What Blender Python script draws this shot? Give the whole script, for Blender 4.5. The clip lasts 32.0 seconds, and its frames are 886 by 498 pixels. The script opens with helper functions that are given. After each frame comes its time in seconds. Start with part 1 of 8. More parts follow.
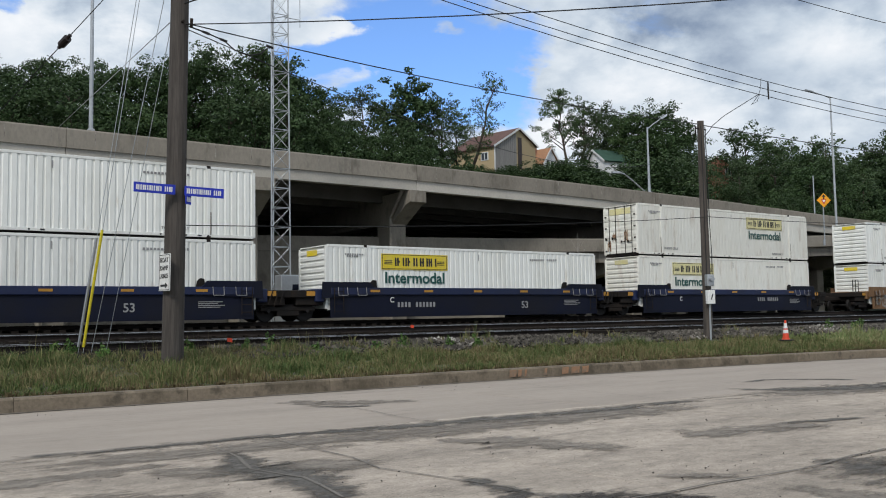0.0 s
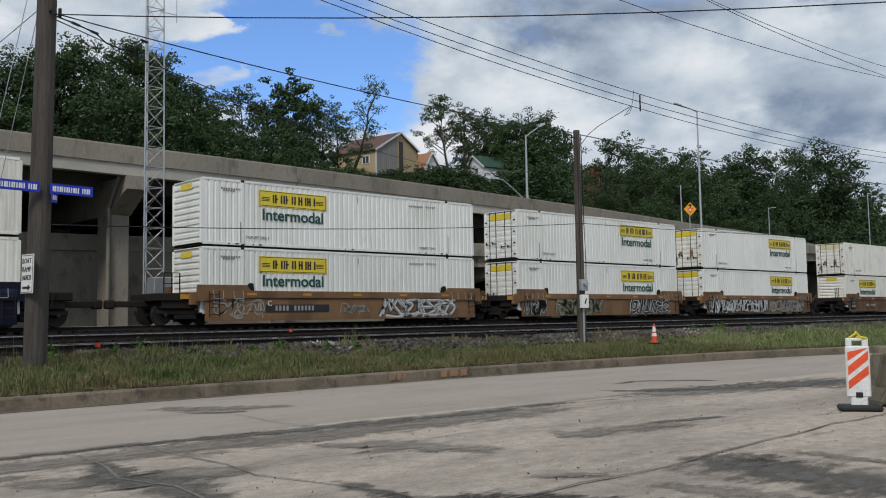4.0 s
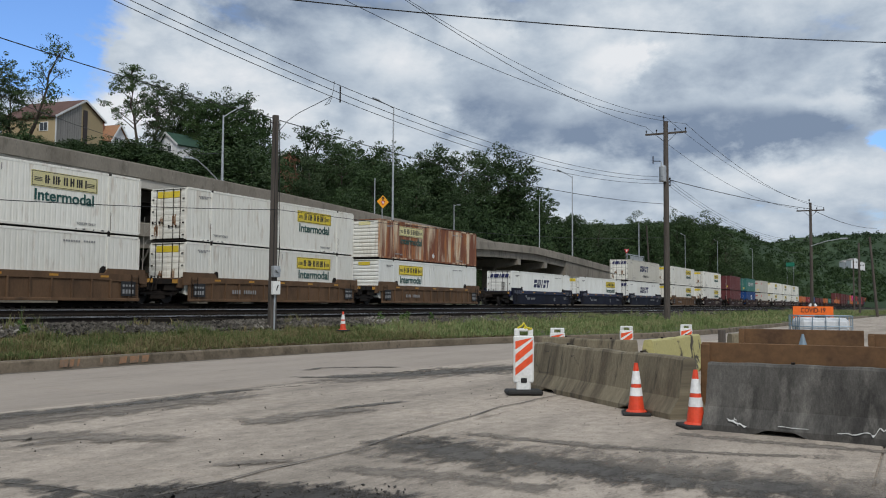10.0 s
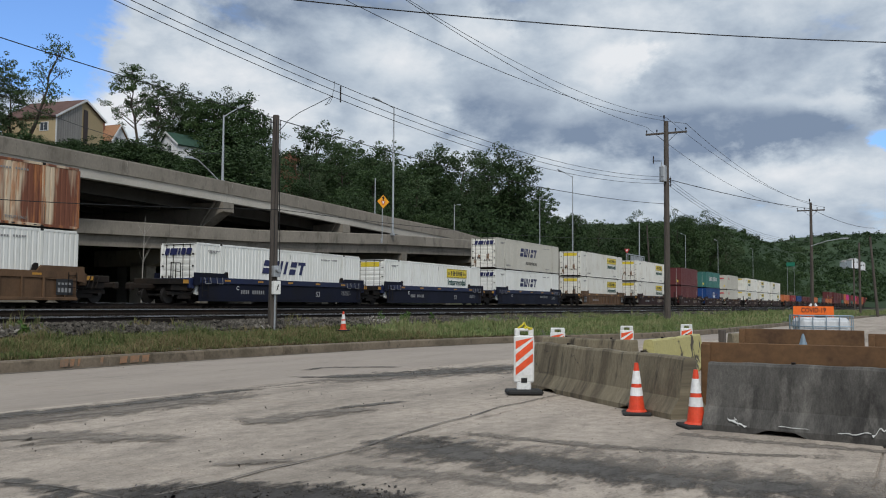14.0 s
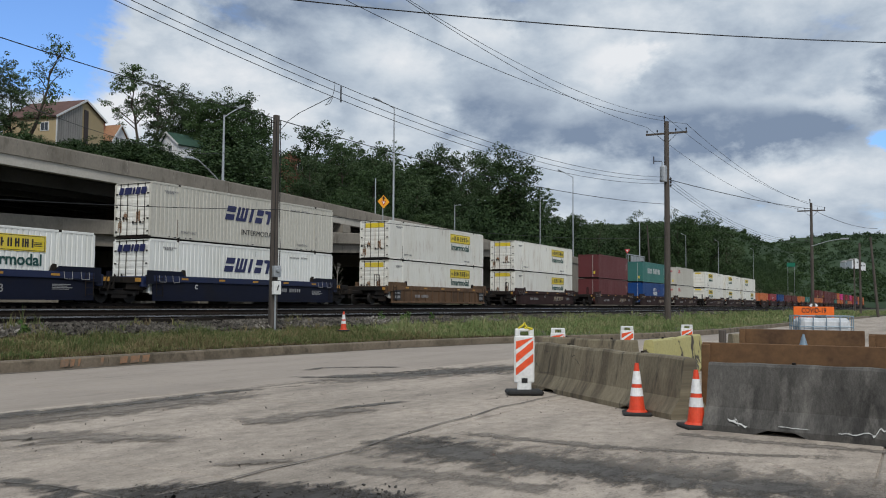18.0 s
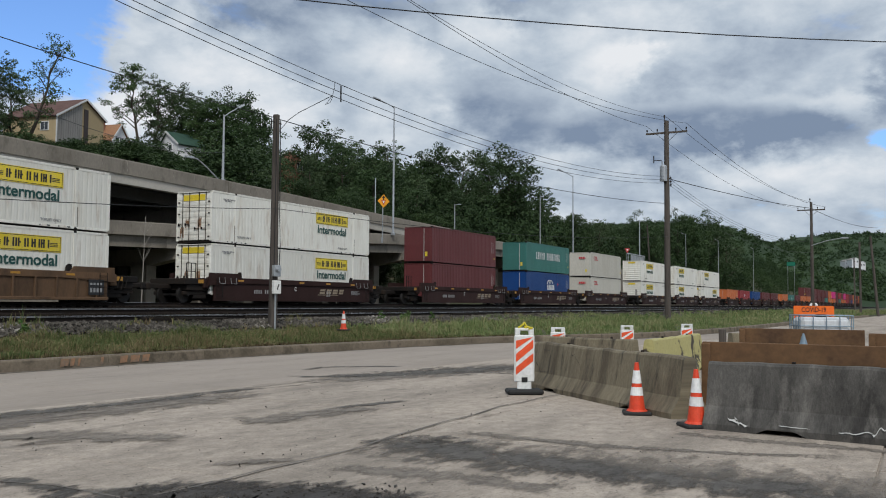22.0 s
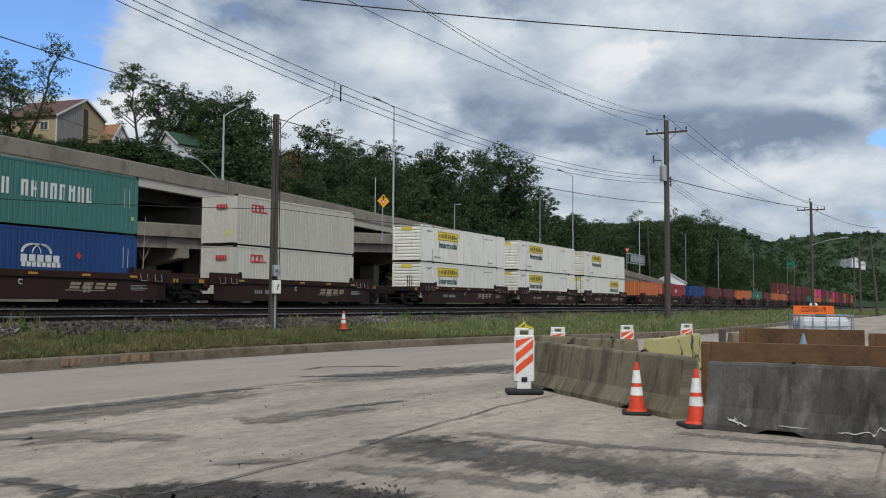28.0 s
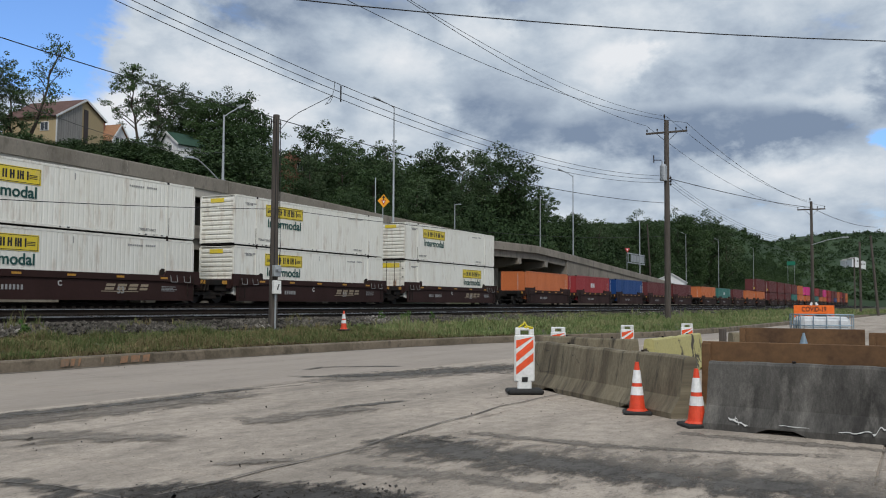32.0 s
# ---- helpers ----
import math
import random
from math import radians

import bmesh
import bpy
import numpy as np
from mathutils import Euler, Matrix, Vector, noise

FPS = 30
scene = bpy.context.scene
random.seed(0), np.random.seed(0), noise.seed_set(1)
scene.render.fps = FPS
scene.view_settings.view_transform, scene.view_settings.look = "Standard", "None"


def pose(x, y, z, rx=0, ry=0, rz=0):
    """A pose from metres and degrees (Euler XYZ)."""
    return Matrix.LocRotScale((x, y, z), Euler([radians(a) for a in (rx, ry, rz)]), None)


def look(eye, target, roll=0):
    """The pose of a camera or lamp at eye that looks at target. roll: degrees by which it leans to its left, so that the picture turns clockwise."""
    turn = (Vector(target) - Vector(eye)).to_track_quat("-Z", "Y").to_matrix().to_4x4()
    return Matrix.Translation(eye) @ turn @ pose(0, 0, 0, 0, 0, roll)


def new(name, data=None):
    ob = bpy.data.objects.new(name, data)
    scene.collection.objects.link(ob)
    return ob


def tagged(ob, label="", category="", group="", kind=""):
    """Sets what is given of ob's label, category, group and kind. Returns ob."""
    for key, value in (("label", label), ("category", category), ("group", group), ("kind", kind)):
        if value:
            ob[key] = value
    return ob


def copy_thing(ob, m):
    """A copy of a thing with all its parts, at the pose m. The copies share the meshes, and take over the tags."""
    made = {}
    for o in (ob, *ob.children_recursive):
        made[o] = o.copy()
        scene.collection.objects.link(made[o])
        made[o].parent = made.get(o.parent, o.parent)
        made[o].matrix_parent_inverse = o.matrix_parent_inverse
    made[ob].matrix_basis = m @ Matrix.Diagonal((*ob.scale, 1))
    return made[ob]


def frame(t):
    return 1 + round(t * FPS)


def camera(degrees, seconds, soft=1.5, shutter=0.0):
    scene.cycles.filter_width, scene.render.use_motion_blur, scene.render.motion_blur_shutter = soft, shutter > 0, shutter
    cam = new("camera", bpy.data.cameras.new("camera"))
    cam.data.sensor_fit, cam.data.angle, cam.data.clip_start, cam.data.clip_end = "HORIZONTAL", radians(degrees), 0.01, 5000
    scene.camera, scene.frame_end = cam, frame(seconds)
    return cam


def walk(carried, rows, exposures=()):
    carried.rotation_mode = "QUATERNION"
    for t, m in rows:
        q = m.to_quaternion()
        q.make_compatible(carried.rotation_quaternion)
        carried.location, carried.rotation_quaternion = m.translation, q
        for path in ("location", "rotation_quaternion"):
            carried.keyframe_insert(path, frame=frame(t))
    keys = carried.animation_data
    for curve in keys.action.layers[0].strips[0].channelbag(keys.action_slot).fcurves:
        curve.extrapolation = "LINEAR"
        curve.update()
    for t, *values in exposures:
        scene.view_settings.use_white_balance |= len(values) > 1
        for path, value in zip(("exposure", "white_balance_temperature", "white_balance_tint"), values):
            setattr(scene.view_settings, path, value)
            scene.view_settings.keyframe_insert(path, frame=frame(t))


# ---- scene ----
# camera: one stand, a slow pan, then held
EYE = 1.5
cam = camera(52.1, 32.0, 1.05)
PATH = [
    (0.0, pose(0, 0, EYE, 94.28, 0.98, -35.25)),
    (0.5, pose(0, 0, EYE, 94.28, 0.98, -35.25)),
    (1.0, pose(0, 0, EYE, 94.27, 0.95, -35.30)),
    (1.5, pose(0, 0, EYE, 94.29, 1.00, -35.30)),
    (2.0, pose(0, 0, EYE, 94.35, 0.98, -35.70)),
    (2.5, pose(0, 0, EYE, 94.33, 1.04, -36.47)),
    (4.5, pose(0, 0, EYE, 94.28, 0.68, -47.62)),
    (5.0, pose(0, 0, EYE, 94.08, 0.24, -53.91)),
    (5.5, pose(0, 0, EYE, 93.91, -0.08, -59.66)),
    (6.0, pose(0, 0, EYE, 93.79, -0.29, -63.25)),
    (6.5, pose(0, 0, EYE, 93.70, -0.38, -64.11)),
    (7.0, pose(0, 0, EYE, 93.57, -0.40, -63.41)),
    (7.5, pose(0, 0, EYE, 93.48, -0.43, -62.47)),
    (8.0, pose(0, 0, EYE, 93.46, -0.42, -62.17)),
    (8.5, pose(0, 0, EYE, 93.46, -0.43, -62.15)),
    (9.0, pose(0, 0, EYE, 93.46, -0.42, -62.15)),
    (9.5, pose(0, 0, EYE, 93.45, -0.39, -62.14)),
    (10.0, pose(0, 0, EYE, 93.46, -0.40, -62.14)),
    (10.5, pose(0, 0, EYE, 93.46, -0.41, -62.14)),
    (11.0, pose(0, 0, EYE, 93.46, -0.43, -62.15)),
    (11.5, pose(0, 0, EYE, 93.46, -0.44, -62.15)),
    (12.0, pose(0, 0, EYE, 93.46, -0.43, -62.14)),
    (12.5, pose(0, 0, EYE, 93.46, -0.42, -62.14)),
    (13.0, pose(0, 0, EYE, 93.42, -0.54, -62.15)),
    (13.5, pose(0, 0, EYE, 93.46, -0.42, -62.13)),
    (14.0, pose(0, 0, EYE, 93.45, -0.41, -62.12)),
    (14.5, pose(0, 0, EYE, 93.46, -0.42, -62.14)),
    (16.5, pose(0, 0, EYE, 93.39, -0.45, -62.14)),
    (17.0, pose(0, 0, EYE, 93.41, -0.43, -62.13)),
    (17.5, pose(0, 0, EYE, 93.46, -0.41, -62.10)),
    (18.0, pose(0, 0, EYE, 93.46, -0.43, -62.10)),
    (18.5, pose(0, 0, EYE, 93.46, -0.43, -62.11)),
    (19.0, pose(0, 0, EYE, 93.46, -0.44, -62.10)),
    (19.5, pose(0, 0, EYE, 93.46, -0.44, -62.10)),
    (20.0, pose(0, 0, EYE, 93.44, -0.45, -62.10)),
    (20.5, pose(0, 0, EYE, 93.41, -0.44, -62.10)),
    (21.0, pose(0, 0, EYE, 93.40, -0.42, -62.09)),
    (21.5, pose(0, 0, EYE, 93.45, -0.40, -62.09)),
    (22.0, pose(0, 0, EYE, 93.42, -0.42, -62.10)),
    (22.5, pose(0, 0, EYE, 93.41, -0.43, -62.10)),
    (23.0, pose(0, 0, EYE, 93.36, -0.44, -62.10)),
    (23.5, pose(0, 0, EYE, 93.30, -0.42, -62.10)),
    (24.0, pose(0, 0, EYE, 93.33, -0.38, -62.10)),
    (24.5, pose(0, 0, EYE, 93.37, -0.40, -62.10)),
    (25.0, pose(0, 0, EYE, 93.39, -0.40, -62.10)),
    (25.5, pose(0, 0, EYE, 93.35, -0.42, -62.09)),
    (27.5, pose(0, 0, EYE, 93.30, -0.44, -62.09)),
    (28.0, pose(0, 0, EYE, 93.41, -0.42, -62.11)),
    (28.5, pose(0, 0, EYE, 93.40, -0.42, -62.10)),
    (29.0, pose(0, 0, EYE, 93.31, -0.42, -62.10)),
    (29.5, pose(0, 0, EYE, 93.31, -0.43, -62.10)),
    (30.0, pose(0, 0, EYE, 93.35, -0.42, -62.09)),
    (30.5, pose(0, 0, EYE, 93.36, -0.44, -62.09)),
    (31.0, pose(0, 0, EYE, 93.40, -0.40, -62.09)),
    (31.5, pose(0, 0, EYE, 93.40, -0.42, -62.09)),
    (32.0, pose(0, 0, EYE, 93.41, -0.35, -62.09)),
]
walk(cam, PATH, [(0, 0.2), (2.0, 0.2), (4.5, -0.09), (6, -0.16), (7.5, -0.14), (9.5, -0.04), (11, -0.01), (32, 0.0)])

# ---- world and light ----
world = bpy.data.worlds.new("sky")
scene.world = world
world.use_nodes = True


def build_sky():
    """A broken layer of cumulus: grey flat bellies, sunlit tops, blue gaps."""
    nt = world.node_tree
    n, k = nt.nodes, nt.links
    n.clear()
    out = n.new("ShaderNodeOutputWorld")
    bg = n.new("ShaderNodeBackground")
    sky = n.new("ShaderNodeTexSky")
    sky.sky_type = "NISHITA"
    sky.sun_disc = False
    sky.sun_elevation = radians(46.5)
    sky.sun_rotation = radians(236)
    co = n.new("ShaderNodeTexCoord")
    sep = n.new("ShaderNodeSeparateXYZ")
    k.new(co.outputs["Generated"], sep.inputs[0])

    def calc(op, *args, clamp=False):
        m = n.new("ShaderNodeMath")
        m.operation = op
        m.use_clamp = clamp
        for i, a in enumerate(args):
            if isinstance(a, (int, float)):
                m.inputs[i].default_value = a
            else:
                k.new(a, m.inputs[i])
        return m.outputs[0]

    def step(v, a, b, lo=0.0, hi=1.0):
        r = n.new("ShaderNodeMapRange")
        r.interpolation_type = "SMOOTHSTEP"
        r.inputs["From Min"].default_value, r.inputs["From Max"].default_value = a, b
        r.inputs["To Min"].default_value, r.inputs["To Max"].default_value = lo, hi
        k.new(v, r.inputs["Value"])
        return r.outputs[0]

    # cloud sheet: the sky flattened overhead, so that clouds crowd towards the horizon
    low = calc("ADD", calc("MAXIMUM", sep.outputs["Z"], 0.0), 0.22)
    comb = n.new("ShaderNodeCombineXYZ")
    for c in "XYZ":
        k.new(low, comb.inputs[c])
    flat = n.new("ShaderNodeVectorMath")
    flat.operation = "DIVIDE"
    k.new(co.outputs["Generated"], flat.inputs[0])
    k.new(comb.outputs[0], flat.inputs[1])

    def cloud(scale, detail, rough, shift, distort=0.2, src=None):
        mp = n.new("ShaderNodeMapping")
        mp.inputs["Location"].default_value = shift
        k.new((src or flat).outputs[0], mp.inputs[0])
        tx = n.new("ShaderNodeTexNoise")
        tx.inputs["Scale"].default_value = scale
        tx.inputs["Detail"].default_value = detail
        tx.inputs["Roughness"].default_value = rough
        tx.inputs["Distortion"].default_value = distort
        k.new(mp.outputs[0], tx.inputs["Vector"])
        return tx.outputs["Fac"]

    billow = cloud(2.6, 9, 0.58, (0.9, 3.1, 0.0))
    tall = n.new("ShaderNodeVectorMath")
    tall.operation = "MULTIPLY"
    tall.inputs[1].default_value = (1, 1, 1.7)
    k.new(co.outputs["Generated"], tall.inputs[0])
    curl = cloud(9.5, 8, 0.58, (5.3, 2.2, 0.7), 0.1, tall)
    wisp = cloud(21.0, 7, 0.6, (2.3, 7.2, 1.9), 0.2, tall)
    az = calc("ADD", calc("MULTIPLY", calc("ARCTAN2", sep.outputs["Y"], sep.outputs["X"]), 57.296), calc("MULTIPLY", calc("SUBTRACT", curl, 0.5), 11.0))
    el = calc("ADD", calc("MULTIPLY", calc("ARCSINE", sep.outputs["Z"]), 57.296), calc("MULTIPLY", calc("SUBTRACT", curl, 0.5), -3.2))

    def mass(spots, start):
        """Adds soft cloud masses: bearing, elevation, half width, half height, weight."""
        total = start
        for a, e, ra, re, amp in spots:
            u = calc("DIVIDE", calc("SUBTRACT", az, a), ra)
            v = calc("DIVIDE", calc("SUBTRACT", el, e), re)
            d = calc("SQRT", calc("ADD", calc("MULTIPLY", u, u), calc("MULTIPLY", v, v)))
            total = calc("ADD", total, step(d, 0.35, 1.15, amp, 0.0))
        return total

    cover = step(mass(SKY_GAPS, billow), 0.22, 0.44)
    tone = calc("ADD", calc("MULTIPLY", calc("SUBTRACT", billow, 0.5), 0.7), calc("MULTIPLY", calc("SUBTRACT", curl, 0.5), 1.5))
    tone = calc("ADD", tone, calc("MULTIPLY", calc("SUBTRACT", wisp, 0.5), 0.4))
    tone = mass(SKY_MASSES, calc("ADD", tone, 0.5))
    ramp = n.new("ShaderNodeValToRGB")
    els = ramp.color_ramp.elements
    els[0].position, els[0].color = 0.0, (0.21, 0.275, 0.385, 1)
    els[1].position, els[1].color = 1.0, (0.80, 0.825, 0.86, 1)
    e = els.new(0.45)
    e.color = (0.47, 0.545, 0.635, 1)
    e = els.new(0.7)
    e.color = (0.63, 0.69, 0.755, 1)
    k.new(tone, ramp.inputs[0])
    lit = n.new("ShaderNodeVectorMath")
    lit.operation = "SCALE"
    lit.inputs["Scale"].default_value = 1 / 0.116
    k.new(ramp.outputs[0], lit.inputs[0])
    clear = n.new("ShaderNodeMix")
    clear.data_type, clear.blend_type = "RGBA", "MULTIPLY"
    clear.inputs["Factor"].default_value = 1.0
    clear.inputs["B"].default_value = (0.86, 1.14, 1.58, 1)
    k.new(sky.outputs[0], clear.inputs["A"])
    mix = n.new("ShaderNodeMix")
    mix.data_type = "RGBA"
    k.new(cover, mix.inputs["Factor"])
    k.new(clear.outputs["Result"], mix.inputs["A"])
    k.new(lit.outputs[0], mix.inputs["B"])
    k.new(mix.outputs["Result"], bg.inputs["Color"])
    bg.inputs["Strength"].default_value = 0.116
    k.new(bg.outputs[0], out.inputs[0])


# bearing, elevation, half width, half height, weight
SKY_GAPS = [(57.5, 16.5, 9.0, 5.5, -0.42), (50.5, 13.6, 3.4, 2.6, -0.22), (61.6, 17.8, 1.9, 0.8, 0.28), (60.6, 15.2, 1.8, 0.8, 0.26), (53.8, 18.0, 1.7, 0.8, 0.26), (1.3, 9.4, 2.0, 0.9, -0.34), (81.5, 17.9, 2.4, 1.0, -0.3),
            (14, 9.5, 10, 4, 0.2), (30, 14, 14, 6, 0.2), (44, 13, 5, 5, 0.14), (77, 16, 4, 2.5, 0.2)]
SKY_MASSES = [(13.5, 10.5, 11.5, 1.75, -0.55), (25, 11.8, 4.5, 2.4, -0.38), (6.0, 9.8, 4.2, 1.6, -0.36), (12, 7.6, 12, 0.9, 0.16), (14, 13.2, 12, 2.2, -0.08), (17.4, 14.4, 2.7, 1.7, 0.4), (24.9, 17.4, 2.7, 1.6, 0.38), (31, 15, 4, 1.6, 0.16), (4.8, 11.6, 2.2, 1.0, 0.15),
              (39.5, 18.3, 5.5, 2.2, -0.4), (33, 18.6, 5, 1.2, -0.2), (1.2, 12.6, 1.8, 2.6, -0.34), (41, 12.6, 7, 3, 0.26), (46.5, 15, 4, 2.2, 0.1), (78, 16.3, 6, 2.4, 0.34), (61, 16.5, 3, 2.5, 0.3), (10, 15.5, 7, 2.4, -0.06), (48, 11, 4, 1.5, 0.3)]
build_sky()
sun = new("sun", bpy.data.lights.new("sun", "SUN"))
sun.data.energy = 2.0
sun.data.angle = radians(14)
sun.data.color = (1.0, 0.965, 0.9)
sun.matrix_world = look((-75, -50, 95), (0, 0, 0))
scene.view_settings.exposure = 0.0

# ---- materials ----
MATS = {}


def mat(name, col, rough=0.7, metal=0.0, col2=None, amount=0.35, big=0.6, fine=18.0, var=0.12, bump=0.12, stretch=(1, 1, 1), lo=0.45, hi=0.7,
        shade=0.08, spec=0.4, col3=None, amount3=0.3, size3=3.0, lo3=0.55, hi3=0.68):
    """A base colour with wear in a second colour at one scale, a third at another, fine grain and relief."""
    if name in MATS:
        return MATS[name]
    m = bpy.data.materials.new(name)
    m.use_nodes = True
    n, k = m.node_tree.nodes, m.node_tree.links
    b = n["Principled BSDF"]
    b.inputs["Metallic"].default_value = metal
    b.inputs["Specular IOR Level"].default_value = spec
    co = n.new("ShaderNodeTexCoord")
    info = n.new("ShaderNodeObjectInfo")
    mp = n.new("ShaderNodeMapping")
    mp.inputs["Scale"].default_value = stretch
    k.new(co.outputs["Object"], mp.inputs["Vector"])
    off = n.new("ShaderNodeVectorMath")
    off.operation = "SCALE"
    off.inputs[0].default_value = (37.0, 11.0, 23.0)
    k.new(info.outputs["Random"], off.inputs["Scale"])
    k.new(off.outputs[0], mp.inputs["Location"])

    def tex(scale, detail=5, src=None):
        t = n.new("ShaderNodeTexNoise")
        t.inputs["Scale"].default_value = scale
        t.inputs["Detail"].default_value = detail
        t.inputs["Roughness"].default_value = 0.6
        k.new((src or mp).outputs[0], t.inputs["Vector"])
        return t.outputs["Fac"]

    def span(v, a, c, d, e):
        r = n.new("ShaderNodeMapRange")
        r.inputs["From Min"].default_value, r.inputs["From Max"].default_value = a, c
        r.inputs["To Min"].default_value, r.inputs["To Max"].default_value = d, e
        k.new(v, r.inputs["Value"])
        return r.outputs[0]

    def blend(a, c, f):
        x = n.new("ShaderNodeMix")
        x.data_type = "RGBA"
        for s, v in (("A", a), ("B", c)):
            if isinstance(v, tuple):
                x.inputs[s].default_value = (*v, 1)
            else:
                k.new(v, x.inputs[s])
        k.new(f, x.inputs["Factor"])
        return x.outputs["Result"]

    big_n = tex(big)
    fine_n = tex(fine, 4)
    col2 = col2 or tuple(c * 0.6 for c in col)
    colour = blend(col, col2, span(big_n, lo, hi, 0, amount))
    if col3:
        colour = blend(colour, col3, span(tex(size3, 6), lo3, hi3, 0, amount3))
    grain = n.new("ShaderNodeMix")
    grain.data_type, grain.blend_type = "RGBA", "MULTIPLY"
    grain.inputs["Factor"].default_value = 1.0
    k.new(colour, grain.inputs["A"])
    tone = n.new("ShaderNodeMath")
    tone.operation = "MULTIPLY"
    k.new(span(fine_n, 0.3, 0.7, 1 - var, 1 + var), tone.inputs[0])
    k.new(span(info.outputs["Random"], 0, 1, 1 - shade, 1 + shade), tone.inputs[1])
    k.new(tone.outputs[0], grain.inputs["B"])
    k.new(grain.outputs["Result"], b.inputs["Base Color"])
    k.new(span(big_n, 0.3, 0.7, max(0.05, rough - 0.08), min(1, rough + 0.08)), b.inputs["Roughness"])
    if bump:
        bp = n.new("ShaderNodeBump")
        bp.inputs["Strength"].default_value = bump
        bp.inputs["Distance"].default_value = 0.02
        k.new(fine_n, bp.inputs["Height"])
        k.new(bp.outputs[0], b.inputs["Normal"])
    MATS[name] = m
    return m


M_WHITE = mat("white_paint", (0.78, 0.785, 0.75), 0.5, col2=(0.55, 0.54, 0.47), amount=0.4, big=0.8, stretch=(1, 1, 0.25), fine=9, var=0.04, bump=0.03, shade=0.05,
              col3=(0.36, 0.28, 0.2), amount3=0.35, size3=2.2, lo3=0.62, hi3=0.74)
M_WHITE_OLD = mat("stained_white_paint", (0.77, 0.755, 0.69), 0.55, col2=(0.63, 0.59, 0.49), amount=0.35, big=1.0, stretch=(1, 1, 0.22), fine=9, var=0.05, bump=0.04,
                  col3=(0.3, 0.17, 0.09), amount3=0.32, size3=2.6, lo3=0.55, hi3=0.68)
M_RUST = mat("rusted_paint", (0.62, 0.5, 0.36), 0.8, col2=(0.17, 0.055, 0.03), amount=0.97, big=0.75, lo=0.43, hi=0.52, stretch=(1, 1, 0.12), fine=12, var=0.12, bump=0.08,
             col3=(0.4, 0.16, 0.06), amount3=0.8, size3=2.4, lo3=0.5, hi3=0.6)
M_MAROON = mat("maroon_paint", (0.115, 0.027, 0.028), 0.5, col2=(0.085, 0.022, 0.022), amount=0.5, stretch=(1, 1, 0.3), bump=0.03)
M_GREEN = mat("green_paint", (0.04, 0.155, 0.135), 0.5, col2=(0.034, 0.115, 0.1), amount=0.5, stretch=(1, 1, 0.3), bump=0.03)
M_BLUE = mat("blue_paint", (0.008, 0.05, 0.19), 0.45, col2=(0.008, 0.035, 0.12), amount=0.5, stretch=(1, 1, 0.3), bump=0.03)
M_BEIGE = mat("beige_paint", (0.52, 0.5, 0.44), 0.55, col2=(0.42, 0.39, 0.33), amount=0.5, stretch=(1, 1, 0.25), bump=0.03)
M_ORANGE = mat("orange_paint", (0.5, 0.14, 0.045), 0.5, col2=(0.36, 0.1, 0.04), amount=0.5, stretch=(1, 1, 0.3), bump=0.03)
M_RED = mat("red_paint", (0.29, 0.03, 0.035), 0.5, col2=(0.2, 0.025, 0.028), amount=0.5, stretch=(1, 1, 0.3), bump=0.03)
M_PINK = mat("magenta_paint", (0.6, 0.04, 0.22), 0.5, col2=(0.45, 0.03, 0.16), amount=0.5, stretch=(1, 1, 0.3), bump=0.03)
M_CARBLUE = mat("blue_car_paint", (0.008, 0.015, 0.055), 0.5, col2=(0.012, 0.015, 0.03), amount=0.7, big=0.5, stretch=(1, 1, 0.5), bump=0.04)
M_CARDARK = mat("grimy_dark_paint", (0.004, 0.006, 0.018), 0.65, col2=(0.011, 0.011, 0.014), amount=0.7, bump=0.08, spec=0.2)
M_CARTAN = mat("tan_car_paint", (0.185, 0.1, 0.045), 0.65, col2=(0.085, 0.045, 0.024), amount=0.8, big=0.7, stretch=(1, 1, 0.5), bump=0.06)
M_CARBROWN = mat("rusty_brown_car_paint", (0.125, 0.07, 0.036), 0.8, col2=(0.05, 0.03, 0.018), amount=0.8, big=0.9, stretch=(1, 1, 0.4), bump=0.08)
M_CARRED = mat("oxide_brown_car_paint", (0.032, 0.014, 0.012), 0.7, col2=(0.022, 0.012, 0.01), amount=0.7, stretch=(1, 1, 0.4), bump=0.06, spec=0.2)
M_STEEL = mat("dark_steel", (0.018, 0.016, 0.015), 0.75, 0.1, col2=(0.045, 0.03, 0.02), amount=0.5, bump=0.1, spec=0.12)
M_WHEEL = mat("wheel_steel", (0.02, 0.018, 0.017), 0.7, 0.2)
M_RAIL = mat("rail_steel", (0.016, 0.013, 0.012), 0.8, 0.0, col2=(0.03, 0.02, 0.014), amount=0.6, spec=0.1)
M_RAILTOP = mat("polished_rail_head", (0.5, 0.5, 0.5), 0.28, 1.0, col2=(0.3, 0.28, 0.26), amount=0.4, bump=0.02)
M_YELLOW = mat("yellow_decal", (0.72, 0.55, 0.03), 0.5, col2=(0.6, 0.5, 0.2), amount=0.5, big=2, bump=0.0)
M_YELLOW_OLD = mat("faded_yellow_decal", (0.66, 0.6, 0.3), 0.6, col2=(0.6, 0.55, 0.4), amount=0.6, big=2, bump=0.0)
M_INK = mat("black_decal", (0.02, 0.02, 0.022), 0.5, bump=0.0, amount=0.2)
M_INKGREEN = mat("dark_green_decal", (0.015, 0.075, 0.065), 0.5, bump=0.0, amount=0.2)
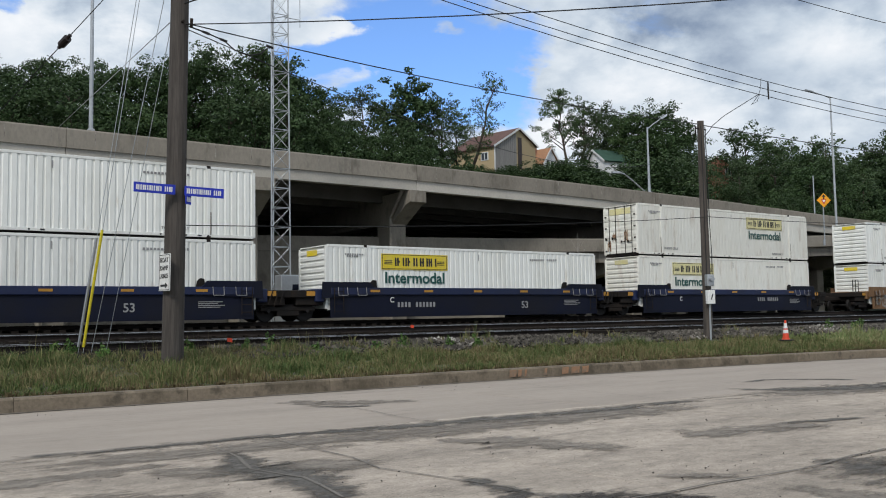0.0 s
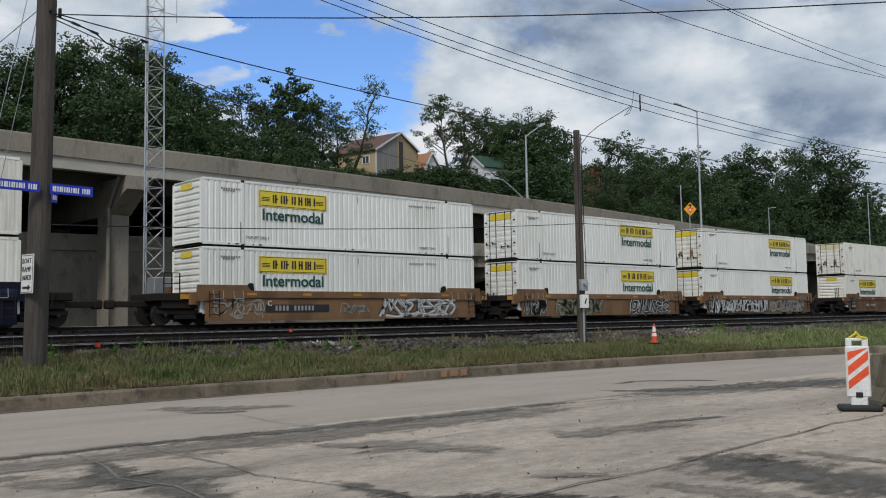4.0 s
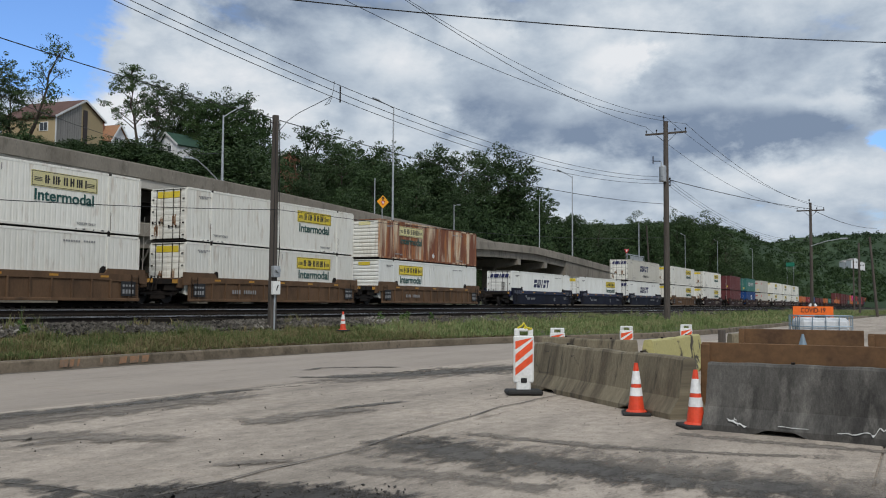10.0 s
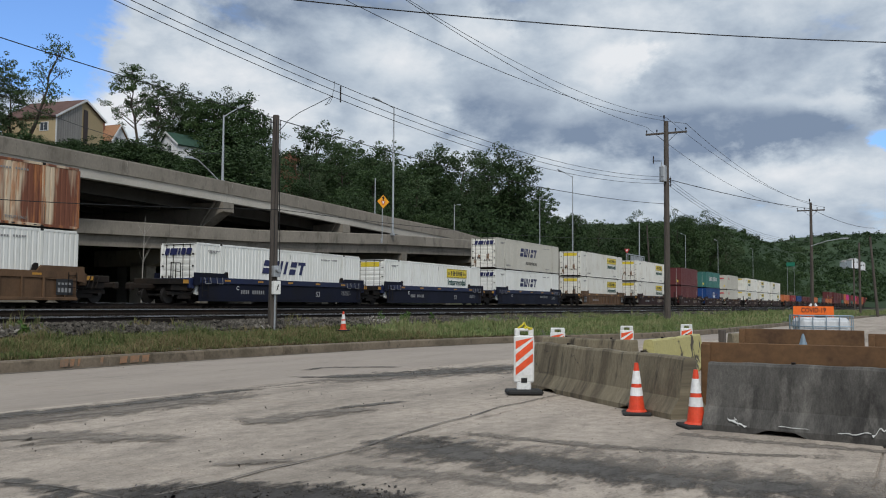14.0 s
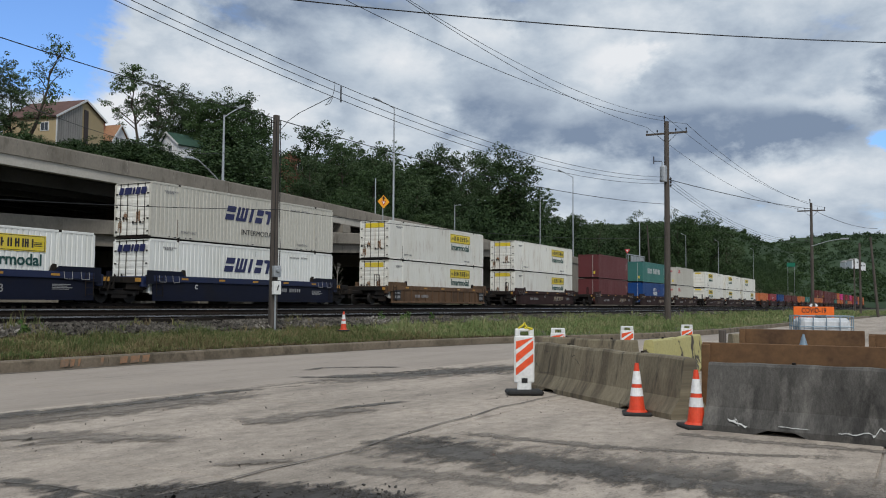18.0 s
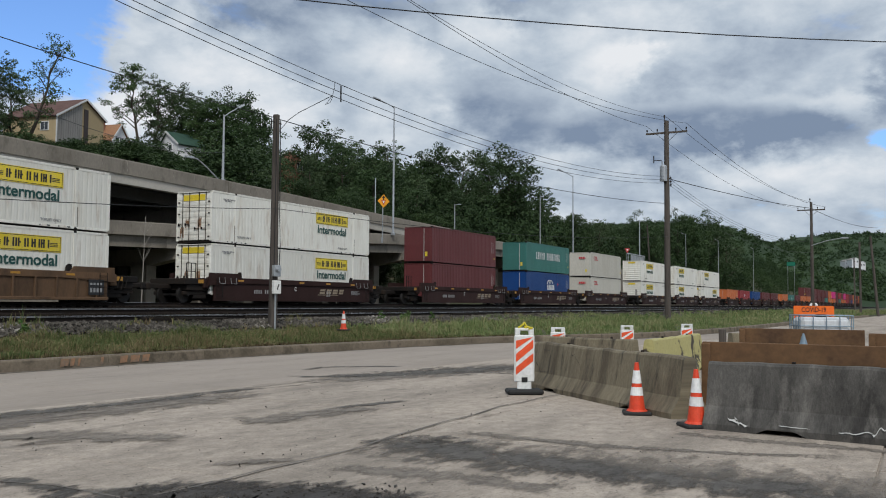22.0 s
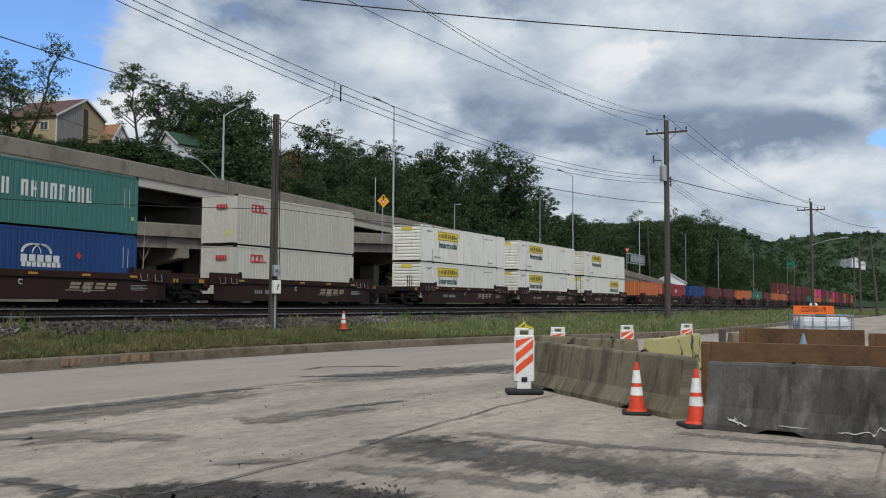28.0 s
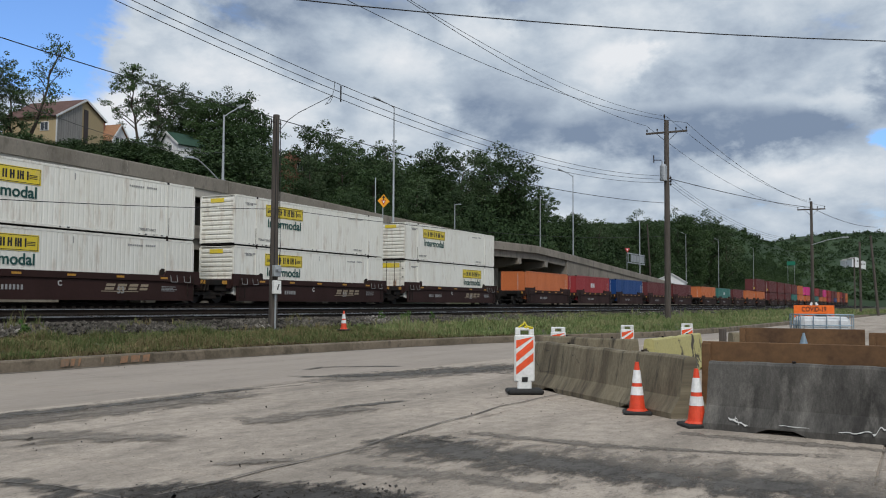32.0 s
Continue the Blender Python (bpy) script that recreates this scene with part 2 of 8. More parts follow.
M_INKNAVY = mat("navy_decal", (0.02, 0.025, 0.09), 0.5, bump=0.0, amount=0.2)
M_STENCIL = mat("dim_white_stencil", (0.3, 0.3, 0.3), 0.6, bump=0.0, amount=0.4, big=3)
M_INKWHITE = mat("white_decal", (0.68, 0.68, 0.68), 0.55, bump=0.0, amount=0.25, big=3)
M_INKRED = mat("red_decal", (0.55, 0.04, 0.05), 0.5, bump=0.0, amount=0.2)
M_AMBER = mat("amber_reflector", (0.45, 0.22, 0.03), 0.35, bump=0.0, amount=0.2)
M_CONC = mat("weathered_concrete", (0.24, 0.214, 0.178), 0.88, col2=(0.15, 0.132, 0.108), amount=0.7, big=0.35, stretch=(1, 1, 0.5), fine=9, var=0.1, bump=0.15,
             col3=(0.1, 0.088, 0.072), amount3=0.65, size3=1.4, lo3=0.55, hi3=0.7)
M_SEAM = mat("lime_streaks", (0.34, 0.32, 0.28), 0.9, col2=(0.16, 0.14, 0.12), amount=1.0, big=3, lo=0.4, hi=0.6, bump=0.1)
# concrete darkened in its colour to deepen the shade under the decks
M_CONC_SHADE = mat("underside_shade_concrete", (0.1, 0.094, 0.085), 0.9, col2=(0.06, 0.056, 0.05), amount=0.7, big=0.4, fine=9, var=0.1, bump=0.15)
M_CONC_LIGHT = mat("pale_girder_concrete", (0.46, 0.43, 0.38), 0.8, col2=(0.33, 0.31, 0.27), amount=0.6, big=0.3, fine=9, var=0.08, bump=0.1)


def road_mat(name, base, dark, wear, pits, streak, shift=0.0):
    """Old concrete paving: broad worn bands along the road, mottling, dark pits of lost aggregate, pale worn stones."""
    m = bpy.data.materials.new(name)
    m.use_nodes = True
    n, k = m.node_tree.nodes, m.node_tree.links
    b = n["Principled BSDF"]
    b.inputs["Roughness"].default_value = 0.9
    b.inputs["Specular IOR Level"].default_value = 0.3
    co = n.new("ShaderNodeTexCoord")

    def tex(scale, detail, rough, stretch, at=(0, 0, 0)):
        mp = n.new("ShaderNodeMapping")
        mp.inputs["Scale"].default_value = stretch
        mp.inputs["Location"].default_value = (at[0] + shift, at[1], at[2])
        k.new(co.outputs["Object"], mp.inputs[0])
        t = n.new("ShaderNodeTexNoise")
        t.inputs["Scale"].default_value, t.inputs["Detail"].default_value, t.inputs["Roughness"].default_value = scale, detail, rough
        k.new(mp.outputs[0], t.inputs["Vector"])
        return t.outputs["Fac"]

    def span(v, a, c, d, e):
        r = n.new("ShaderNodeMapRange")
        for key, val in (("From Min", a), ("From Max", c), ("To Min", d), ("To Max", e)):
            r.inputs[key].default_value = val
        k.new(v, r.inputs["Value"])
        return r.outputs[0]

    def blend(a, c, f):
        x = n.new("ShaderNodeMix")
        x.data_type = "RGBA"
        for key, v in (("A", a), ("B", c)):
            if isinstance(v, tuple):
                x.inputs[key].default_value = (*v, 1)
            else:
                k.new(v, x.inputs[key])
        k.new(f, x.inputs["Factor"])
        return x.outputs["Result"]

    def times(a, c):
        x = n.new("ShaderNodeMath")
        x.operation = "MULTIPLY"
        k.new(a, x.inputs[0])
        k.new(c, x.inputs[1])
        return x.outputs[0]

    worn = span(tex(0.55, 7, 0.62, (0.35, 1.2, 1)), 0.44, 0.64, 0.0, wear)
    colour = blend(base, dark, worn)
    colour = blend(colour, tuple(c * 0.42 for c in base), span(tex(1.5, 8, 0.68, (0.4, 1.4, 1), (7, 3, 0)), 0.57, 0.70, 0.0, wear * 0.8))
    mottle = span(tex(5.0, 9, 0.72, (0.9, 1.1, 1), (2, 9, 0)), 0.32, 0.68, 1 - pits * 0.42, 1 + pits * 0.36)
    rut = span(tex(1.6, 6, 0.6, (0.1, 4.0, 1), (4, 1, 0)), 0.3, 0.7, 1 - streak, 1 + streak)
    colour = blend(colour, tuple(c * 0.22 for c in base), span(tex(15, 6, 0.7, (0.5, 1, 1), (1, 4, 0)), 0.58, 0.68, 0.0, pits * 0.7))
    colour = blend(colour, tuple(c * 0.25 for c in base), span(tex(38, 3, 0.6, (0.8, 1, 1)), 0.57, 0.67, 0.0, pits))
    colour = blend(colour, tuple(min(0.6, c * 1.6) for c in base), span(tex(52, 2, 0.5, (0.9, 1, 1), (5, 5, 0)), 0.6, 0.7, 0.0, pits * 0.8))
    x = n.new("ShaderNodeMix")
    x.data_type, x.blend_type = "RGBA", "MULTIPLY"
    x.inputs["Factor"].default_value = 1.0
    k.new(colour, x.inputs["A"])
    k.new(times(mottle, rut), x.inputs["B"])
    k.new(x.outputs["Result"], b.inputs["Base Color"])
    bp = n.new("ShaderNodeBump")
    bp.inputs["Strength"].default_value = 0.5
    bp.inputs["Distance"].default_value = 0.012
    k.new(tex(30, 6, 0.7, (1, 1, 1)), bp.inputs["Height"])
    k.new(bp.outputs[0], b.inputs["Normal"])
    MATS[name] = m
    return m


M_ROAD = road_mat("worn_concrete_road", (0.4, 0.341, 0.284), (0.225, 0.192, 0.16), 0.85, 0.62, 0.05)
M_ROAD_LANE = road_mat("smooth_gutter_lane", (0.335, 0.288, 0.245), (0.24, 0.206, 0.175), 0.5, 0.16, 0.03, 3.0)
M_KERB = mat("kerb_concrete", (0.17, 0.137, 0.1), 0.9, col2=(0.08, 0.066, 0.046), amount=0.9, big=1.1, fine=16, var=0.2, bump=0.4, col3=(0.05, 0.042, 0.03), amount3=0.75, size3=2.6, lo3=0.55, hi3=0.66)
M_EARTH = mat("grassy_earth", (0.05, 0.055, 0.024), 0.95, col2=(0.075, 0.055, 0.034), amount=0.7, big=0.4, fine=12, var=0.25, bump=0.5)
M_BALLAST = mat("ballast", (0.024, 0.022, 0.021), 0.95, col2=(0.012, 0.011, 0.01), amount=0.8, big=0.7, fine=9, var=0.5, bump=1.0, spec=0.03)
M_TIE = mat("creosoted_timber", (0.022, 0.018, 0.015), 0.95, spec=0.1, stretch=(0.3, 1, 1), fine=20, var=0.2, bump=0.3)
M_WOOD = mat("grey_pole_timber", (0.085, 0.072, 0.062), 0.9, col2=(0.04, 0.034, 0.03), amount=0.8, big=1.5, stretch=(4, 4, 0.25), fine=8, var=0.25, bump=0.5)
M_WOOD_DARK = mat("dark_pole_timber", (0.06, 0.052, 0.046), 0.9, col2=(0.03, 0.026, 0.023), amount=0.8, big=1.5, stretch=(4, 4, 0.25), fine=8, var=0.25, bump=0.5)
M_GALV = mat("galvanised_steel", (0.42, 0.44, 0.46), 0.45, 0.6, col2=(0.3, 0.31, 0.32), amount=0.5, bump=0.03)
M_WIRE = mat("black_cable", (0.012, 0.012, 0.013), 0.6, bump=0)
M_BARK = mat("bark", (0.06, 0.047, 0.036), 0.95, stretch=(3, 3, 0.5), fine=10, var=0.3, bump=0.6)

# ---- mesh helpers ----
MESHES = {}


def shared(key, build, material):
    """One mesh for all parts with the same key."""
    if key not in MESHES:
        bm = bmesh.new()
        build(bm)
        MESHES[key] = finish(bm, key if isinstance(key, str) else str(key[0]), material)
    return MESHES[key]


def finish(bm, name, material):
    me = bpy.data.meshes.new(name)
    bmesh.ops.recalc_face_normals(bm, faces=bm.faces)
    bm.to_mesh(me)
    bm.free()
    me.materials.append(material)
    return me


def part(name, bm, material, parent=None, label="", at=None):
    me = bm if isinstance(bm, bpy.types.Mesh) else finish(bm, name, material)
    ob = new(name, me)
    if parent is not None:
        ob.parent = parent
    if at is not None:
        ob.matrix_basis = at
    if label:
        ob["label"] = label
    return ob


def thing(name, m, label, category, group="", kind=""):
    ob = new(name)
    ob.matrix_basis = m
    ob.empty_display_size = 0.2
    return tagged(ob, label, category, group, kind)


def mesh_bm(fn):
    bm = bmesh.new()
    fn(bm)
    return bm


def box(bm, x0, x1, y0, y1, z0, z1, bevel=0.0, m=None):
    r = bmesh.ops.create_cube(bm, size=1, matrix=Matrix.Translation(((x0 + x1) / 2, (y0 + y1) / 2, (z0 + z1) / 2)) @ Matrix.Diagonal((x1 - x0, y1 - y0, z1 - z0, 1)))
    vs = r["verts"]
    if bevel:
        es = {e for v in vs for e in v.link_edges}
        vs = bmesh.ops.bevel(bm, geom=list(es), offset=bevel, segments=1, affect="EDGES")["verts"]
    if m is not None:
        bmesh.ops.transform(bm, matrix=m, verts=list(vs))
    return vs


def tube(bm, p0, p1, r0, r1=None, seg=8):
    p0, p1 = Vector(p0), Vector(p1)
    r1 = r0 if r1 is None else r1
    d = p1 - p0
    m = Matrix.Translation((p0 + p1) / 2) @ d.to_track_quat("Z", "Y").to_matrix().to_4x4()
    return bmesh.ops.create_cone(bm, cap_ends=True, segments=seg, radius1=r0, radius2=r1, depth=d.length, matrix=m)["verts"]


def sweep(bm, path, prof, closed=True, caps=True):
    """A cross-section (side, up) carried along a path; side is to the path's left."""
    rings = []
    pts = [Vector(p) for p in path]
    for i, p in enumerate(pts):
        a, b = pts[max(i - 1, 0)], pts[min(i + 1, len(pts) - 1)]
        d = (b - a)
        side = Vector((-d.y, d.x, 0)).normalized()
        rings.append([bm.verts.new(p + side * s + Vector((0, 0, u))) for s, u in prof])
    n = len(prof)
    for r0, r1 in zip(rings, rings[1:]):
        for j in range(n if closed else n - 1):
            bm.faces.new((r0[j], r1[j], r1[(j + 1) % n], r0[(j + 1) % n]))
    if closed and caps:
        bm.faces.new(rings[0])
        bm.faces.new(rings[-1][::-1])


def wire(bm, pts, r, seg=5):
    """A round cable through points."""
    pts = [Vector(p) for p in pts]
    rings = []
    for i, p in enumerate(pts):
        d = (pts[min(i + 1, len(pts) - 1)] - pts[max(i - 1, 0)]).normalized()
        a = d.cross(Vector((0, 0, 1)))
        a = a.normalized() if a.length > 1e-4 else Vector((1, 0, 0))
        b = a.cross(d)
        rings.append([bm.verts.new(p + (a * math.cos(t) + b * math.sin(t)) * r) for t in (math.tau * j / seg for j in range(seg))])
    for r0, r1 in zip(rings, rings[1:]):
        for j in range(seg):
            bm.faces.new((r0[j], r1[j], r1[(j + 1) % seg], r0[(j + 1) % seg]))


def sag(p0, p1, drop, n=14):
    p0, p1 = Vector(p0), Vector(p1)
    return [p0.lerp(p1, i / n) - Vector((0, 0, drop * 4 * (i / n) * (1 - i / n))) for i in range(n + 1)]


def word(text, height, material, slant=0.0, width=None, bold=0.014):
    """Lettering as a thin mesh in the xz plane, facing -y, from its lower left corner."""
    key = ("word", text, height, slant, width, material.name)
    if key in MESHES:
        return MESHES[key]
    cu = bpy.data.curves.new("lettering", "FONT")
    cu.body, cu.extrude, cu.shear, cu.offset = text, 0.004, slant, bold
    ob = bpy.data.objects.new("lettering", cu)
    scene.collection.objects.link(ob)
    dg = bpy.context.evaluated_depsgraph_get()
    me = bpy.data.meshes.new_from_object(ob.evaluated_get(dg))
    bpy.data.objects.remove(ob)
    bpy.data.curves.remove(cu)
    v = np.empty(len(me.vertices) * 3)
    me.vertices.foreach_get("co", v)
    v = v.reshape(-1, 3)
    lo, hi = v.min(0), v.max(0)
    sz = height / (hi[1] - lo[1])
    sx = (width / (hi[0] - lo[0])) if width else sz
    w = np.stack([(v[:, 0] - lo[0]) * sx, -v[:, 2], (v[:, 1] - lo[1]) * sz], 1)
    me.vertices.foreach_set("co", w.ravel())
    me.materials.clear()
    me.materials.append(material)
    me.update()
    MESHES[key] = me
    return me


# ---- lie of the land ----
KERB = [(-60, 17.4), (-20, 17.1), (3, 16.9), (13, 16.75), (20, 16.4), (27, 15.5), (31, 14.5), (34, 13.5), (38, 11.6), (43, 10.4), (52, 9.6), (70, 9.3), (110, 8.0), (200, 4.5), (420, -6)]
KX, KY = [p[0] for p in KERB], [p[1] for p in KERB]


def kerb_y(x):
    return float(np.interp(x, KX, KY))


LAND = [(0.25, 0.22), (4.0, 0.42), (6.2, 0.72), (8.2, 0.74), (10.5, 0.86), (13.0, 0.92), (16.5, 1.12), (22, 1.18), (42, 1.2), (48, 2.5), (62, 8.0), (88, 21.5), (96, 22.5), (140, 30), (260, 46), (600, 60)]
LX, LZ = [p[0] for p in LAND], [p[1] for p in LAND]


def land_z(x, y):
    k = kerb_y(x)
    if y < k + 0.2:
        return -0.04
    base = 16.8
    d = y - base if y > 21 else (y - k) * (21 - base) / (21 - k)
    z = float(np.interp(d, LX, LZ))
    if d > 48:
        z += 1.6 * math.sin(x * 0.021) * min(1, (d - 48) / 40) + 0.9 * noise.noise((x * 0.05, y * 0.05, 0)) * min(1, (d - 48) / 20)
    return z


def slab(bm, q):
    lift = random.uniform(-0.003, 0.003)
    a = [bm.verts.new((x, y, -0.03)) for x, y in q]
    b = [bm.verts.new((x, y, lift - 0.006)) for x, y in q]
    cx, cy = sum(p[0] for p in q) / 6, sum(p[1] for p in q) / 6
    c = [bm.verts.new((x + (0.02 if cx > x else -0.02), y + (0.02 if cy > y else -0.02), lift)) for x, y in q]
    bm.faces.new(c)
    for r0, r1 in ((a, b), (b, c)):
        for i in range(6):
            bm.faces.new((r0[i], r0[(i + 1) % 6], r1[(i + 1) % 6], r1[i]))


def road_base(bm):
    pts = [(x, kerb_y(x) + 0.02) for x in (-60, -20, 3, 8, 13, 20, 27, 31, 34, 38, 43, 52, 70, 110, 200, 420)]
    top = [bm.verts.new((x, y, -0.02 if x < 60 else 0)) for x, y in pts]
    bot = [bm.verts.new((x, -60, -0.02 if x < 60 else 0)) for x, y in pts]
    for i in range(len(pts) - 1):
        bm.faces.new((bot[i], bot[i + 1], top[i + 1], top[i]))


def build_ground():
    xs = sorted({*[k for k in KX if -80 < k < 500], -900, -500, -300, -200, -120, *range(-80, 120, 4), *range(120, 400, 14), *range(400, 1000, 60), 1200, 1600, 2200, 3000})
    ys = sorted({-900, -400, -200, -100, -50, -25, -10, 0, *[y / 2 for y in range(8, 84)], *range(42, 130, 4), *range(130, 300, 20), 350, 450, 600, 900, 1500, 2400})
    # rows near the road run along the kerb
    def slide(x, y):
        return y + (kerb_y(x) - 16.8) * float(np.interp(y, [0, 16.0, 17.5, 21.0], [0, 1, 1, 0]))

    def height(x, y):
        return -0.06 if y < 17.0 else land_z(x, slide(x, y) + 0.01)
    ys = sorted(set(ys) | {16.98, 17.03, 17.2} - {17.0})
    v = [(x, slide(x, y), height(x, y)) for x in xs for y in ys]
    n = len(ys)
    f = [(i * n + j, (i + 1) * n + j, (i + 1) * n + j + 1, i * n + j + 1) for i in range(len(xs) - 1) for j in range(n - 1)]
    me = bpy.data.meshes.new("ground")
    me.from_pydata(v, [], f)
    me.materials.append(M_EARTH)
    me.polygons.foreach_set("use_smooth", [True] * len(f))
    tagged(new("ground", me), "grassy earth rising to a wooded hillside", "ground", kind="structure")

    road = part("road", mesh_bm(road_base), M_ROAD)
    tagged(road, "worn pale concrete road with dark patches and cracks", "road", kind="structure")
    lanes = [lambda x: -9.0, lambda x: -4.0, lambda x: 0.4, lambda x: 5.2 - 0.02 * max(0, x - 12), lambda x: min(11.1 - 0.07 * max(0, x - 8), kerb_y(x) - 2.6), lambda x: kerb_y(x) + 0.02]
    for k in range(5):
        x = -14.0 + 1.7 * k
        while x < 60:
            ln = (6.2, 5.4, 6.6, 5.0, 9.0)[k]
            g = 0.012
            q = [(x + g, lanes[k](x) + g), (x + ln / 2, lanes[k](x + ln / 2) + g), (x + ln - g, lanes[k](x + ln) + g), (x + ln - g, lanes[k + 1](x + ln) - g), (x + ln / 2, lanes[k + 1](x + ln / 2) - g), (x + g, lanes[k + 1](x) - g)]
            part("slab", mesh_bm(lambda bm: slab(bm, q)), M_ROAD_LANE if k == 4 else M_ROAD, road)
            x += ln

    bm = bmesh.new()
    strip = [(x, 21.0 + 0.9 * noise.noise((x * 0.13, 0, 0)) - (0.0 if x < 60 else min(0.0, 0)), 0) for x in range(-80, 700, 3)]
    rows = []
    for x, y0, _ in strip:
        rows.append([bm.verts.new((x, yy, land_z(x, yy) + 0.035 + 0.02 * noise.noise((x * 0.9, yy * 0.9, 3)))) for yy in (y0 + 0.6, 22.2, 23.0, 24, 25, 26, 27, 28, 29.3, 30.5, 32, 33.3, 34, 36, 38, 39.5, 42)])
    for r0, r1 in zip(rows, rows[1:]):
        for j in range(len(r0) - 1):
            bm.faces.new((r0[j], r1[j], r1[j + 1], r0[j + 1]))
    tagged(part("track_bed", bm, M_BALLAST), "dark grey crushed stone ballast under the tracks", "ballast", kind="structure")


build_ground()


def build_kerb():
    kerb = thing("kerb", Matrix(), "weathered concrete kerb along the road", "kerb", kind="structure")
    x = -30.0
    while x < 130:
        ln = 3.0 if x < 45 else 12.0
        pts = [(x + ln * f + (0.004 if f == 0 else -0.004 if f == 1 else 0), kerb_y(x + ln * f), 0) for f in (0, 0.5, 1)]
        j = 0.012 * noise.noise((x, 0, 0))
        part("kerbstone", mesh_bm(lambda bm: sweep(bm, pts, [(0.0, -0.1), (0.03 + j, 0.21 + j), (0.06 + j, 0.245 + j), (0.24, 0.25 + j), (0.24, -0.1)])), M_KERB, kerb)
        x += ln
    bm = bmesh.new()
    for i, (a, b) in enumerate(((13.7, 13.9), (13.95, 14.05), (14.15, 14.2), (14.75, 14.82), (15.3, 15.5), (15.6, 15.85), (15.95, 16.15))):
        q = [(a, 0.05), (b, 0.06), (b + 0.05, 0.22), (a + 0.03, 0.21)]
        bm.faces.new([bm.verts.new((x, kerb_y(x) + z * 0.13 - 0.012, z)) for x, z in q])
    part("paint_mark", bm, mat("orange_spray_paint", (0.27, 0.15, 0.085), 0.9, col2=(0.16, 0.13, 0.1), amount=1.0, big=7, bump=0.1), kerb, "faded orange spray paint marks")["kind"] = "stuff"


build_kerb()


# ---- railway ----
def build_track(y, z, x0, x1, near):
    track = thing("railway_track", pose(0, y, z), "steel rails on dark timber sleepers", "railway track", group="railway tracks", kind="structure")
    for s in (-0.7175, 0.7175):
        part("rail", mesh_bm(lambda bm: sweep(bm, [(x0, s, 0), (x1, s, 0)], [(-0.07, -0.17), (-0.07, -0.155), (-0.012, -0.13), (-0.012, -0.045), (-0.036, -0.035), (-0.036, -0.004),
             (0.036, -0.004), (0.036, -0.035), (0.012, -0.045), (0.012, -0.13), (0.07, -0.155), (0.07, -0.17)])), M_RAIL, track)
        part("rail_head", mesh_bm(lambda bm: sweep(bm, [(x0, s, 0), (x1, s, 0)], [(-0.034, -0.004), (-0.03, 0.002), (0.03, 0.002), (0.034, -0.004)])), M_RAILTOP, track, "polished running surface")
    me = shared("sleeper", lambda bm: box(bm, -0.115, 0.115, -1.3, 1.3, -0.33, -0.165, 0.01), M_TIE)
    x = near[0]
    while x < near[1]:
        part("sleeper", me, None, track, at=pose(x, random.uniform(-0.05, 0.05), random.uniform(-0.01, 0.01), 0, 0, random.uniform(-1, 1)))
        x += 0.52
    return track


TRAIN_Y, RAIL_Z = 35.95, 1.42
build_track(25.0, 0.97, -60, 600, (4, 60))
build_track(29.6, 1.16, -60, 600, (4, 50))
build_track(TRAIN_Y, RAIL_Z, -60, 1200, (2, 40))

# ---- train ----
FLOOR = 0.40
L53, L40, CW, CH = 16.15, 12.19, 2.6, 2.896


def rib_wall(bm, x0, x1, z0, z1, y, pitch, depth, flat=0.5):
    """A corrugated steel sheet in the xz plane; its outer face at y, folds towards +y."""
    n = max(1, round((x1 - x0) / pitch))
    p = (x1 - x0) / n
    prof = []
    for i in range(n):
        a = x0 + i * p
        prof += [(a, 0), (a + p * flat, 0), (a + p * (flat + 0.12), depth), (a + p * 0.88, depth)]
    prof.append((x1, 0))
    lo = [bm.verts.new((a, y + d, z0)) for a, d in prof]
    hi = [bm.verts.new((a, y + d, z1)) for a, d in prof]
    for i in range(len(prof) - 1):
        bm.faces.new((lo[i], lo[i + 1], hi[i + 1], hi[i]))


def rib_end(bm, y0, y1, z0, z1, pitch, depth, flat=0.5):
    """A sheet in the yz plane with horizontal folds; its outer face at x = 0, folds towards +x."""
    n = max(1, round((z1 - z0) / pitch))
    p = (z1 - z0) / n
    prof = []
    for i in range(n):
        a = z0 + i * p
        prof += [(a, 0), (a + p * flat, 0), (a + p * (flat + 0.12), depth), (a + p * 0.88, depth)]
    prof.append((z1, 0))
    lo = [bm.verts.new((d, y0, a)) for a, d in prof]
    hi = [bm.verts.new((d, y1, a)) for a, d in prof]
    for i in range(len(prof) - 1):
        bm.faces.new((lo[i], lo[i + 1], hi[i + 1], hi[i]))


def blocks(bm, spans, height, slant=0.0, cuts=()):
    """A row of upright blocks of (start, width) in the xz plane, leaning by slant."""
    for a, w in spans:
        q = [(a, 0), (a + w, 0), (a + w + slant, height), (a + slant, height)]
        f = [bm.verts.new((x, 0, z)) for x, z in q]
        g = [bm.verts.new((x, 0.004, z)) for x, z in q]
        bm.faces.new(f)
        for i in range(4):
            bm.faces.new((f[i], f[(i + 1) % 4], g[(i + 1) % 4], g[i]))


def glyph_row(bm, spans, h):
    """Plain marks of (start, width, kind) built from bars: a solid block, or a hollow one with a slit."""
    s = 0.08
    for x, w, kind in spans:
        bars = {0: [(0, w, 0, 0.09)], 1: [(0, w, 0, s), (0, w, h - s, h), (0, s, s, h - s), (w - s, w, s, h - s)], 2: [(0, w, 0, h * 0.4), (0, w, h * 0.62, h)]}[kind]
        for a, b, c, d in bars:
            box(bm, x + a, x + b, -0.003, 0.003, c, d)


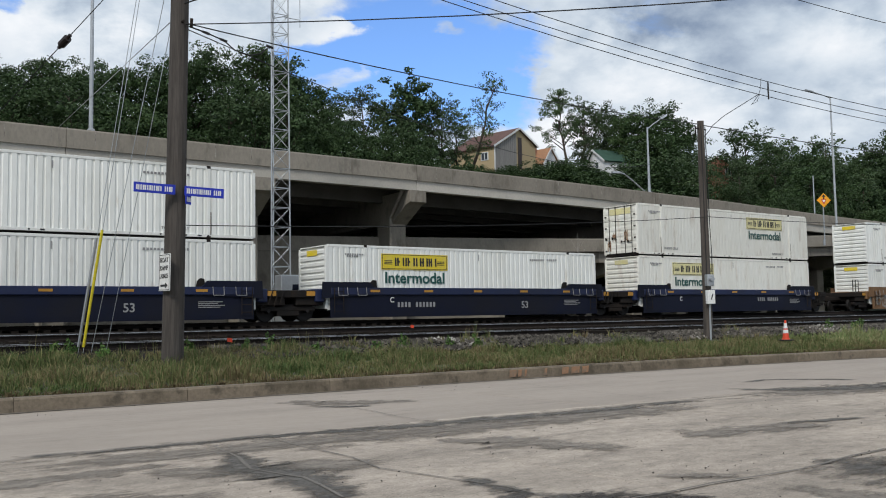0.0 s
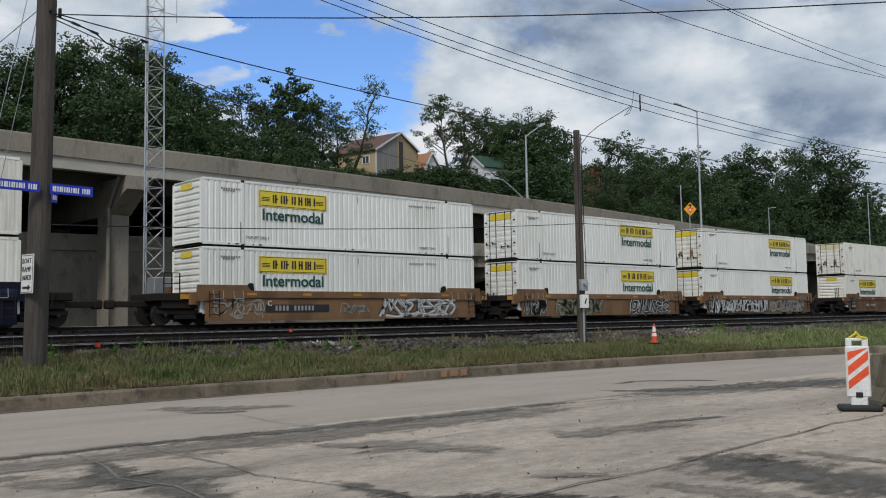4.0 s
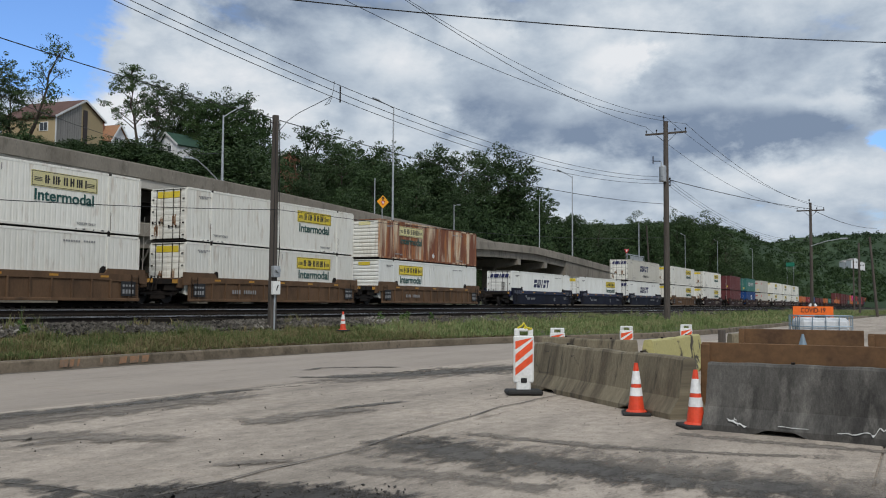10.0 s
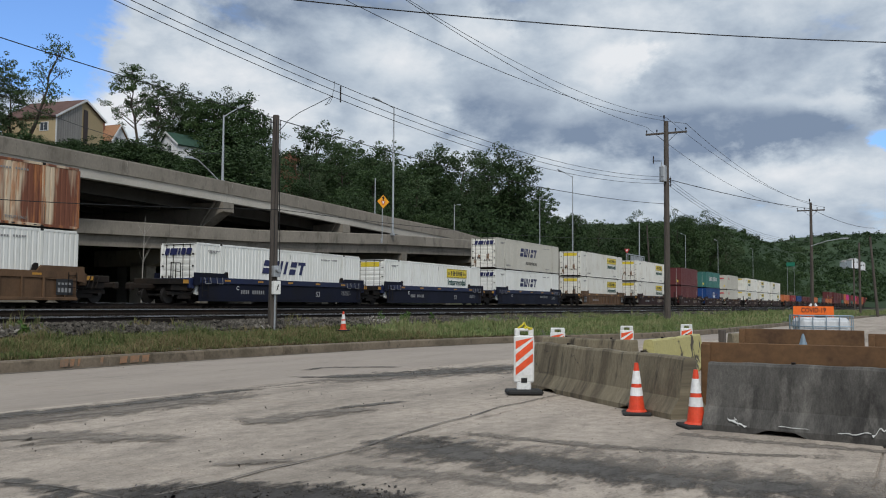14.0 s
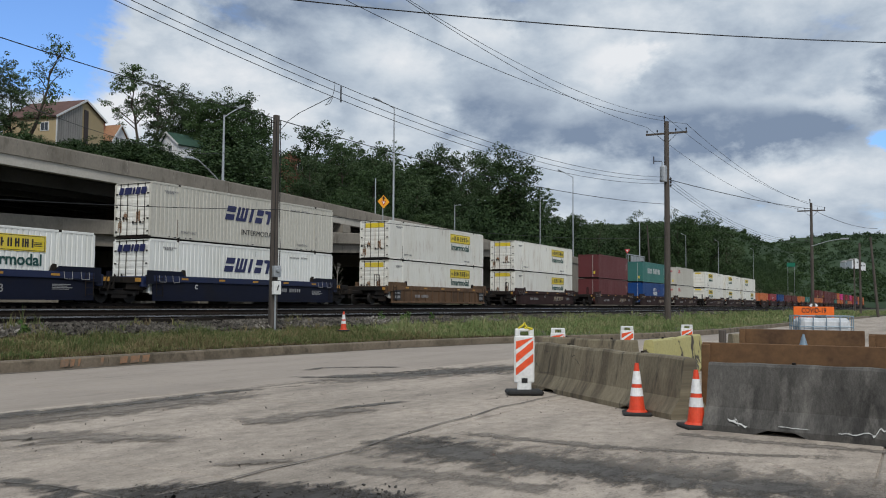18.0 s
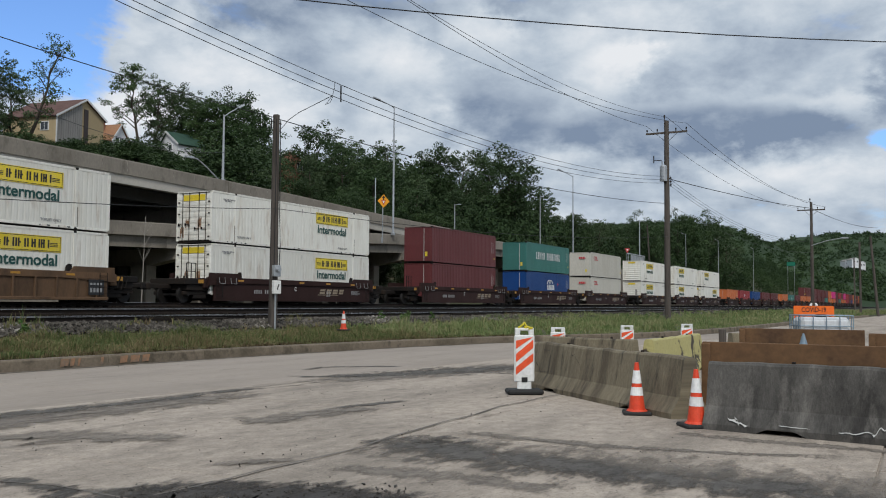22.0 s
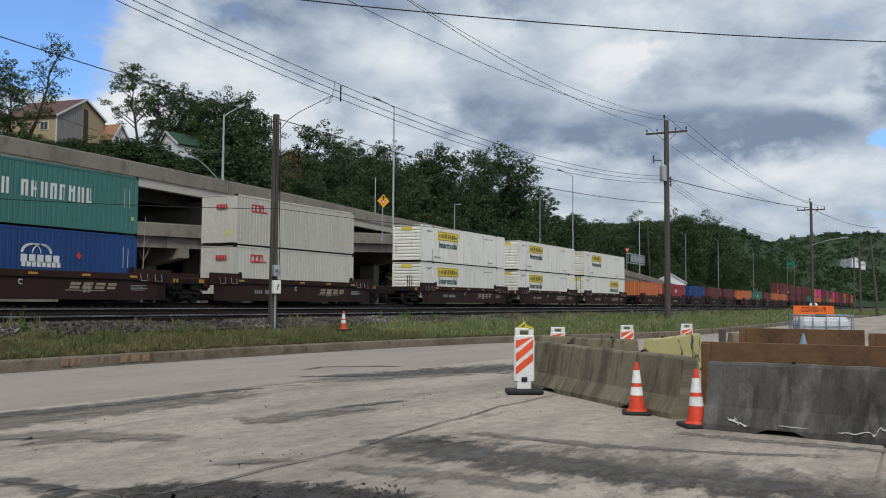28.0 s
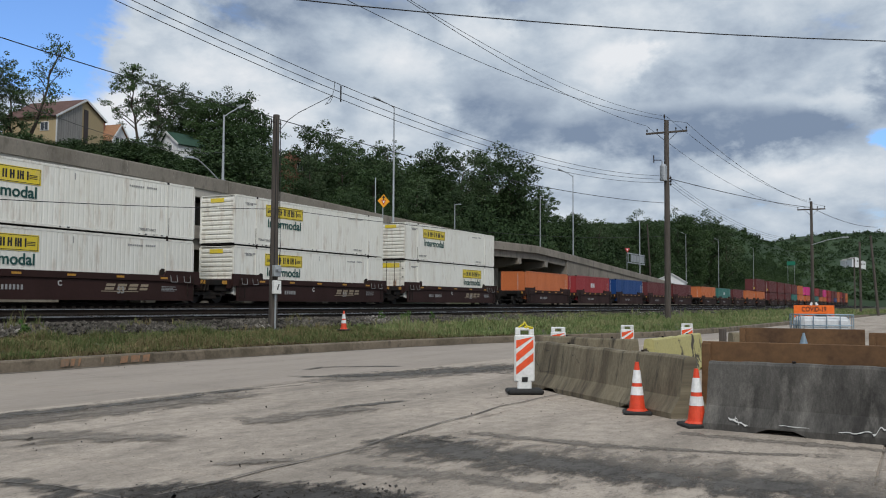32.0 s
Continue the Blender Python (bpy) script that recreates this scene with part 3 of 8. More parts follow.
def stem_row(bm, starts, w, h):
    """Plain upright bars of one width, some joined by a short bar at mid height."""
    for i, x in enumerate(starts):
        box(bm, x, x + w, -0.003, 0.003, 0, h)
        if i % 3 == 1:
            box(bm, x + w, x + w + 0.06, -0.003, 0.003, h * 0.42, h * 0.62)


def tiered(bm, spans, height, slant, slit=0.16):
    """Leaning blocks of (start, width), each split in two by a slit."""
    for a, w in spans:
        for z0, z1 in ((0, height * (0.5 - slit / 2)), (height * (0.5 + slit / 2), height)):
            q = [(a + slant * z0 / height, z0), (a + w + slant * z0 / height, z0), (a + w + slant * z1 / height, z1), (a + slant * z1 / height, z1)]
            bm.faces.new([bm.verts.new((x, 0, z)) for x, z in q])


def container(m, length, paint, label, sign="", end="rib", side_x=None, decal=M_YELLOW, end_paint=None):
    c = thing("shipping_container", m, label, "shipping container", group="containers on the train")
    h, w = length / 2, CW / 2
    end_paint = end_paint or paint
    pn = paint.name
    pitch = 0.285
    for nm, s in (("side_wall", -1), ("side_wall", 1)):
        me = shared((nm, length, pn), lambda bm: rib_wall(bm, -h + 0.16, h - 0.16, 0.16, CH - 0.1, -w + 0.012, pitch, 0.009 if paint is M_WHITE_OLD else 0.027 if length > 13 else 0.022, 0.58), paint)
        part(nm, me, None, c, at=pose(0, 0, 0, 0, 0, 0 if s < 0 else 180))
    part("roof", shared(("roof", length, pn), lambda bm: box(bm, -h + 0.08, h - 0.08, -w + 0.05, w - 0.05, CH - 0.06, CH - 0.02), paint), None, c)
    part("underframe", shared(("under", length), lambda bm: box(bm, -h + 0.08, h - 0.08, -w + 0.05, w - 0.05, 0.02, 0.14), M_STEEL), None, c)
    for s in (-1, 1):
        part("bottom_rail", shared(("bottom_rail", length, pn), lambda bm: box(bm, -h + 0.1, h - 0.1, -0.035, 0.035, 0.05, 0.17, 0.008), paint), None, c, at=pose(0, s * (w - 0.036), 0))
        part("top_rail", shared(("top_rail", length, pn), lambda bm: box(bm, -h + 0.1, h - 0.1, -0.035, 0.035, CH - 0.11, CH, 0.008), paint), None, c, at=pose(0, s * (w - 0.036), 0))
    post = shared(("corner_post", pn), lambda bm: box(bm, -0.08, 0.08, -0.07, 0.07, 0.1, CH - 0.1, 0.015), paint)
    for sx in (-1, 1):
        for sy in (-1, 1):
            part("corner_post", post, None, c, at=pose(sx * (h - 0.085), sy * (w - 0.075), 0))
    cast = shared("corner_casting", lambda bm: box(bm, -0.09, 0.09, -0.085, 0.085, 0, 0.12, 0.012), M_STEEL)
    lift = h - 2.0 if length > 13 else h - 0.09
    for sx in (-1, 1):
        part("corner_casting", cast, None, c, "dark steel lifting casting", at=pose(sx * lift, -w + 0.08, CH - 0.1))
        part("corner_casting", cast, None, c, "dark steel lifting casting", at=pose(sx * lift, -w + 0.08, -0.01))
    # ends: doors with rods, or a ribbed front wall
    if end == "door":
        for s in (-1, 1):
            door = part("door", shared(("door", pn, end_paint.name), lambda bm: rib_end(bm, -0.6, 0.6, 0.16, CH - 0.12, 0.34, 0.014, 0.5), end_paint), None, c, at=pose(-h + 0.03, s * 0.605, 0))
            for r in (-0.28, 0.22):
                part("lock_rod", shared("lock_rod", lambda bm: ([tube(bm, (0, 0, 0.08), (0, 0, CH - 0.06), 0.02, seg=6)] + [box(bm, -0.02, 0.02, -0.035, 0.035, z, z + 0.04) for z in (0.1, 0.95, CH - 0.16)]), M_STEEL), None, door, "dark steel rod", at=pose(-0.04, r, 0))
                part("door_handle", shared("door_handle", lambda bm: (box(bm, -0.02, 0.01, 0, 0.3, 0, 0.035), box(bm, -0.015, 0.015, 0.24, 0.32, -0.05, 0.09)), M_STEEL), None, door, at=pose(-0.05, r, 0.9 + 0.12 * s))
            for z in (0.3, 0.95, 1.6, 2.25):
                part("hinge", shared("hinge", lambda bm: box(bm, -0.03, 0.01, -0.07, 0.07, 0, 0.07, 0.01), M_STEEL), None, door, at=pose(-0.02, s * 0.5, z))
    else:
        style = end == "rib"
        part("front_wall", shared(("front_wall", pn, end_paint.name, style), lambda bm: rib_end(bm, -w + 0.14, w - 0.14, 0.12, CH - 0.1, 0.26, 0.05, 0.5) if style else rib_end(bm, -w + 0.14, w - 0.14, 0.12, CH - 0.1, 2.7, 0.01), end_paint), None, c, at=pose(-h + 0.02, 0, 0))
    part("rear_wall", shared(("rear_wall", pn), lambda bm: box(bm, -0.02, 0.02, -w + 0.14, w - 0.14, 0.1, CH - 0.1), paint), None, c, at=pose(h - 0.06, 0, 0))
    if length > 13:
        for sx in (-1, 1):
            part("lift_post", shared(("lift_post", pn), lambda bm: box(bm, -0.07, 0.07, -0.012, 0.03, 0.15, CH - 0.1, 0.006), paint), None, c, at=pose(sx * lift, -w, 0))
            part("rust_streak", shared("rust_streak", lambda bm: box(bm, -0.02, 0.02, -0.003, 0.003, 0.0, 0.9), MATS["streak_brown"]), None, c, "dark rust streak", at=pose(sx * (lift + 0.085), -w - 0.004, 0.16))
    y = -w - 0.004
    # markings
    if sign in ("left", "right"):
        x0 = -h + (2.8 if sign == "left" else 9.75)
        part("logo_panel", shared(("logo_panel", decal.name), lambda bm: box(bm, 0, 3.65, -0.003, 0.003, 0, 0.72), decal), None, c, "yellow company panel", at=pose(x0, y, 1.84))
        part("logo_frame", shared("logo_frame", lambda bm: [box(bm, 0.05, 3.6, -0.002, 0.002, z, z + 0.025) for z in (0.03, 0.665)] + [box(bm, x, x + 0.025, -0.002, 0.002, 0.03, 0.69) for x in (0.05, 3.575)], M_INK), None, c, at=pose(x0, y - 0.005, 1.84))
        part("logo_mark", shared("logo_mark_row", lambda bm: stem_row(bm, (0.0, 0.12, 0.42, 0.56, 0.68, 1.0, 1.14, 1.36, 1.5, 1.72, 1.84, 1.96, 2.2), 0.085, 0.38), M_INK), None, c, "black block lettering mark", at=pose(x0 + 0.72, y - 0.006, 2.01))["kind"] = "stuff"
        part("logo_bars", shared("logo_bars", lambda bm: [box(bm, a, a + 0.42, -0.003, 0.003, z, z + 0.035) for a in (0, 2.88) for z in (0.0, 0.07, 0.14)], M_INK), None, c, "fine black lines", at=pose(x0 + 0.16, y - 0.006, 2.08))["kind"] = "stuff"
        part("lettering", word("Intermodal", 0.52, M_INKGREEN, width=3.25, bold=0.02), None, c, "dark green word", at=pose(x0 + 0.2, y - 0.005, 1.22))
        part("end_panel", shared(("end_panel", decal.name, end), lambda bm: box(bm, -0.003, 0.003, -0.8 if end == "door" else -0.5, 0.8 if end == "door" else 0.5, 0 if end == "door" else 0.1, 0.34), decal), None, c, "yellow company panel", at=pose(-h + 0.024 if end == "door" else -h + 0.014, 0, 2.36))
    elif sign == "slant":
        part("logo_mark", shared("logo_mark_slant", lambda bm: (tiered(bm, [(0, 0.66), (2.35, 0.55)], 0.8, 0.24), blocks(bm, [(0.82, 0.2), (1.12, 0.2), (1.42, 0.2), (1.85, 0.22), (3.3, 0.24)], 0.8, 0.24), blocks(bm, [(3.28, 0.62)], -0.001), [box(bm, 3.22, 3.9, -0.002, 0.002, 0.6, 0.8), box(bm, 0.85, 1.62, -0.002, 0.002, 0.0, 0.18)]), M_INKNAVY), None, c, "navy slanted block mark", at=pose(-h + 5.55, y, 1.4) @ Matrix.Diagonal((1.1, 1, 1, 1)))
        part("end_mark", shared("end_mark_slant", lambda bm: blocks(bm, [(0, 0.3), (0.38, 0.5), (0.96, 0.14), (1.18, 0.3), (1.55, 0.35)], 0.36, 0.1), M_INKNAVY), None, c, "navy slanted block mark", at=pose(-h - 0.035, 0.95, 2.25, 0, 0, -90))
        if paint is M_BEIGE:
            part("lettering", word("INTERMODAL", 0.3, M_INK, width=2.95, bold=0.0), None, c, "dark word", at=pose(-h + 7.0, y - 0.002, 0.63))
    elif sign == "longmark":
        part("logo_mark", shared("logo_mark_long", lambda bm: ([blocks(bm, [(i * 0.5 + (0.45 if i > 4 else 0), 0.13), (i * 0.5 + 0.22 + (0.45 if i > 4 else 0), 0.13 if i % 3 else 0.04)], 0.72) for i in range(13)], [box(bm, i * 0.5 + (0.45 if i > 4 else 0), i * 0.5 + 0.3 + (0.45 if i > 4 else 0), -0.002, 0.002, z, z + 0.12) for i, z in ((0, 0), (1, 0.3), (3, 0.45), (5, 0.6), (6, 0.3), (8, 0.6), (9, 0.6), (10, 0.45), (12, 0))]), M_INKWHITE), None, c, "white block lettering mark", at=pose(-h + 2.55, y, 1.3))
    elif sign == "domemark":
        part("logo_mark", shared("logo_mark_dome", lambda bm: (blocks(bm, [(i * 0.42, 0.32) for i in range(5)], 0.34), blocks(bm, [(0.3, 1.5), ], 0.03), blocks(bm, [(0.05 + i * 0.26, 0.2) for i in range(8)], -0.2)), M_INKWHITE), None, c, "white block mark", at=pose(-h + 5.6, y, 1.35))
        part("logo_globe", shared("logo_globe", lambda bm: [wire(bm, [(cx + math.cos(a) * rx, 0, math.sin(a) * 0.4) for a in [math.pi * i / 10 for i in range(11)]], 0.026) for cx, rx in ((0, 0.72), (0.28, 0.5), (-0.28, 0.5))], M_INKWHITE), None, c, at=pose(-h + 6.4, y, 1.76))
        part("side_mark", shared("side_mark_red", lambda bm: [box(bm, -0.16, 0.16, -0.002, 0.002, -0.05, 0.05), box(bm, -0.06, 0.06, -0.003, 0.003, -0.16, 0.16)], M_INKRED), None, c, "small red mark", at=pose(2.58, y, 1.75))
    elif sign == "redmark":
        part("logo_mark", shared("logo_mark_red", lambda bm: glyph_row(bm, ((0, 0.4, 1), (0.38, 0.4, 1), (0.8, 0.32, 1), (1.16, 0.3, 0)), 0.46), M_INKRED), None, c, "red ring-shaped mark", at=pose(-h + 1.34, y, 1.98))
        part("end_mark", shared("end_mark_red", lambda bm: blocks(bm, [(0, 0.2), (0.24, 0.2), (0.48, 0.16), (0.68, 0.12)], 0.24), M_INKRED), None, c, "red block mark", at=pose(-h - 0.07, 0.1, 2.1, 0, 0, -90))
    elif sign == "smallwhite":
        part("logo_mark", shared("logo_mark_white", lambda bm: blocks(bm, [(0, 0.5), (0.62, 0.2), (0.9, 0.2), (1.18, 0.2)], 0.5), M_INKWHITE), None, c, "white block mark", at=pose(-h + 5.0, y, 1.6))
    if paint is M_RUST:
        part("placard", shared("placard", lambda bm: box(bm, -0.16, 0.16, -0.003, 0.003, -0.16, 0.16, 0.0, pose(0, 0, 0, 0, 45, 0)), M_INKWHITE), None, c, "white diamond placard", at=pose(0.08, y - 0.004, 0.55))
    # stencilled lines: too small to read
    if length > 13:
        part("stencil", shared(("stencil", length), lambda bm: (blocks(bm, [(i * 0.12, 0.08) for i in range(9)], 0.07), blocks(bm, [(0.1 + i * 0.12, 0.08) for i in range(5)], -0.09)), MATS["stencil_grey"]), None, c, at=pose(-h + 0.95, y, 2.45))["kind"] = "stuff"
        part("stencil", word("TOPLIFT ONLY", 0.13, MATS["stencil_grey"]), None, c, at=pose(-h + 2.15, y, 0.36))["kind"] = "stuff"
        part("stencil", shared(("stencil_end", length), lambda bm: [box(bm, a, a + 0.09, -0.002, 0.002, z, z + 0.09) for a, z in [(i * 0.14, 0.0) for i in range(7)] + [(1.15 + i * 0.14, 0.02) for i in range(5)]], MATS["stencil_grey"]), None, c, at=pose(h - 4.6, y, 2.42))["kind"] = "stuff"
        part("rail_slots", shared(("rail_slots", length), lambda bm: [box(bm, a, a + q, -0.002, 0.002, 0.08, 0.135) for a, q in ((0, 0.07), (0.35, 0.16), (0.75, 0.07), (1.2, 0.07), (1.5, 0.16), (6.2, 0.07), (6.6, 0.16), (10.9, 0.07), (11.3, 0.16), (11.9, 0.07), (12.4, 0.16), (12.8, 0.07))], M_INK), None, c, "row of dark slots", at=pose(-h + 1.3, -w - 0.003, 0))["kind"] = "stuff"
        part("drain_mark", shared("drain_mark", lambda bm: (blocks(bm, [(0, 0.035)], 0.3)), MATS["stencil_grey"]), None, c, at=pose(0.2, y, 2.35))
        part("stencil", word("TOPLIFT ONLY", 0.12, MATS["stencil_grey"]), None, c, at=pose(h - 3.9, y, 0.3))["kind"] = "stuff"
    else:
        part("end_label", shared("end_label", lambda bm: box(bm, -0.003, 0.003, -0.11, 0.11, 0, 0.36), M_YELLOW), None, c, "small yellow label", at=pose(-h + 0.012, -0.75, 0.5))
        part("door_bar", shared("door_bar", lambda bm: tube(bm, (0, 0, 0.1), (0, 0, 2.75), 0.022, seg=5), M_TAGLINE), None, c, "pale door bar", at=pose(-h - 0.015, -0.55, 0))
        part("side_label", shared("side_label", lambda bm: box(bm, -0.07, 0.07, -0.003, 0.003, 0, 0.18), M_YELLOW), None, c, "small yellow label", at=pose(h - 0.35, y, 0.7))
        part("side_stencil", shared("side_stencil", lambda bm: (blocks(bm, [(0, 0.04)], 1.0), blocks(bm, [(0.3, 0.04)], 0.95)), M_TAGLINE), None, c, at=pose(h - 0.9, y, 1.3))["kind"] = "stuff"
    for mark in c.children:
        if mark.name.startswith(("logo_mark", "end_mark")):
            mark["kind"] = "stuff"
    if end == "door" and end_paint is M_WHITE_OLD:
        for s, z, d in ((-0.55, 0.75, 0.7), (0.35, 0.85, 0.5), (0.75, 0.3, 0.6)):
            part("rust_patch", shared(("rust_patch", d), lambda bm: [box(bm, -0.003, 0.003, k * 0.07, k * 0.07 + 0.06, 0.12 * (k % 3), d - 0.1 * (k % 2)) for k in range(4)], M_RUSTSTAIN), None, c, "brown rust stains", at=pose(-h + 0.022, s, z))["kind"] = "stuff"
    return c


M_TAGLINE = mat("dull_white_paint", (0.5, 0.5, 0.48), 0.6, bump=0.0)
M_RUSTSTAIN = mat("rust_stain", (0.2, 0.1, 0.05), 0.85, col2=(0.45, 0.36, 0.26), amount=0.9, big=5.0, bump=0.0)
mat("streak_brown", (0.12, 0.085, 0.06), 0.8, bump=0, amount=0.3)
mat("stencil_grey", (0.25, 0.25, 0.25), 0.6, bump=0, amount=0.2)


def truck_parts(car, x):
    tr = part("truck", shared("truck", lambda bm: ([box(bm, -1.25, 1.25, s * 1.02 - 0.09, s * 1.02 + 0.09, 0.42, 0.62, 0.03) for s in (-1, 1)]
              + [box(bm, -0.5, 0.5, s * 1.02 - 0.08, s * 1.02 + 0.08, 0.22, 0.44, 0.03) for s in (-1, 1)] + [box(bm, -0.28, 0.28, -1.05, 1.05, 0.45, 0.72, 0.03)]), M_STEEL), None, car, at=pose(x, 0, 0))
    for wx in (-0.89, 0.89):
        part("wheelset", shared("wheelset", lambda bm: ([tube(bm, (0, s * 0.79, 0), (0, s * 0.66, 0), 0.43, 0.43, 20) for s in (-1, 1)] + [tube(bm, (0, s * 0.66, 0), (0, s * 0.63, 0), 0.46, 0.46, 20) for s in (-1, 1)]
             + [tube(bm, (0, -1.12, 0), (0, 1.12, 0), 0.08, 0.08, 8)]), M_WHEEL), None, tr, at=pose(wx, 0, 0.43))


SIDE_TOP = 1.42
M_CARMARK = mat("faded_tan_decal", (0.3, 0.24, 0.17), 0.7, bump=0, amount=0.5, big=3)
CSPAN = {L53: 15.0, L40: 11.5}


def well_car(m, length, paint, label, first, last, style="flush", joint=3.25):
    """One well unit: side walls with chords, end decks, trucks, hoses, ladders and marks. Its origin is on the rails at mid length."""
    car = thing("well_car", m, label, "freight car", group="well cars of the train")
    h, w = length / 2 - 0.15, 1.43
    pn = paint.name
    # blue cars: side walls and end plates darker than the top chord
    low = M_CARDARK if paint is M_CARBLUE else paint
    for s in (-1, 1):
        if style == "flush":
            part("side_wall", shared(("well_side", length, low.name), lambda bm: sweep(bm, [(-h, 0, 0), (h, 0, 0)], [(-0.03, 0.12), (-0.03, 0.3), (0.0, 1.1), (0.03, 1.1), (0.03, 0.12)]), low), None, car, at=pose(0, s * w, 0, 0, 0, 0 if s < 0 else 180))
        else:
            part("side_wall", shared(("well_side_r", length, low.name), lambda bm: box(bm, -h, h, -0.015, 0.025, 0.22, 1.15), low), None, car, at=pose(0, s * w, 0, 0, 0, 0 if s < 0 else 180))
            rib = shared(("side_post", pn), lambda bm: box(bm, -0.05, 0.05, -0.09, 0.0, 0.22, 1.15, 0.012), paint)
            if s < 0:
                for i in range(14):
                    part("side_post", rib, None, car, at=pose(-h + 0.7 + i * (2 * h - 1.4) / 13, -w, 0))
            part("bottom_chord", shared(("bottom_chord", length, pn), lambda bm: box(bm, -h, h, -0.1, 0.05, 0.1, 0.24, 0.02), paint), None, car, at=pose(0, s * w, 0, 0, 0, 0 if s < 0 else 180))
        part("top_chord", shared(("top_chord", length, pn), lambda bm: box(bm, -h, h, -0.07, 0.06, 1.1, SIDE_TOP, 0.02), paint), None, car, at=pose(0, s * w, 0, 0, 0, 0 if s < 0 else 180))
    cross = shared("floor_beam", lambda bm: box(bm, -0.3, 0.3, -1.4, 1.4, 0.16, FLOOR - 0.005), M_STEEL)
    for i in range(4):
        part("floor_beam", cross, None, car, at=pose((i - 1.5) * (CSPAN[length] / 3.2), 0, 0))
    reach = {-1: length / 2 + (1.9 if first else joint / 2 - 0.05), 1: length / 2 + (1.9 if last else joint / 2 - 0.05)}
    for s in (-1, 1):
        out = reach[s]
        part("end_deck", shared(("end_deck", length, low.name, out), lambda bm: (box(bm, length / 2 + 0.06, out, -1.28, 1.28, 0.98, 1.3, 0.03), box(bm, length / 2 + 0.06, out - 0.25, -1.2, 1.2, 0.66, 1.0, 0.03), [tube(bm, (length / 2 + 0.3 + 0.25 * i, -1.3, 0.6 + 0.1 * (i % 2)), (length / 2 + 0.5 + 0.25 * i, -1.32, 1.28), 0.025, seg=5) for i in range(4)]), M_STEEL), None, car, "dark grimy end platform", at=pose(0, 0, 0, 0, 0, 0 if s > 0 else 180))
        part("bolster", shared(("bolster", pn), lambda bm: box(bm, 0.06, 0.5, -1.36, 1.36, 0.8, 1.36, 0.04), paint), None, car, at=pose(s * length / 2, 0, 0, 0, 0, 0 if s > 0 else 180))
        part("end_reflector", shared("end_reflector", lambda bm: box(bm, -0.2, 0.2, -0.003, 0.003, 0, 0.2), M_AMBER), None, car, "amber reflector plate", at=pose(s * (length / 2 + 0.7), -1.3, 1.06))
        for t in (-1, 1):
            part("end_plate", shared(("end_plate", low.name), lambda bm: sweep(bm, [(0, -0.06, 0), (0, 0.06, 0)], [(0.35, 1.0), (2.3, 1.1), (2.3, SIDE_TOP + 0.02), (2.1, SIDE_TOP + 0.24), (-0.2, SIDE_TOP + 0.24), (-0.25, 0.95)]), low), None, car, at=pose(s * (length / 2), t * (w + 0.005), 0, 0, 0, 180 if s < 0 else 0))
        part("guide_post", shared(("guide_post", pn), lambda bm: sweep(bm, [(0, 0, 0), (0.0, 0.09, 0)], [(-0.18, 0), (0.18, 0), (0.12, 0.26), (0.0, 0.36), (-0.14, 0.34)]), M_STEEL), None, car, "dark steel container guide", at=pose(s * (length / 2 - 2.35), -w + 0.04, SIDE_TOP - 0.02, 0, 0, 0))
    rig = shared("grab_iron", lambda bm: ([tube(bm, (0, 0, z), (0.45, 0, z), 0.014, seg=5) for z in (0.3, 0.6, 0.9, 1.15)] + [tube(bm, (x, 0, 0.2), (x, 0, 1.3), 0.018, seg=5) for x in (0, 0.45)]), M_STEEL)
    for s in (-1, 1):
        part("ladder", rig, None, car, at=pose(s * (h - 0.35) - 0.2, -w - 0.11, 0.1))
    if last or joint > 3:
        stand = shared("brake_stand", lambda bm: ([tube(bm, (x, -0.95, 1.3), (x, -0.95, 2.25), 0.03, seg=5) for x in (-0.35, 0, 0.35)] + [tube(bm, (-0.35, -0.95, z), (0.35, -0.95, z), 0.02, seg=5) for z in (1.8, 2.25)]), M_STEEL)
        if first:
            part("end_rail", stand, None, car, "dark steel hand rail", at=pose(-length / 2 - 1.1, 0, -0.1))
    if first:
        truck_parts(car, -length / 2 - 0.55)
        part("coupler", shared("coupler", lambda bm: [box(bm, -2.2, 0, -0.12, 0.12, 0.75, 1.0, 0.03), box(bm, -2.3, -1.95, -0.2, 0.2, 0.68, 1.05, 0.06)], M_STEEL), None, car, at=pose(-length / 2 - 1.2, 0, 0))
    else:
        truck_parts(car, -length / 2 - joint / 2)
    if last:
        truck_parts(car, length / 2 + 0.55)
        part("coupler", shared("coupler", None, None), None, car, at=pose(length / 2 + 1.2, 0, 0, 0, 0, 180))
    # marks
    y = -w - 0.078
    ref = shared("reflector", lambda bm: box(bm, -0.24, 0.24, -0.003, 0.003, 0, 0.1), M_AMBER)
    for i in range(5):
        part("reflector", ref, None, car, "amber reflector strip", at=pose(-h + 2.2 + i * (2 * h - 4.4) / 4, y, SIDE_TOP - 0.2))
    if paint is M_CARTAN:
        part("number_board", shared("number_board", lambda bm: box(bm, -1.7, 1.7, -0.003, 0.003, 0, 0.34), M_INK), None, car, "black board with white marks", at=pose(-h + 4.6, -w - 0.038, 0.48))
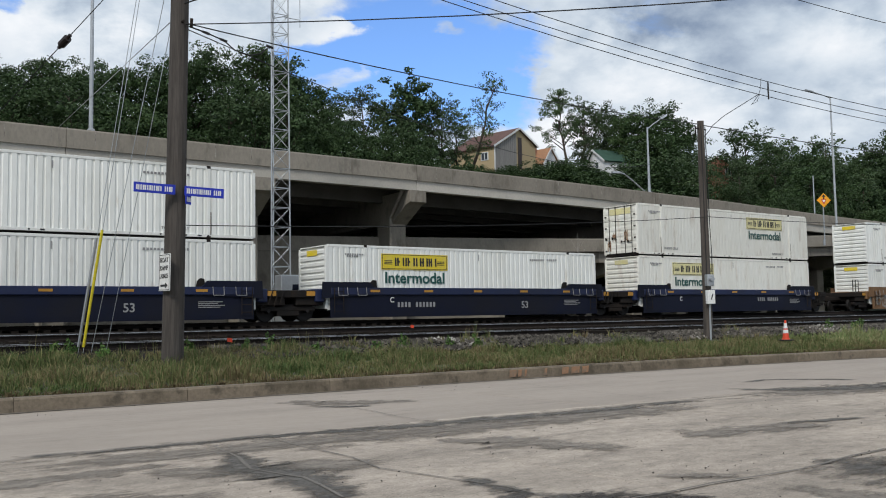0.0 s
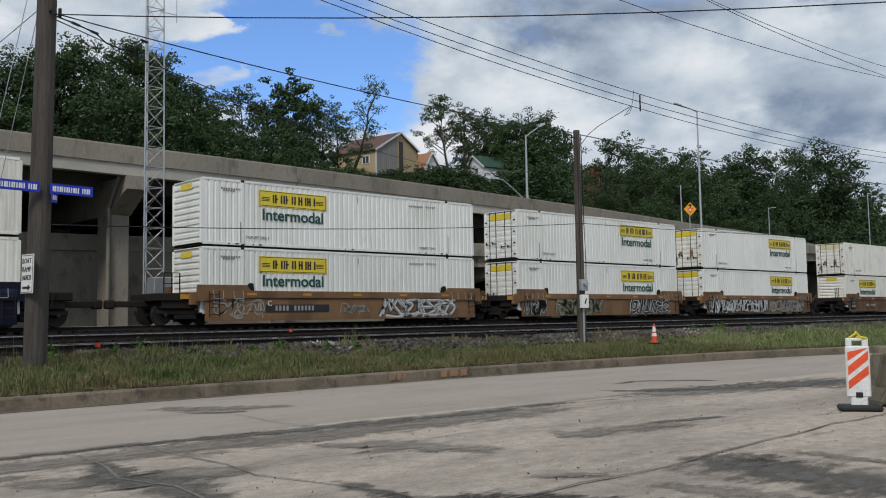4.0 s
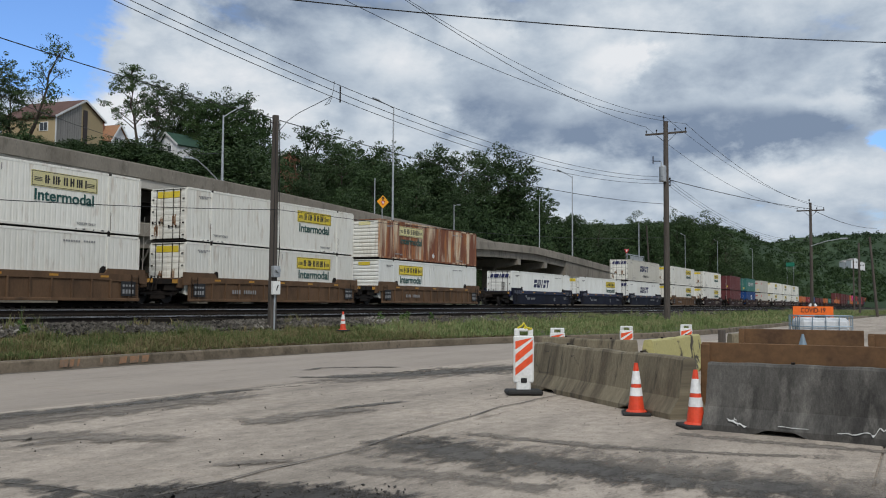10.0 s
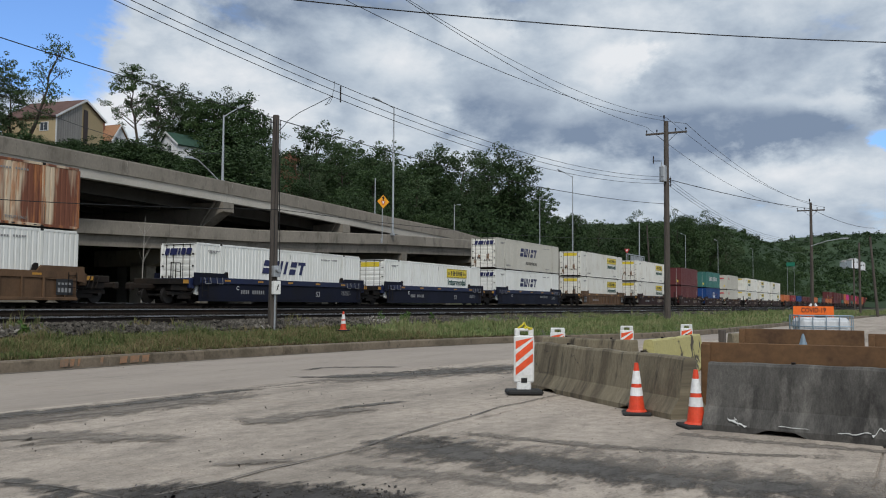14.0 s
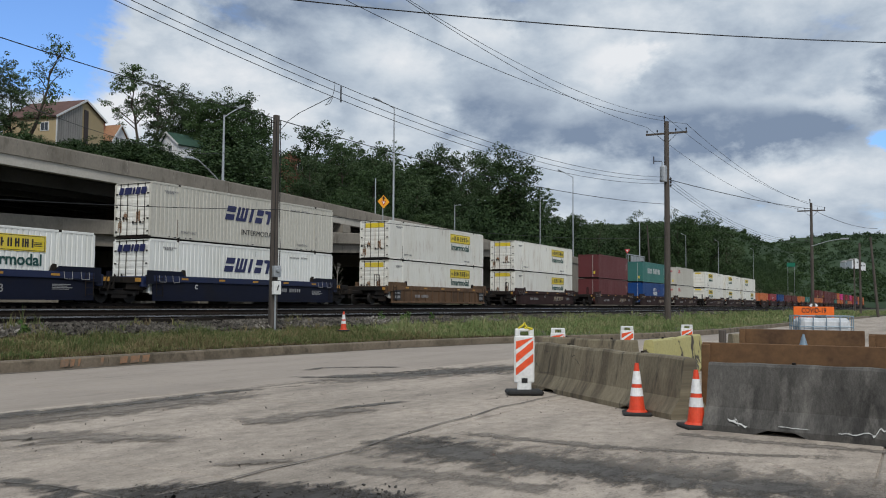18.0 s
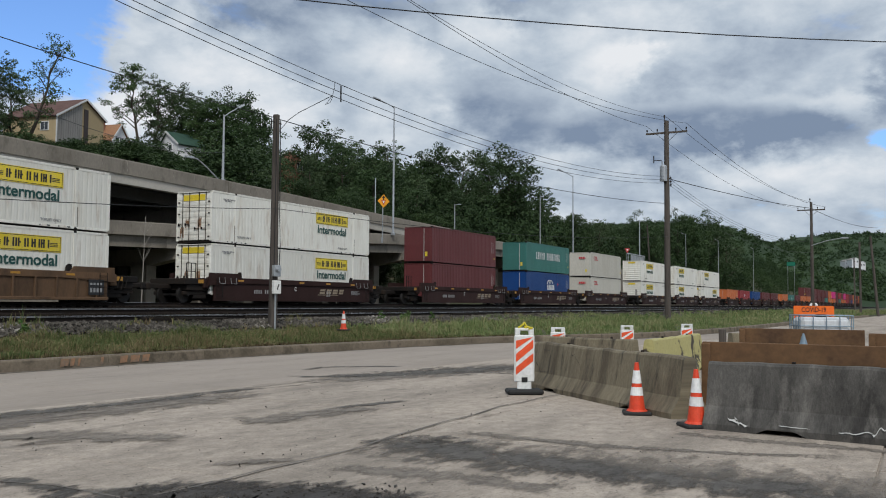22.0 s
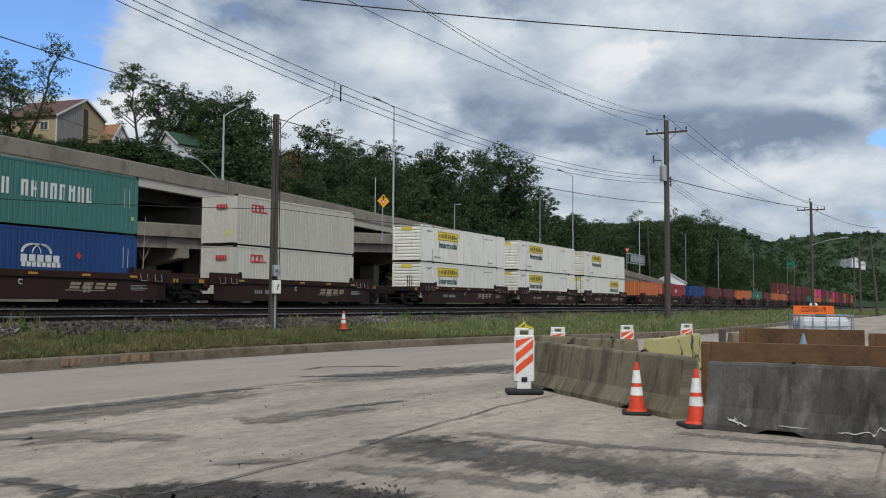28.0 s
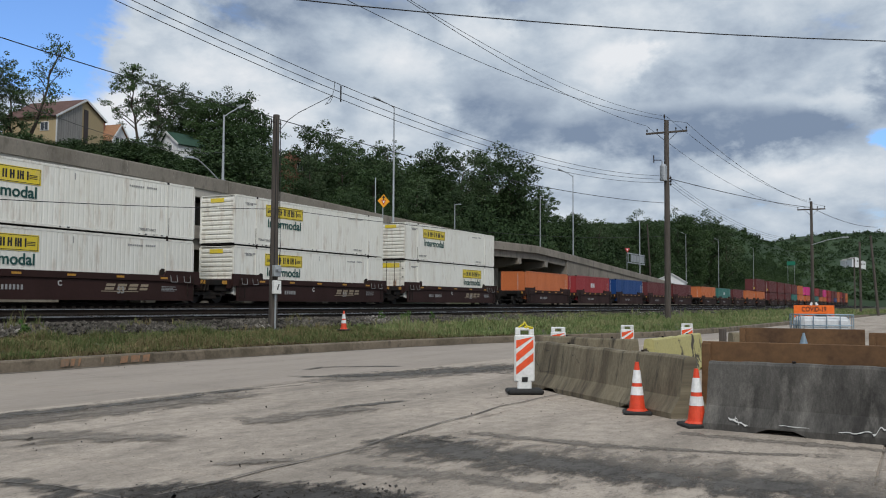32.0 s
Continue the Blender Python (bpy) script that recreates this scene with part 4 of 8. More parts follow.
    if style != "flush":
        for x in (-h + 0.75, h - 0.75):
            part("stencil_board", shared("stencil_board", lambda bm: box(bm, -0.45, 0.45, -0.004, 0.004, 0, 0.72), M_INK), None, car, "black board with small white marks", at=pose(x, -w - 0.1, 0.35))
            part("board_marks", shared("board_marks", lambda bm: [box(bm, -0.36 + 0.19 * i, -0.24 + 0.19 * i, -0.003, 0.003, z, z + q) for i in range(4) for z, q in ((0.46, 0.1), (0.12, 0.2))], M_STENCIL), None, car, at=pose(x, -w - 0.108, 0.35))["kind"] = "stuff"
    yl = -w - 0.044 if paint is M_CARTAN else -w - 0.034 if style == "flush" else -w - 0.1
    blue_last = paint is M_CARBLUE and last
    part("car_mark", shared(("car_mark", style), lambda bm: blocks(bm, [(i * 0.19 + (0.22 if i > 3 else 0), 0.11) for i in range(10)], 0.22), M_STENCIL), None, car, "white stencilled marks", at=pose(2.3 if blue_last else -h + 3.4, yl, 0.72 if blue_last else 0.55))["kind"] = "stuff"
    if style == "flush" and length > 13:
        if not blue_last:
            part("lettering", word("53", 0.34, M_STENCIL), None, car, "white stencilled number", at=pose(h - 5.2, yl, 0.45))
        part("lettering", word("C", 0.24, M_INKWHITE), None, car, "white letter", at=pose(-0.7 if paint is M_CARRED else -h + 3.0, yl, 0.76))
        part("small_print", shared("small_print", lambda bm: [box(bm, 0, q, -0.002, 0.002, z, z + 0.03) for z, q in ((0, 0.9), (0.07, 1.1), (0.14, 0.8), (0.21, 1.0))], M_STENCIL), None, car, "fine white print", at=pose(5.6, yl, 0.6))["kind"] = "stuff"
        for x in (-h + 0.35, -h + 1.3, h - 0.8, h - 1.75):
            part("grab_iron", shared("pale_grab", lambda bm: wire(bm, [(0, 0, 0.34), (0, -0.05, 0.02), (0.02, -0.05, 0), (0.43, -0.05, 0), (0.45, -0.05, 0.02), (0.45, 0, 0.34)], 0.014, 5), M_STENCIL), None, car, "pale grab iron", at=pose(x, -w - 0.085, SIDE_TOP - 0.34))
    if paint is M_CARRED and length > 13:
        part("logo_mark", shared("car_logo", lambda bm: (tiered(bm, [(0, 0.55), (0.72, 0.55), (1.44, 0.55), (2.16, 0.5)], 0.3, 0.12), [box(bm, -0.2, 2.1, -0.002, 0.002, -0.09, -0.05)]), M_CARMARK), None, car, "tan slanted block mark", at=pose(1.95, yl - 0.002, 0.62))["kind"] = "stuff"
    return car


# each unit: start of its well along the train, well length, car paint, style, first of its set, last of its set, containers (length, paint, sign, end)
W, WO = M_WHITE, M_WHITE_OLD
UNITS = [
    (-1.0, L53, "blue", "flush", 1, 0, [(L53, W, "", "rib"), (L53, W, "", "rib")]),
    (18.35, L53, "blue", "flush", 0, 0, [(L53, W, "left", "rib")]),
    (37.8, L53, "blue", "flush", 0, 1, [(L53, WO, "leftold", "rib"), (L53, WO, "rightold", "doorold")]),
    (61.1, L53, "tan", "flush", 1, 0, [(L53, W, "left", "rib"), (L53, W, "left", "rib")]),
    (80.7, L53, "tan", "flush", 0, 0, [(L53, W, "right", "door"), (L53, W, "right", "door")]),
    (100.2, L53, "tan", "flush", 0, 1, [(L53, W, "right", "door"), (L53, W, "right", "doorold")]),
    (123.7, L53, "brown", "ribbed", 1, 0, [(L53, WO, "left", "rib"), (L53, WO, "rightold", "doorold")]),
    (143.0, L53, "brown", "ribbed", 0, 0, [(L53, WO, "right", "doorold"), (L53, WO, "right", "doorold")]),
    (162.5, L53, "brown", "ribbed", 0, 1, [(L53, W, "left", "rib"), (L53, M_RUST, "leftold", "ribold")]),
    (186.35, L53, "blue", "flush", 1, 0, [(L53, W, "slant", "door")]),
    (205.8, L53, "blue", "flush", 0, 0, [(L53, W, "right", "door")]),
    (225.35, L53, "blue", "flush", 0, 1, [(L53, W, "slant", "door"), (L53, M_BEIGE, "slant", "doorold")]),
    (248.7, L53, "brown", "ribbed", 1, 1, [(L53, WO, "right", "door"), (L53, WO, "right", "door")]),
    (271.9, L53, "oxide", "flush", 1, 1, [(L53, WO, "right", "door"), (L53, WO, "right", "doorold")]),
    (295.4, L53, "oxide", "flush", 1, 0, [(L40, M_MAROON, "", "plain"), (L40, M_MAROON, "", "plain")]),
    (314.9, L53, "oxide", "flush", 0, 0, [(L40, M_BLUE, "domemark", "plain"), (L40, M_GREEN, "longmark", "plain")]),
    (334.4, L53, "oxide", "flush", 0, 1, [(L40, M_BEIGE, "redmark", "plain"), (L40, M_BEIGE, "redmark", "plain")]),
    (358.0, L53, "oxide", "flush", 1, 0, [(L53, WO, "left", "rib"), (L53, WO, "left", "rib")]),
    (377.3, L53, "oxide", "flush", 0, 0, [(L53, WO, "left", "rib"), (L53, WO, "left", "rib")]),
    (396.6, L53, "oxide", "flush", 0, 1, [(L53, WO, "right", "door"), (L53, WO, "left", "ribold")]),
]
FAR = [M_ORANGE, M_RED, M_BLUE, M_MAROON, M_MAROON, M_ORANGE, M_GREEN, M_MAROON, M_ORANGE]
s0 = 420.0
for i, p in enumerate(FAR):
    if i == 5:
        s0 += 5.5
    UNITS.append((s0, L40, "oxide", "flush", int(i in (0, 5)), int(i == 4), [(L40, p, "smallwhite" if i in (1, 6) else "", "plain")]))
    s0 += 14.95
FAR2 = [(M_ORANGE, M_MAROON), (M_MAROON, M_MAROON), (M_MAROON, M_MAROON), (M_MAROON, M_MAROON), (M_GREEN, M_MAROON), (M_ORANGE, M_ORANGE), (M_ORANGE, M_PINK), (M_MAROON, M_MAROON), (M_GREEN, M_RED),
        (M_ORANGE, M_MAROON), (M_ORANGE, M_PINK), (M_RED, M_RED), (M_MAROON, M_MAROON), (M_BLUE, M_MAROON), (M_ORANGE, M_ORANGE), (M_MAROON, M_RED), (M_MAROON, M_MAROON), (M_ORANGE, M_ORANGE)]
for i, (a, b) in enumerate(FAR2):
    UNITS.append((s0, L40, "oxide", "flush", int(i % 5 == 1), int(i % 5 == 0), [(L40, a, "", "plain"), (L40, b, "", "plain")]))
    s0 += 20.4 if i % 5 == 0 else 14.95
CARS = {"blue": (M_CARBLUE, "dark blue grimy"), "tan": (M_CARTAN, "tan rust-streaked graffiti-covered"), "brown": (M_CARBROWN, "rusty brown ribbed"), "oxide": (M_CARRED, "oxide brown grimy")}
COLOUR = {"white_paint": "white", "stained_white_paint": "stained white", "rusted_paint": "heavily rusted cream", "maroon_paint": "maroon", "green_paint": "sea-green", "blue_paint": "bright blue",
          "beige_paint": "dusty beige", "orange_paint": "orange", "red_paint": "red", "magenta_paint": "magenta"}
TRAIN = []


def build_train():
    for i, (s, ln, cname, style, first, last, load) in enumerate(UNITS):
        paint, words = CARS[cname]
        mid = s + ln / 2
        joint = 3.3 if ln > 13 else 2.76
        car = well_car(pose(mid, TRAIN_Y, RAIL_Z), ln, paint, words + " well car carrying containers on the rails", first, last, style, joint)
        TRAIN.append((car, mid, RAIL_Z))
        if cname == "tan":
            graffiti(car, i)
        z = RAIL_Z + FLOOR
        for j, (cl, cp, sign, end) in enumerate(load):
            old = sign.endswith("old")
            ep = M_WHITE_OLD if end.endswith("old") else None
            lab = "%s corrugated %s container %s" % (COLOUR[cp.name], "long" if cl > 13 else "short", "stacked on another" if j else "in a well car")
            if sign.replace("old", "") in ("left", "right"):
                lab = lab.replace(" container", " container with yellow panel", 1).replace("heavily rusted", "rusted")
            c = container(pose(mid, TRAIN_Y, z), cl, cp, lab, sign.replace("old", ""), "door" if end.startswith("door") else end.replace("old", ""), decal=M_YELLOW_OLD if old else M_YELLOW, end_paint=ep)
            TRAIN.append((c, mid, z))
            z += CH + 0.045


def stroke(bm, pts, w):
    """A sprayed line of width w through points of the xz plane, smoothed."""
    line = []
    for i in range(len(pts) - 1):
        p0, p1, p2, p3 = (pts[max(0, i - 1)], pts[i], pts[i + 1], pts[min(len(pts) - 1, i + 2)])
        for k in range(4):
            t = k / 4
            line.append(tuple(0.5 * (2 * b + (c - a) * t + (2 * a - 5 * b + 4 * c - d) * t * t + (3 * b - a - 3 * c + d) * t ** 3) for a, b, c, d in zip(p0, p1, p2, p3)))
    line.append(pts[-1])
    prev = None
    for i, p in enumerate(line):
        a, b = line[max(0, i - 1)], line[min(len(line) - 1, i + 1)]
        dx, dz = b[0] - a[0], b[1] - a[1]
        ln = math.hypot(dx, dz) or 1
        ox, oz = -dz / ln * w / 2, dx / ln * w / 2
        cur = [bm.verts.new((p[0] + ox, 0, min(1.3, max(0.16, p[1] + oz)))), bm.verts.new((p[0] - ox, 0, min(1.3, max(0.16, p[1] - oz))))]
        if prev:
            bm.faces.new((prev[0], prev[1], cur[1], cur[0]))
        prev = cur


M_TAGGREY = mat("grey_spray_paint", (0.3, 0.29, 0.27), 0.8, col2=(0.2, 0.17, 0.13), amount=0.6, big=2.5, bump=0.0)
M_TAGGREEN = mat("lime_grey_spray_paint", (0.24, 0.25, 0.15), 0.8, col2=(0.17, 0.13, 0.08), amount=0.7, big=2.5, bump=0.0)
# each tag: start, end, height from and to, body paint or None, body width, line paint, line width, letter pitch, strokes a letter
TAGS = {3: [(-7.6, -6.3, 0.25, 1.1, None, 0, M_TAGGREY, 0.07, 0.7, 2), (-5.9, -5.2, 0.3, 1.0, None, 0, M_TAGGREY, 0.06, 0.6, 2), (-0.9, 0.4, 0.4, 0.8, None, 0, M_TAGGREY, 0.05, 0.5, 1), (1.6, 6.4, 0.2, 1.25, M_TAGGREY, 0.3, M_INKWHITE, 0.09, 1.15, 2)],
        4: [(-7.7, -6.2, 0.2, 1.25, M_TAGGREY, 0.4, M_INK, 0.05, 0.6, 2), (-5.0, -1.2, 0.2, 1.2, M_TAGGREEN, 0.34, M_INK, 0.06, 0.85, 2), (2.4, 6.3, 0.2, 1.2, M_INK, 0.5, M_INKWHITE, 0.07, 0.7, 2)],
        5: [(-7.8, 0.6, 0.18, 1.28, M_INK, 0.45, M_INKWHITE, 0.1, 0.45, 3), (0.9, 6.9, 0.2, 1.15, M_TAGGREY, 0.22, M_TAGGREY, 0.08, 0.95, 2)]}


def graffiti(car, seed):
    """Sprayed tags on a car's side: separate abstract shapes, a soft body under thinner lines."""
    r = random.Random(seed * 7)
    forms = (((0, 0), (0.15, 1), (0.75, 0.9), (0.45, 0.5), (0.95, 0.02)), ((0.9, 0.85), (0.3, 1), (0.05, 0.45), (0.4, 0), (0.95, 0.2)), ((0, 1), (0.35, 0.05), (0.6, 0.6), (0.95, 1)), ((0, 0), (0.25, 1), (0.5, 0.4), (0.75, 1), (1, 0)),
             ((0.1, 1), (0.05, 0.2), (0.5, 0), (0.95, 0.3), (0.85, 1)), ((0, 0.9), (0.9, 1), (0.2, 0.1), (1, 0)), ((0.5, 1), (0.05, 0.6), (0.9, 0.4), (0.5, 0), (0.1, 0.1)))
    for x0, x1, z0, z1, body, bw, paint, lw, pitch, per in TAGS[seed]:
        shapes = []
        x = x0
        while x < x1 - pitch * 0.5:
            for k in range(3 if pitch > 0.9 or not body else 2):
                f = r.choice(forms)
                mx, mz = r.random() < 0.5, r.random() < 0.5
                f = [(1 - a if mx else a, 1 - b if mz else b) for a, b in f]
                lean = r.uniform(-0.1, 0.2)
                shapes.append([(x + (a * 1.15 + lean * b + r.uniform(-0.22, 0.22)) * pitch, z0 + 0.08 + (z1 - z0 - 0.16) * b + r.uniform(-0.14, 0.14)) for a, b in f])
            x += pitch * r.uniform(0.9, 1.08)
        rim = M_INKWHITE if body is M_INK else M_INK
        layers = [(paint, lw)]
        if body:
            layers = [(rim, bw * 0.6 + 0.09), (body, bw * 0.6), (paint, lw * 0.5)] if per < 3 else [(body, bw), (paint, lw)]
        for k, (m, w) in enumerate(layers):
            bm = bmesh.new()
            for p in shapes:
                stroke(bm, p if k < 2 else [(a + 0.03, b + 0.02) for a, b in p], w)
            part("graffiti", bm, m, car, "sprayed graffiti shapes", at=pose(0, -1.474 - 0.004 * k, 0))["kind"] = "stuff"


build_train()


def travelled(t):
    """How far the train has run, to the left, after t seconds."""
    return 10.692 * t + 1.1504e-3 * t * t - 1.8133e-4 * t ** 3


def motions():
    for ob, x, z in TRAIN:
        walk(ob, [(t, pose(x - travelled(t), TRAIN_Y, z)) for t in (0, 4, 8, 12, 16, 20, 24, 28, 32)])
    drive = [(0, -9.0), (11.5, -9.0), (13, -5.0), (14, 5.0)] + [(t, 45.1 + 14.3 * (t - 16.8)) for t in (15, 16, 16.5, 17, 18, 20, 22, 24, 26, 28, 30, 32)]
    walk(PICKUP, [(t, pickup_pose(x)) for t, x in drive])

# ---- highway overpass ----
def upper_z(x):
    """Top of the upper deck's parapet."""
    return float(np.interp(x, [-60, 8, 31, 44, 60, 77, 91, 107], [11.6, 11.2, 11.08, 10.92, 10.65, 10.15, 9.9, 9.0]))


def lower_z(x):
    return float(np.interp(x, [-16, 20, 40, 56, 73, 85, 97, 109, 121, 140, 163, 183, 230, 300], [6.5, 6.7, 6.9, 7.2, 8.0, 8.4, 8.8, 8.95, 8.5, 7.65, 6.65, 5.6, 3.6, 2.3]))


def ramp_y(x):
    """Near edge of the ramp."""
    return float(np.interp(x, [-16, 24, 50, 62, 90, 230], [53.5, 52.0, 47.2, 45.0, 44.0, 44.0]))


def build_bridge():
    up = thing("highway_overpass", Matrix(), "weathered concrete highway overpass on hammerhead piers", "overpass", kind="structure")
    joints = [-51, -30, -9, 10.5, 31.4, 53.4, 69.5, 88, 107]
    for a, b in zip(joints, joints[1:]):
        n = max(2, int((b - a) / 3))
        xs = [a + 0.015 + (b - a - 0.03) * i / n for i in range(n + 1)]
        path = [(x, 47, upper_z(x)) for x in xs]
        part("parapet", mesh_bm(lambda bm: sweep(bm, path, [(-0.02, -1.0), (0.0, -0.08), (0.03, 0), (0.27, 0), (0.3, -0.08), (0.42, -1.0)])), M_CONC, up)
        part("girder", mesh_bm(lambda bm: sweep(bm, path, [(0.1, -1.62), (0.08, -1.0), (0.6, -1.0), (0.6, -1.62)])), M_CONC_LIGHT, up, "paler concrete edge girder")
        # deck and beams: under-bridge shade put into the colour
        part("deck", mesh_bm(lambda bm: sweep(bm, path, [(0.61, -1.3), (0.61, -1.0), (30, -1.0), (30, -1.3)])), M_CONC_SHADE, up)
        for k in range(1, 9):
            part("beam", mesh_bm(lambda bm: sweep(bm, path, [(k * 3.2, -2.1), (k * 3.2, -1.3), (k * 3.2 + 0.45, -1.3), (k * 3.2 + 0.45, -2.1)])), M_CONC_SHADE, up)
        part("far_parapet", mesh_bm(lambda bm: sweep(bm, path, [(29.7, -1.0), (29.7, 0), (30, 0), (30, -1.0)])), M_CONC, up)
    seams = bmesh.new()
    for i in range(64):
        x = -28 + i * 2.1
        if x < 105:
            z = upper_z(x)
            box(seams, x - 0.018, x + 0.018, 46.985, 47.01, z - 0.92 + 0.25 * noise.noise((x, 1, 0)), z - 0.1)
    part("seam", seams, M_SEAM, up, "pale lime-stained casting seams")["kind"] = "stuff"
    for x in (-30, -9, 10.5, 21.1, 31.4, 53.4, 69.5):
        z = upper_z(x) - 1.62
        pier = part("pier", mesh_bm(lambda bm: box(bm, x - 0.55, x + 0.55, 49.2, 51.0, 0.6, z - 1.9, 0.06)), M_CONC, up)
        for y in (58, 67, 75):
            part("column", mesh_bm(lambda bm: box(bm, x - 0.55, x + 0.55, y, y + 1.8, 0.6, z - 0.5, 0.06)), M_CONC_SHADE, pier)
        part("cap", mesh_bm(lambda bm: sweep(bm, [(x - 0.6, 0, 0), (x + 0.6, 0, 0)], [(46.9, z - 0.02), (46.9, z - 0.75), (47.4, z - 0.9), (49.2, z - 1.95), (76, z - 1.95), (76.5, z - 0.75), (76.5, z - 0.02)])), M_CONC, pier)
        part("drain_pipe", mesh_bm(lambda bm: [tube(bm, (x - 0.75, 47.6, z), (x - 0.75, 49.0, z - 1.6), 0.11), tube(bm, (x - 0.75, 49.0, z - 1.5), (x - 0.75, 49.0, 1.2), 0.11)]), M_CONC, pier)

    ramp = thing("highway_ramp", Matrix(), "weathered concrete entrance ramp joining the overpass", "ramp", kind="structure")
    xs = [-16, -6, 4, 14, 24, 32, 40, 48, 56, 64, 73, 80, 86, 92, 97, 103, 109, 115, 121, 128, 134, 140, 150, 163, 175, 190, 210, 230, 260, 300]

    ry = ramp_y

    for i in range(len(xs) - 1):
        seg = [(x, ry(x), lower_z(x)) for x in (xs[i] + 0.01, (xs[i] + xs[i + 1]) / 2, xs[i + 1] - 0.01)]
        part("parapet", mesh_bm(lambda bm: sweep(bm, seg, [(-0.02, -0.95), (0.0, -0.08), (0.03, 0), (0.27, 0), (0.3, -0.08), (0.42, -0.95)])), M_CONC, ramp)
        if 39 < xs[i] < 121:
            part("girder", mesh_bm(lambda bm: sweep(bm, seg, [(0.35, -1.75), (0.35, -0.95), (0.9, -0.95), (0.9, -1.75)])), M_CONC, ramp)
        else:
            part("retaining_wall", mesh_bm(lambda bm: sweep(bm, seg, [(0.12, -8.5), (0.12, -0.95), (0.6, -0.95), (0.6, -8.5)])), M_CONC, ramp)
        part("deck", mesh_bm(lambda bm: sweep(bm, seg, [(0.6, -1.2), (0.6, -0.92), (11, -0.92), (11, -1.2)])), M_CONC_SHADE, ramp)
        if xs[i] >= 107:
            part("far_parapet", mesh_bm(lambda bm: sweep(bm, seg, [(18.7, -1.0), (18.7, 0), (19, 0), (19, -1.0)])), M_CONC, ramp)
    for x in (49.5, 58.5, 76.5, 91, 104, 113):
        z = lower_z(x) - 1.75
        y = ry(x)
        pier = part("pier", mesh_bm(lambda bm: box(bm, x - 0.5, x + 0.5, y + 3.5, y + 5.2, 0.6, z - 0.9, 0.05)), M_CONC, ramp)
        part("cap", mesh_bm(lambda bm: sweep(bm, [(x - 0.5, 0, 0), (x + 0.5, 0, 0)], [(y + 0.3, z), (y + 0.3, z - 0.7), (y + 3.4, z - 1.2), (y + 9, z - 1.2), (y + 9, z)])), M_CONC, pier)
    part("abutment", mesh_bm(lambda bm: box(bm, 120.4, 122, 44.15, 55, 0.6, lower_z(121) - 0.95, 0.04)), M_CONC, ramp)


build_bridge()


def highway_lamp(x, y, z0, top, arm, double=False, tag="tall galvanised lamp post standing on the overpass parapet"):
    lp = thing("highway_lamp", pose(x, y, z0), tag, "lamp post", group="lamps along the highway")
    h = top - z0
    part("post", mesh_bm(lambda bm: (tube(bm, (0, 0, 0), (0, 0, h), 0.11, 0.06, 10), box(bm, -0.16, 0.16, -0.16, 0.16, 0, 0.25, 0.02))), M_GALV, lp)
    a = Vector(arm)
    part("arm", mesh_bm(lambda bm: wire(bm, [Vector((0, 0, h - 0.15)), Vector((0, 0, h - 0.05)) + a * 0.4, Vector((0, 0, h)) + a], 0.04, 6)), M_GALV, lp)
    part("lamp_head", mesh_bm(lambda bm: sweep(bm, [a * 0.92, a * 1.0, a * 1.32], [(-0.14, -0.05), (-0.08, 0.07), (0.08, 0.07), (0.14, -0.05)])), M_GALV, lp, at=pose(0, 0, h))
    return lp


highway_lamp(11.8, 47.5, 11.1, 23.5, (1.8, 0.6, 0.2))
highway_lamp(53.2, 47.4, 10.6, 15.9, (1.9, 0.2, 0.95))
highway_lamp(73.6, 44.4, 7.9, 20.3, (-2.5, 0.2, 0.15))
highway_lamp(123.7, 44.4, 8.2, 20.0, (-4.0, 0.2, 0.2))
bent = thing("bent_arm_lamp", pose(53.0, 47.7, 10.9), "galvanised lamp arm reaching up from the overpass parapet", "lamp post", group="lamps along the highway")
part("arm", mesh_bm(lambda bm: wire(bm, [(0, 0, 0), (-1.2, 0, 0.7), (-2.2, 0, 1.2), (-2.7, 0, 1.25)], 0.05, 6)), M_GALV, bent)
part("lamp_head", mesh_bm(lambda bm: sweep(bm, [(-2.7, 0, 1.27), (-3.5, 0, 1.22)], [(-0.13, -0.06), (-0.08, 0.07), (0.08, 0.07), (0.13, -0.06)])), M_GALV, bent)

# merge warning sign on the ramp
M_SIGN = mat("amber_sign_face", (0.8, 0.34, 0.015), 0.45, bump=0, amount=0.15)


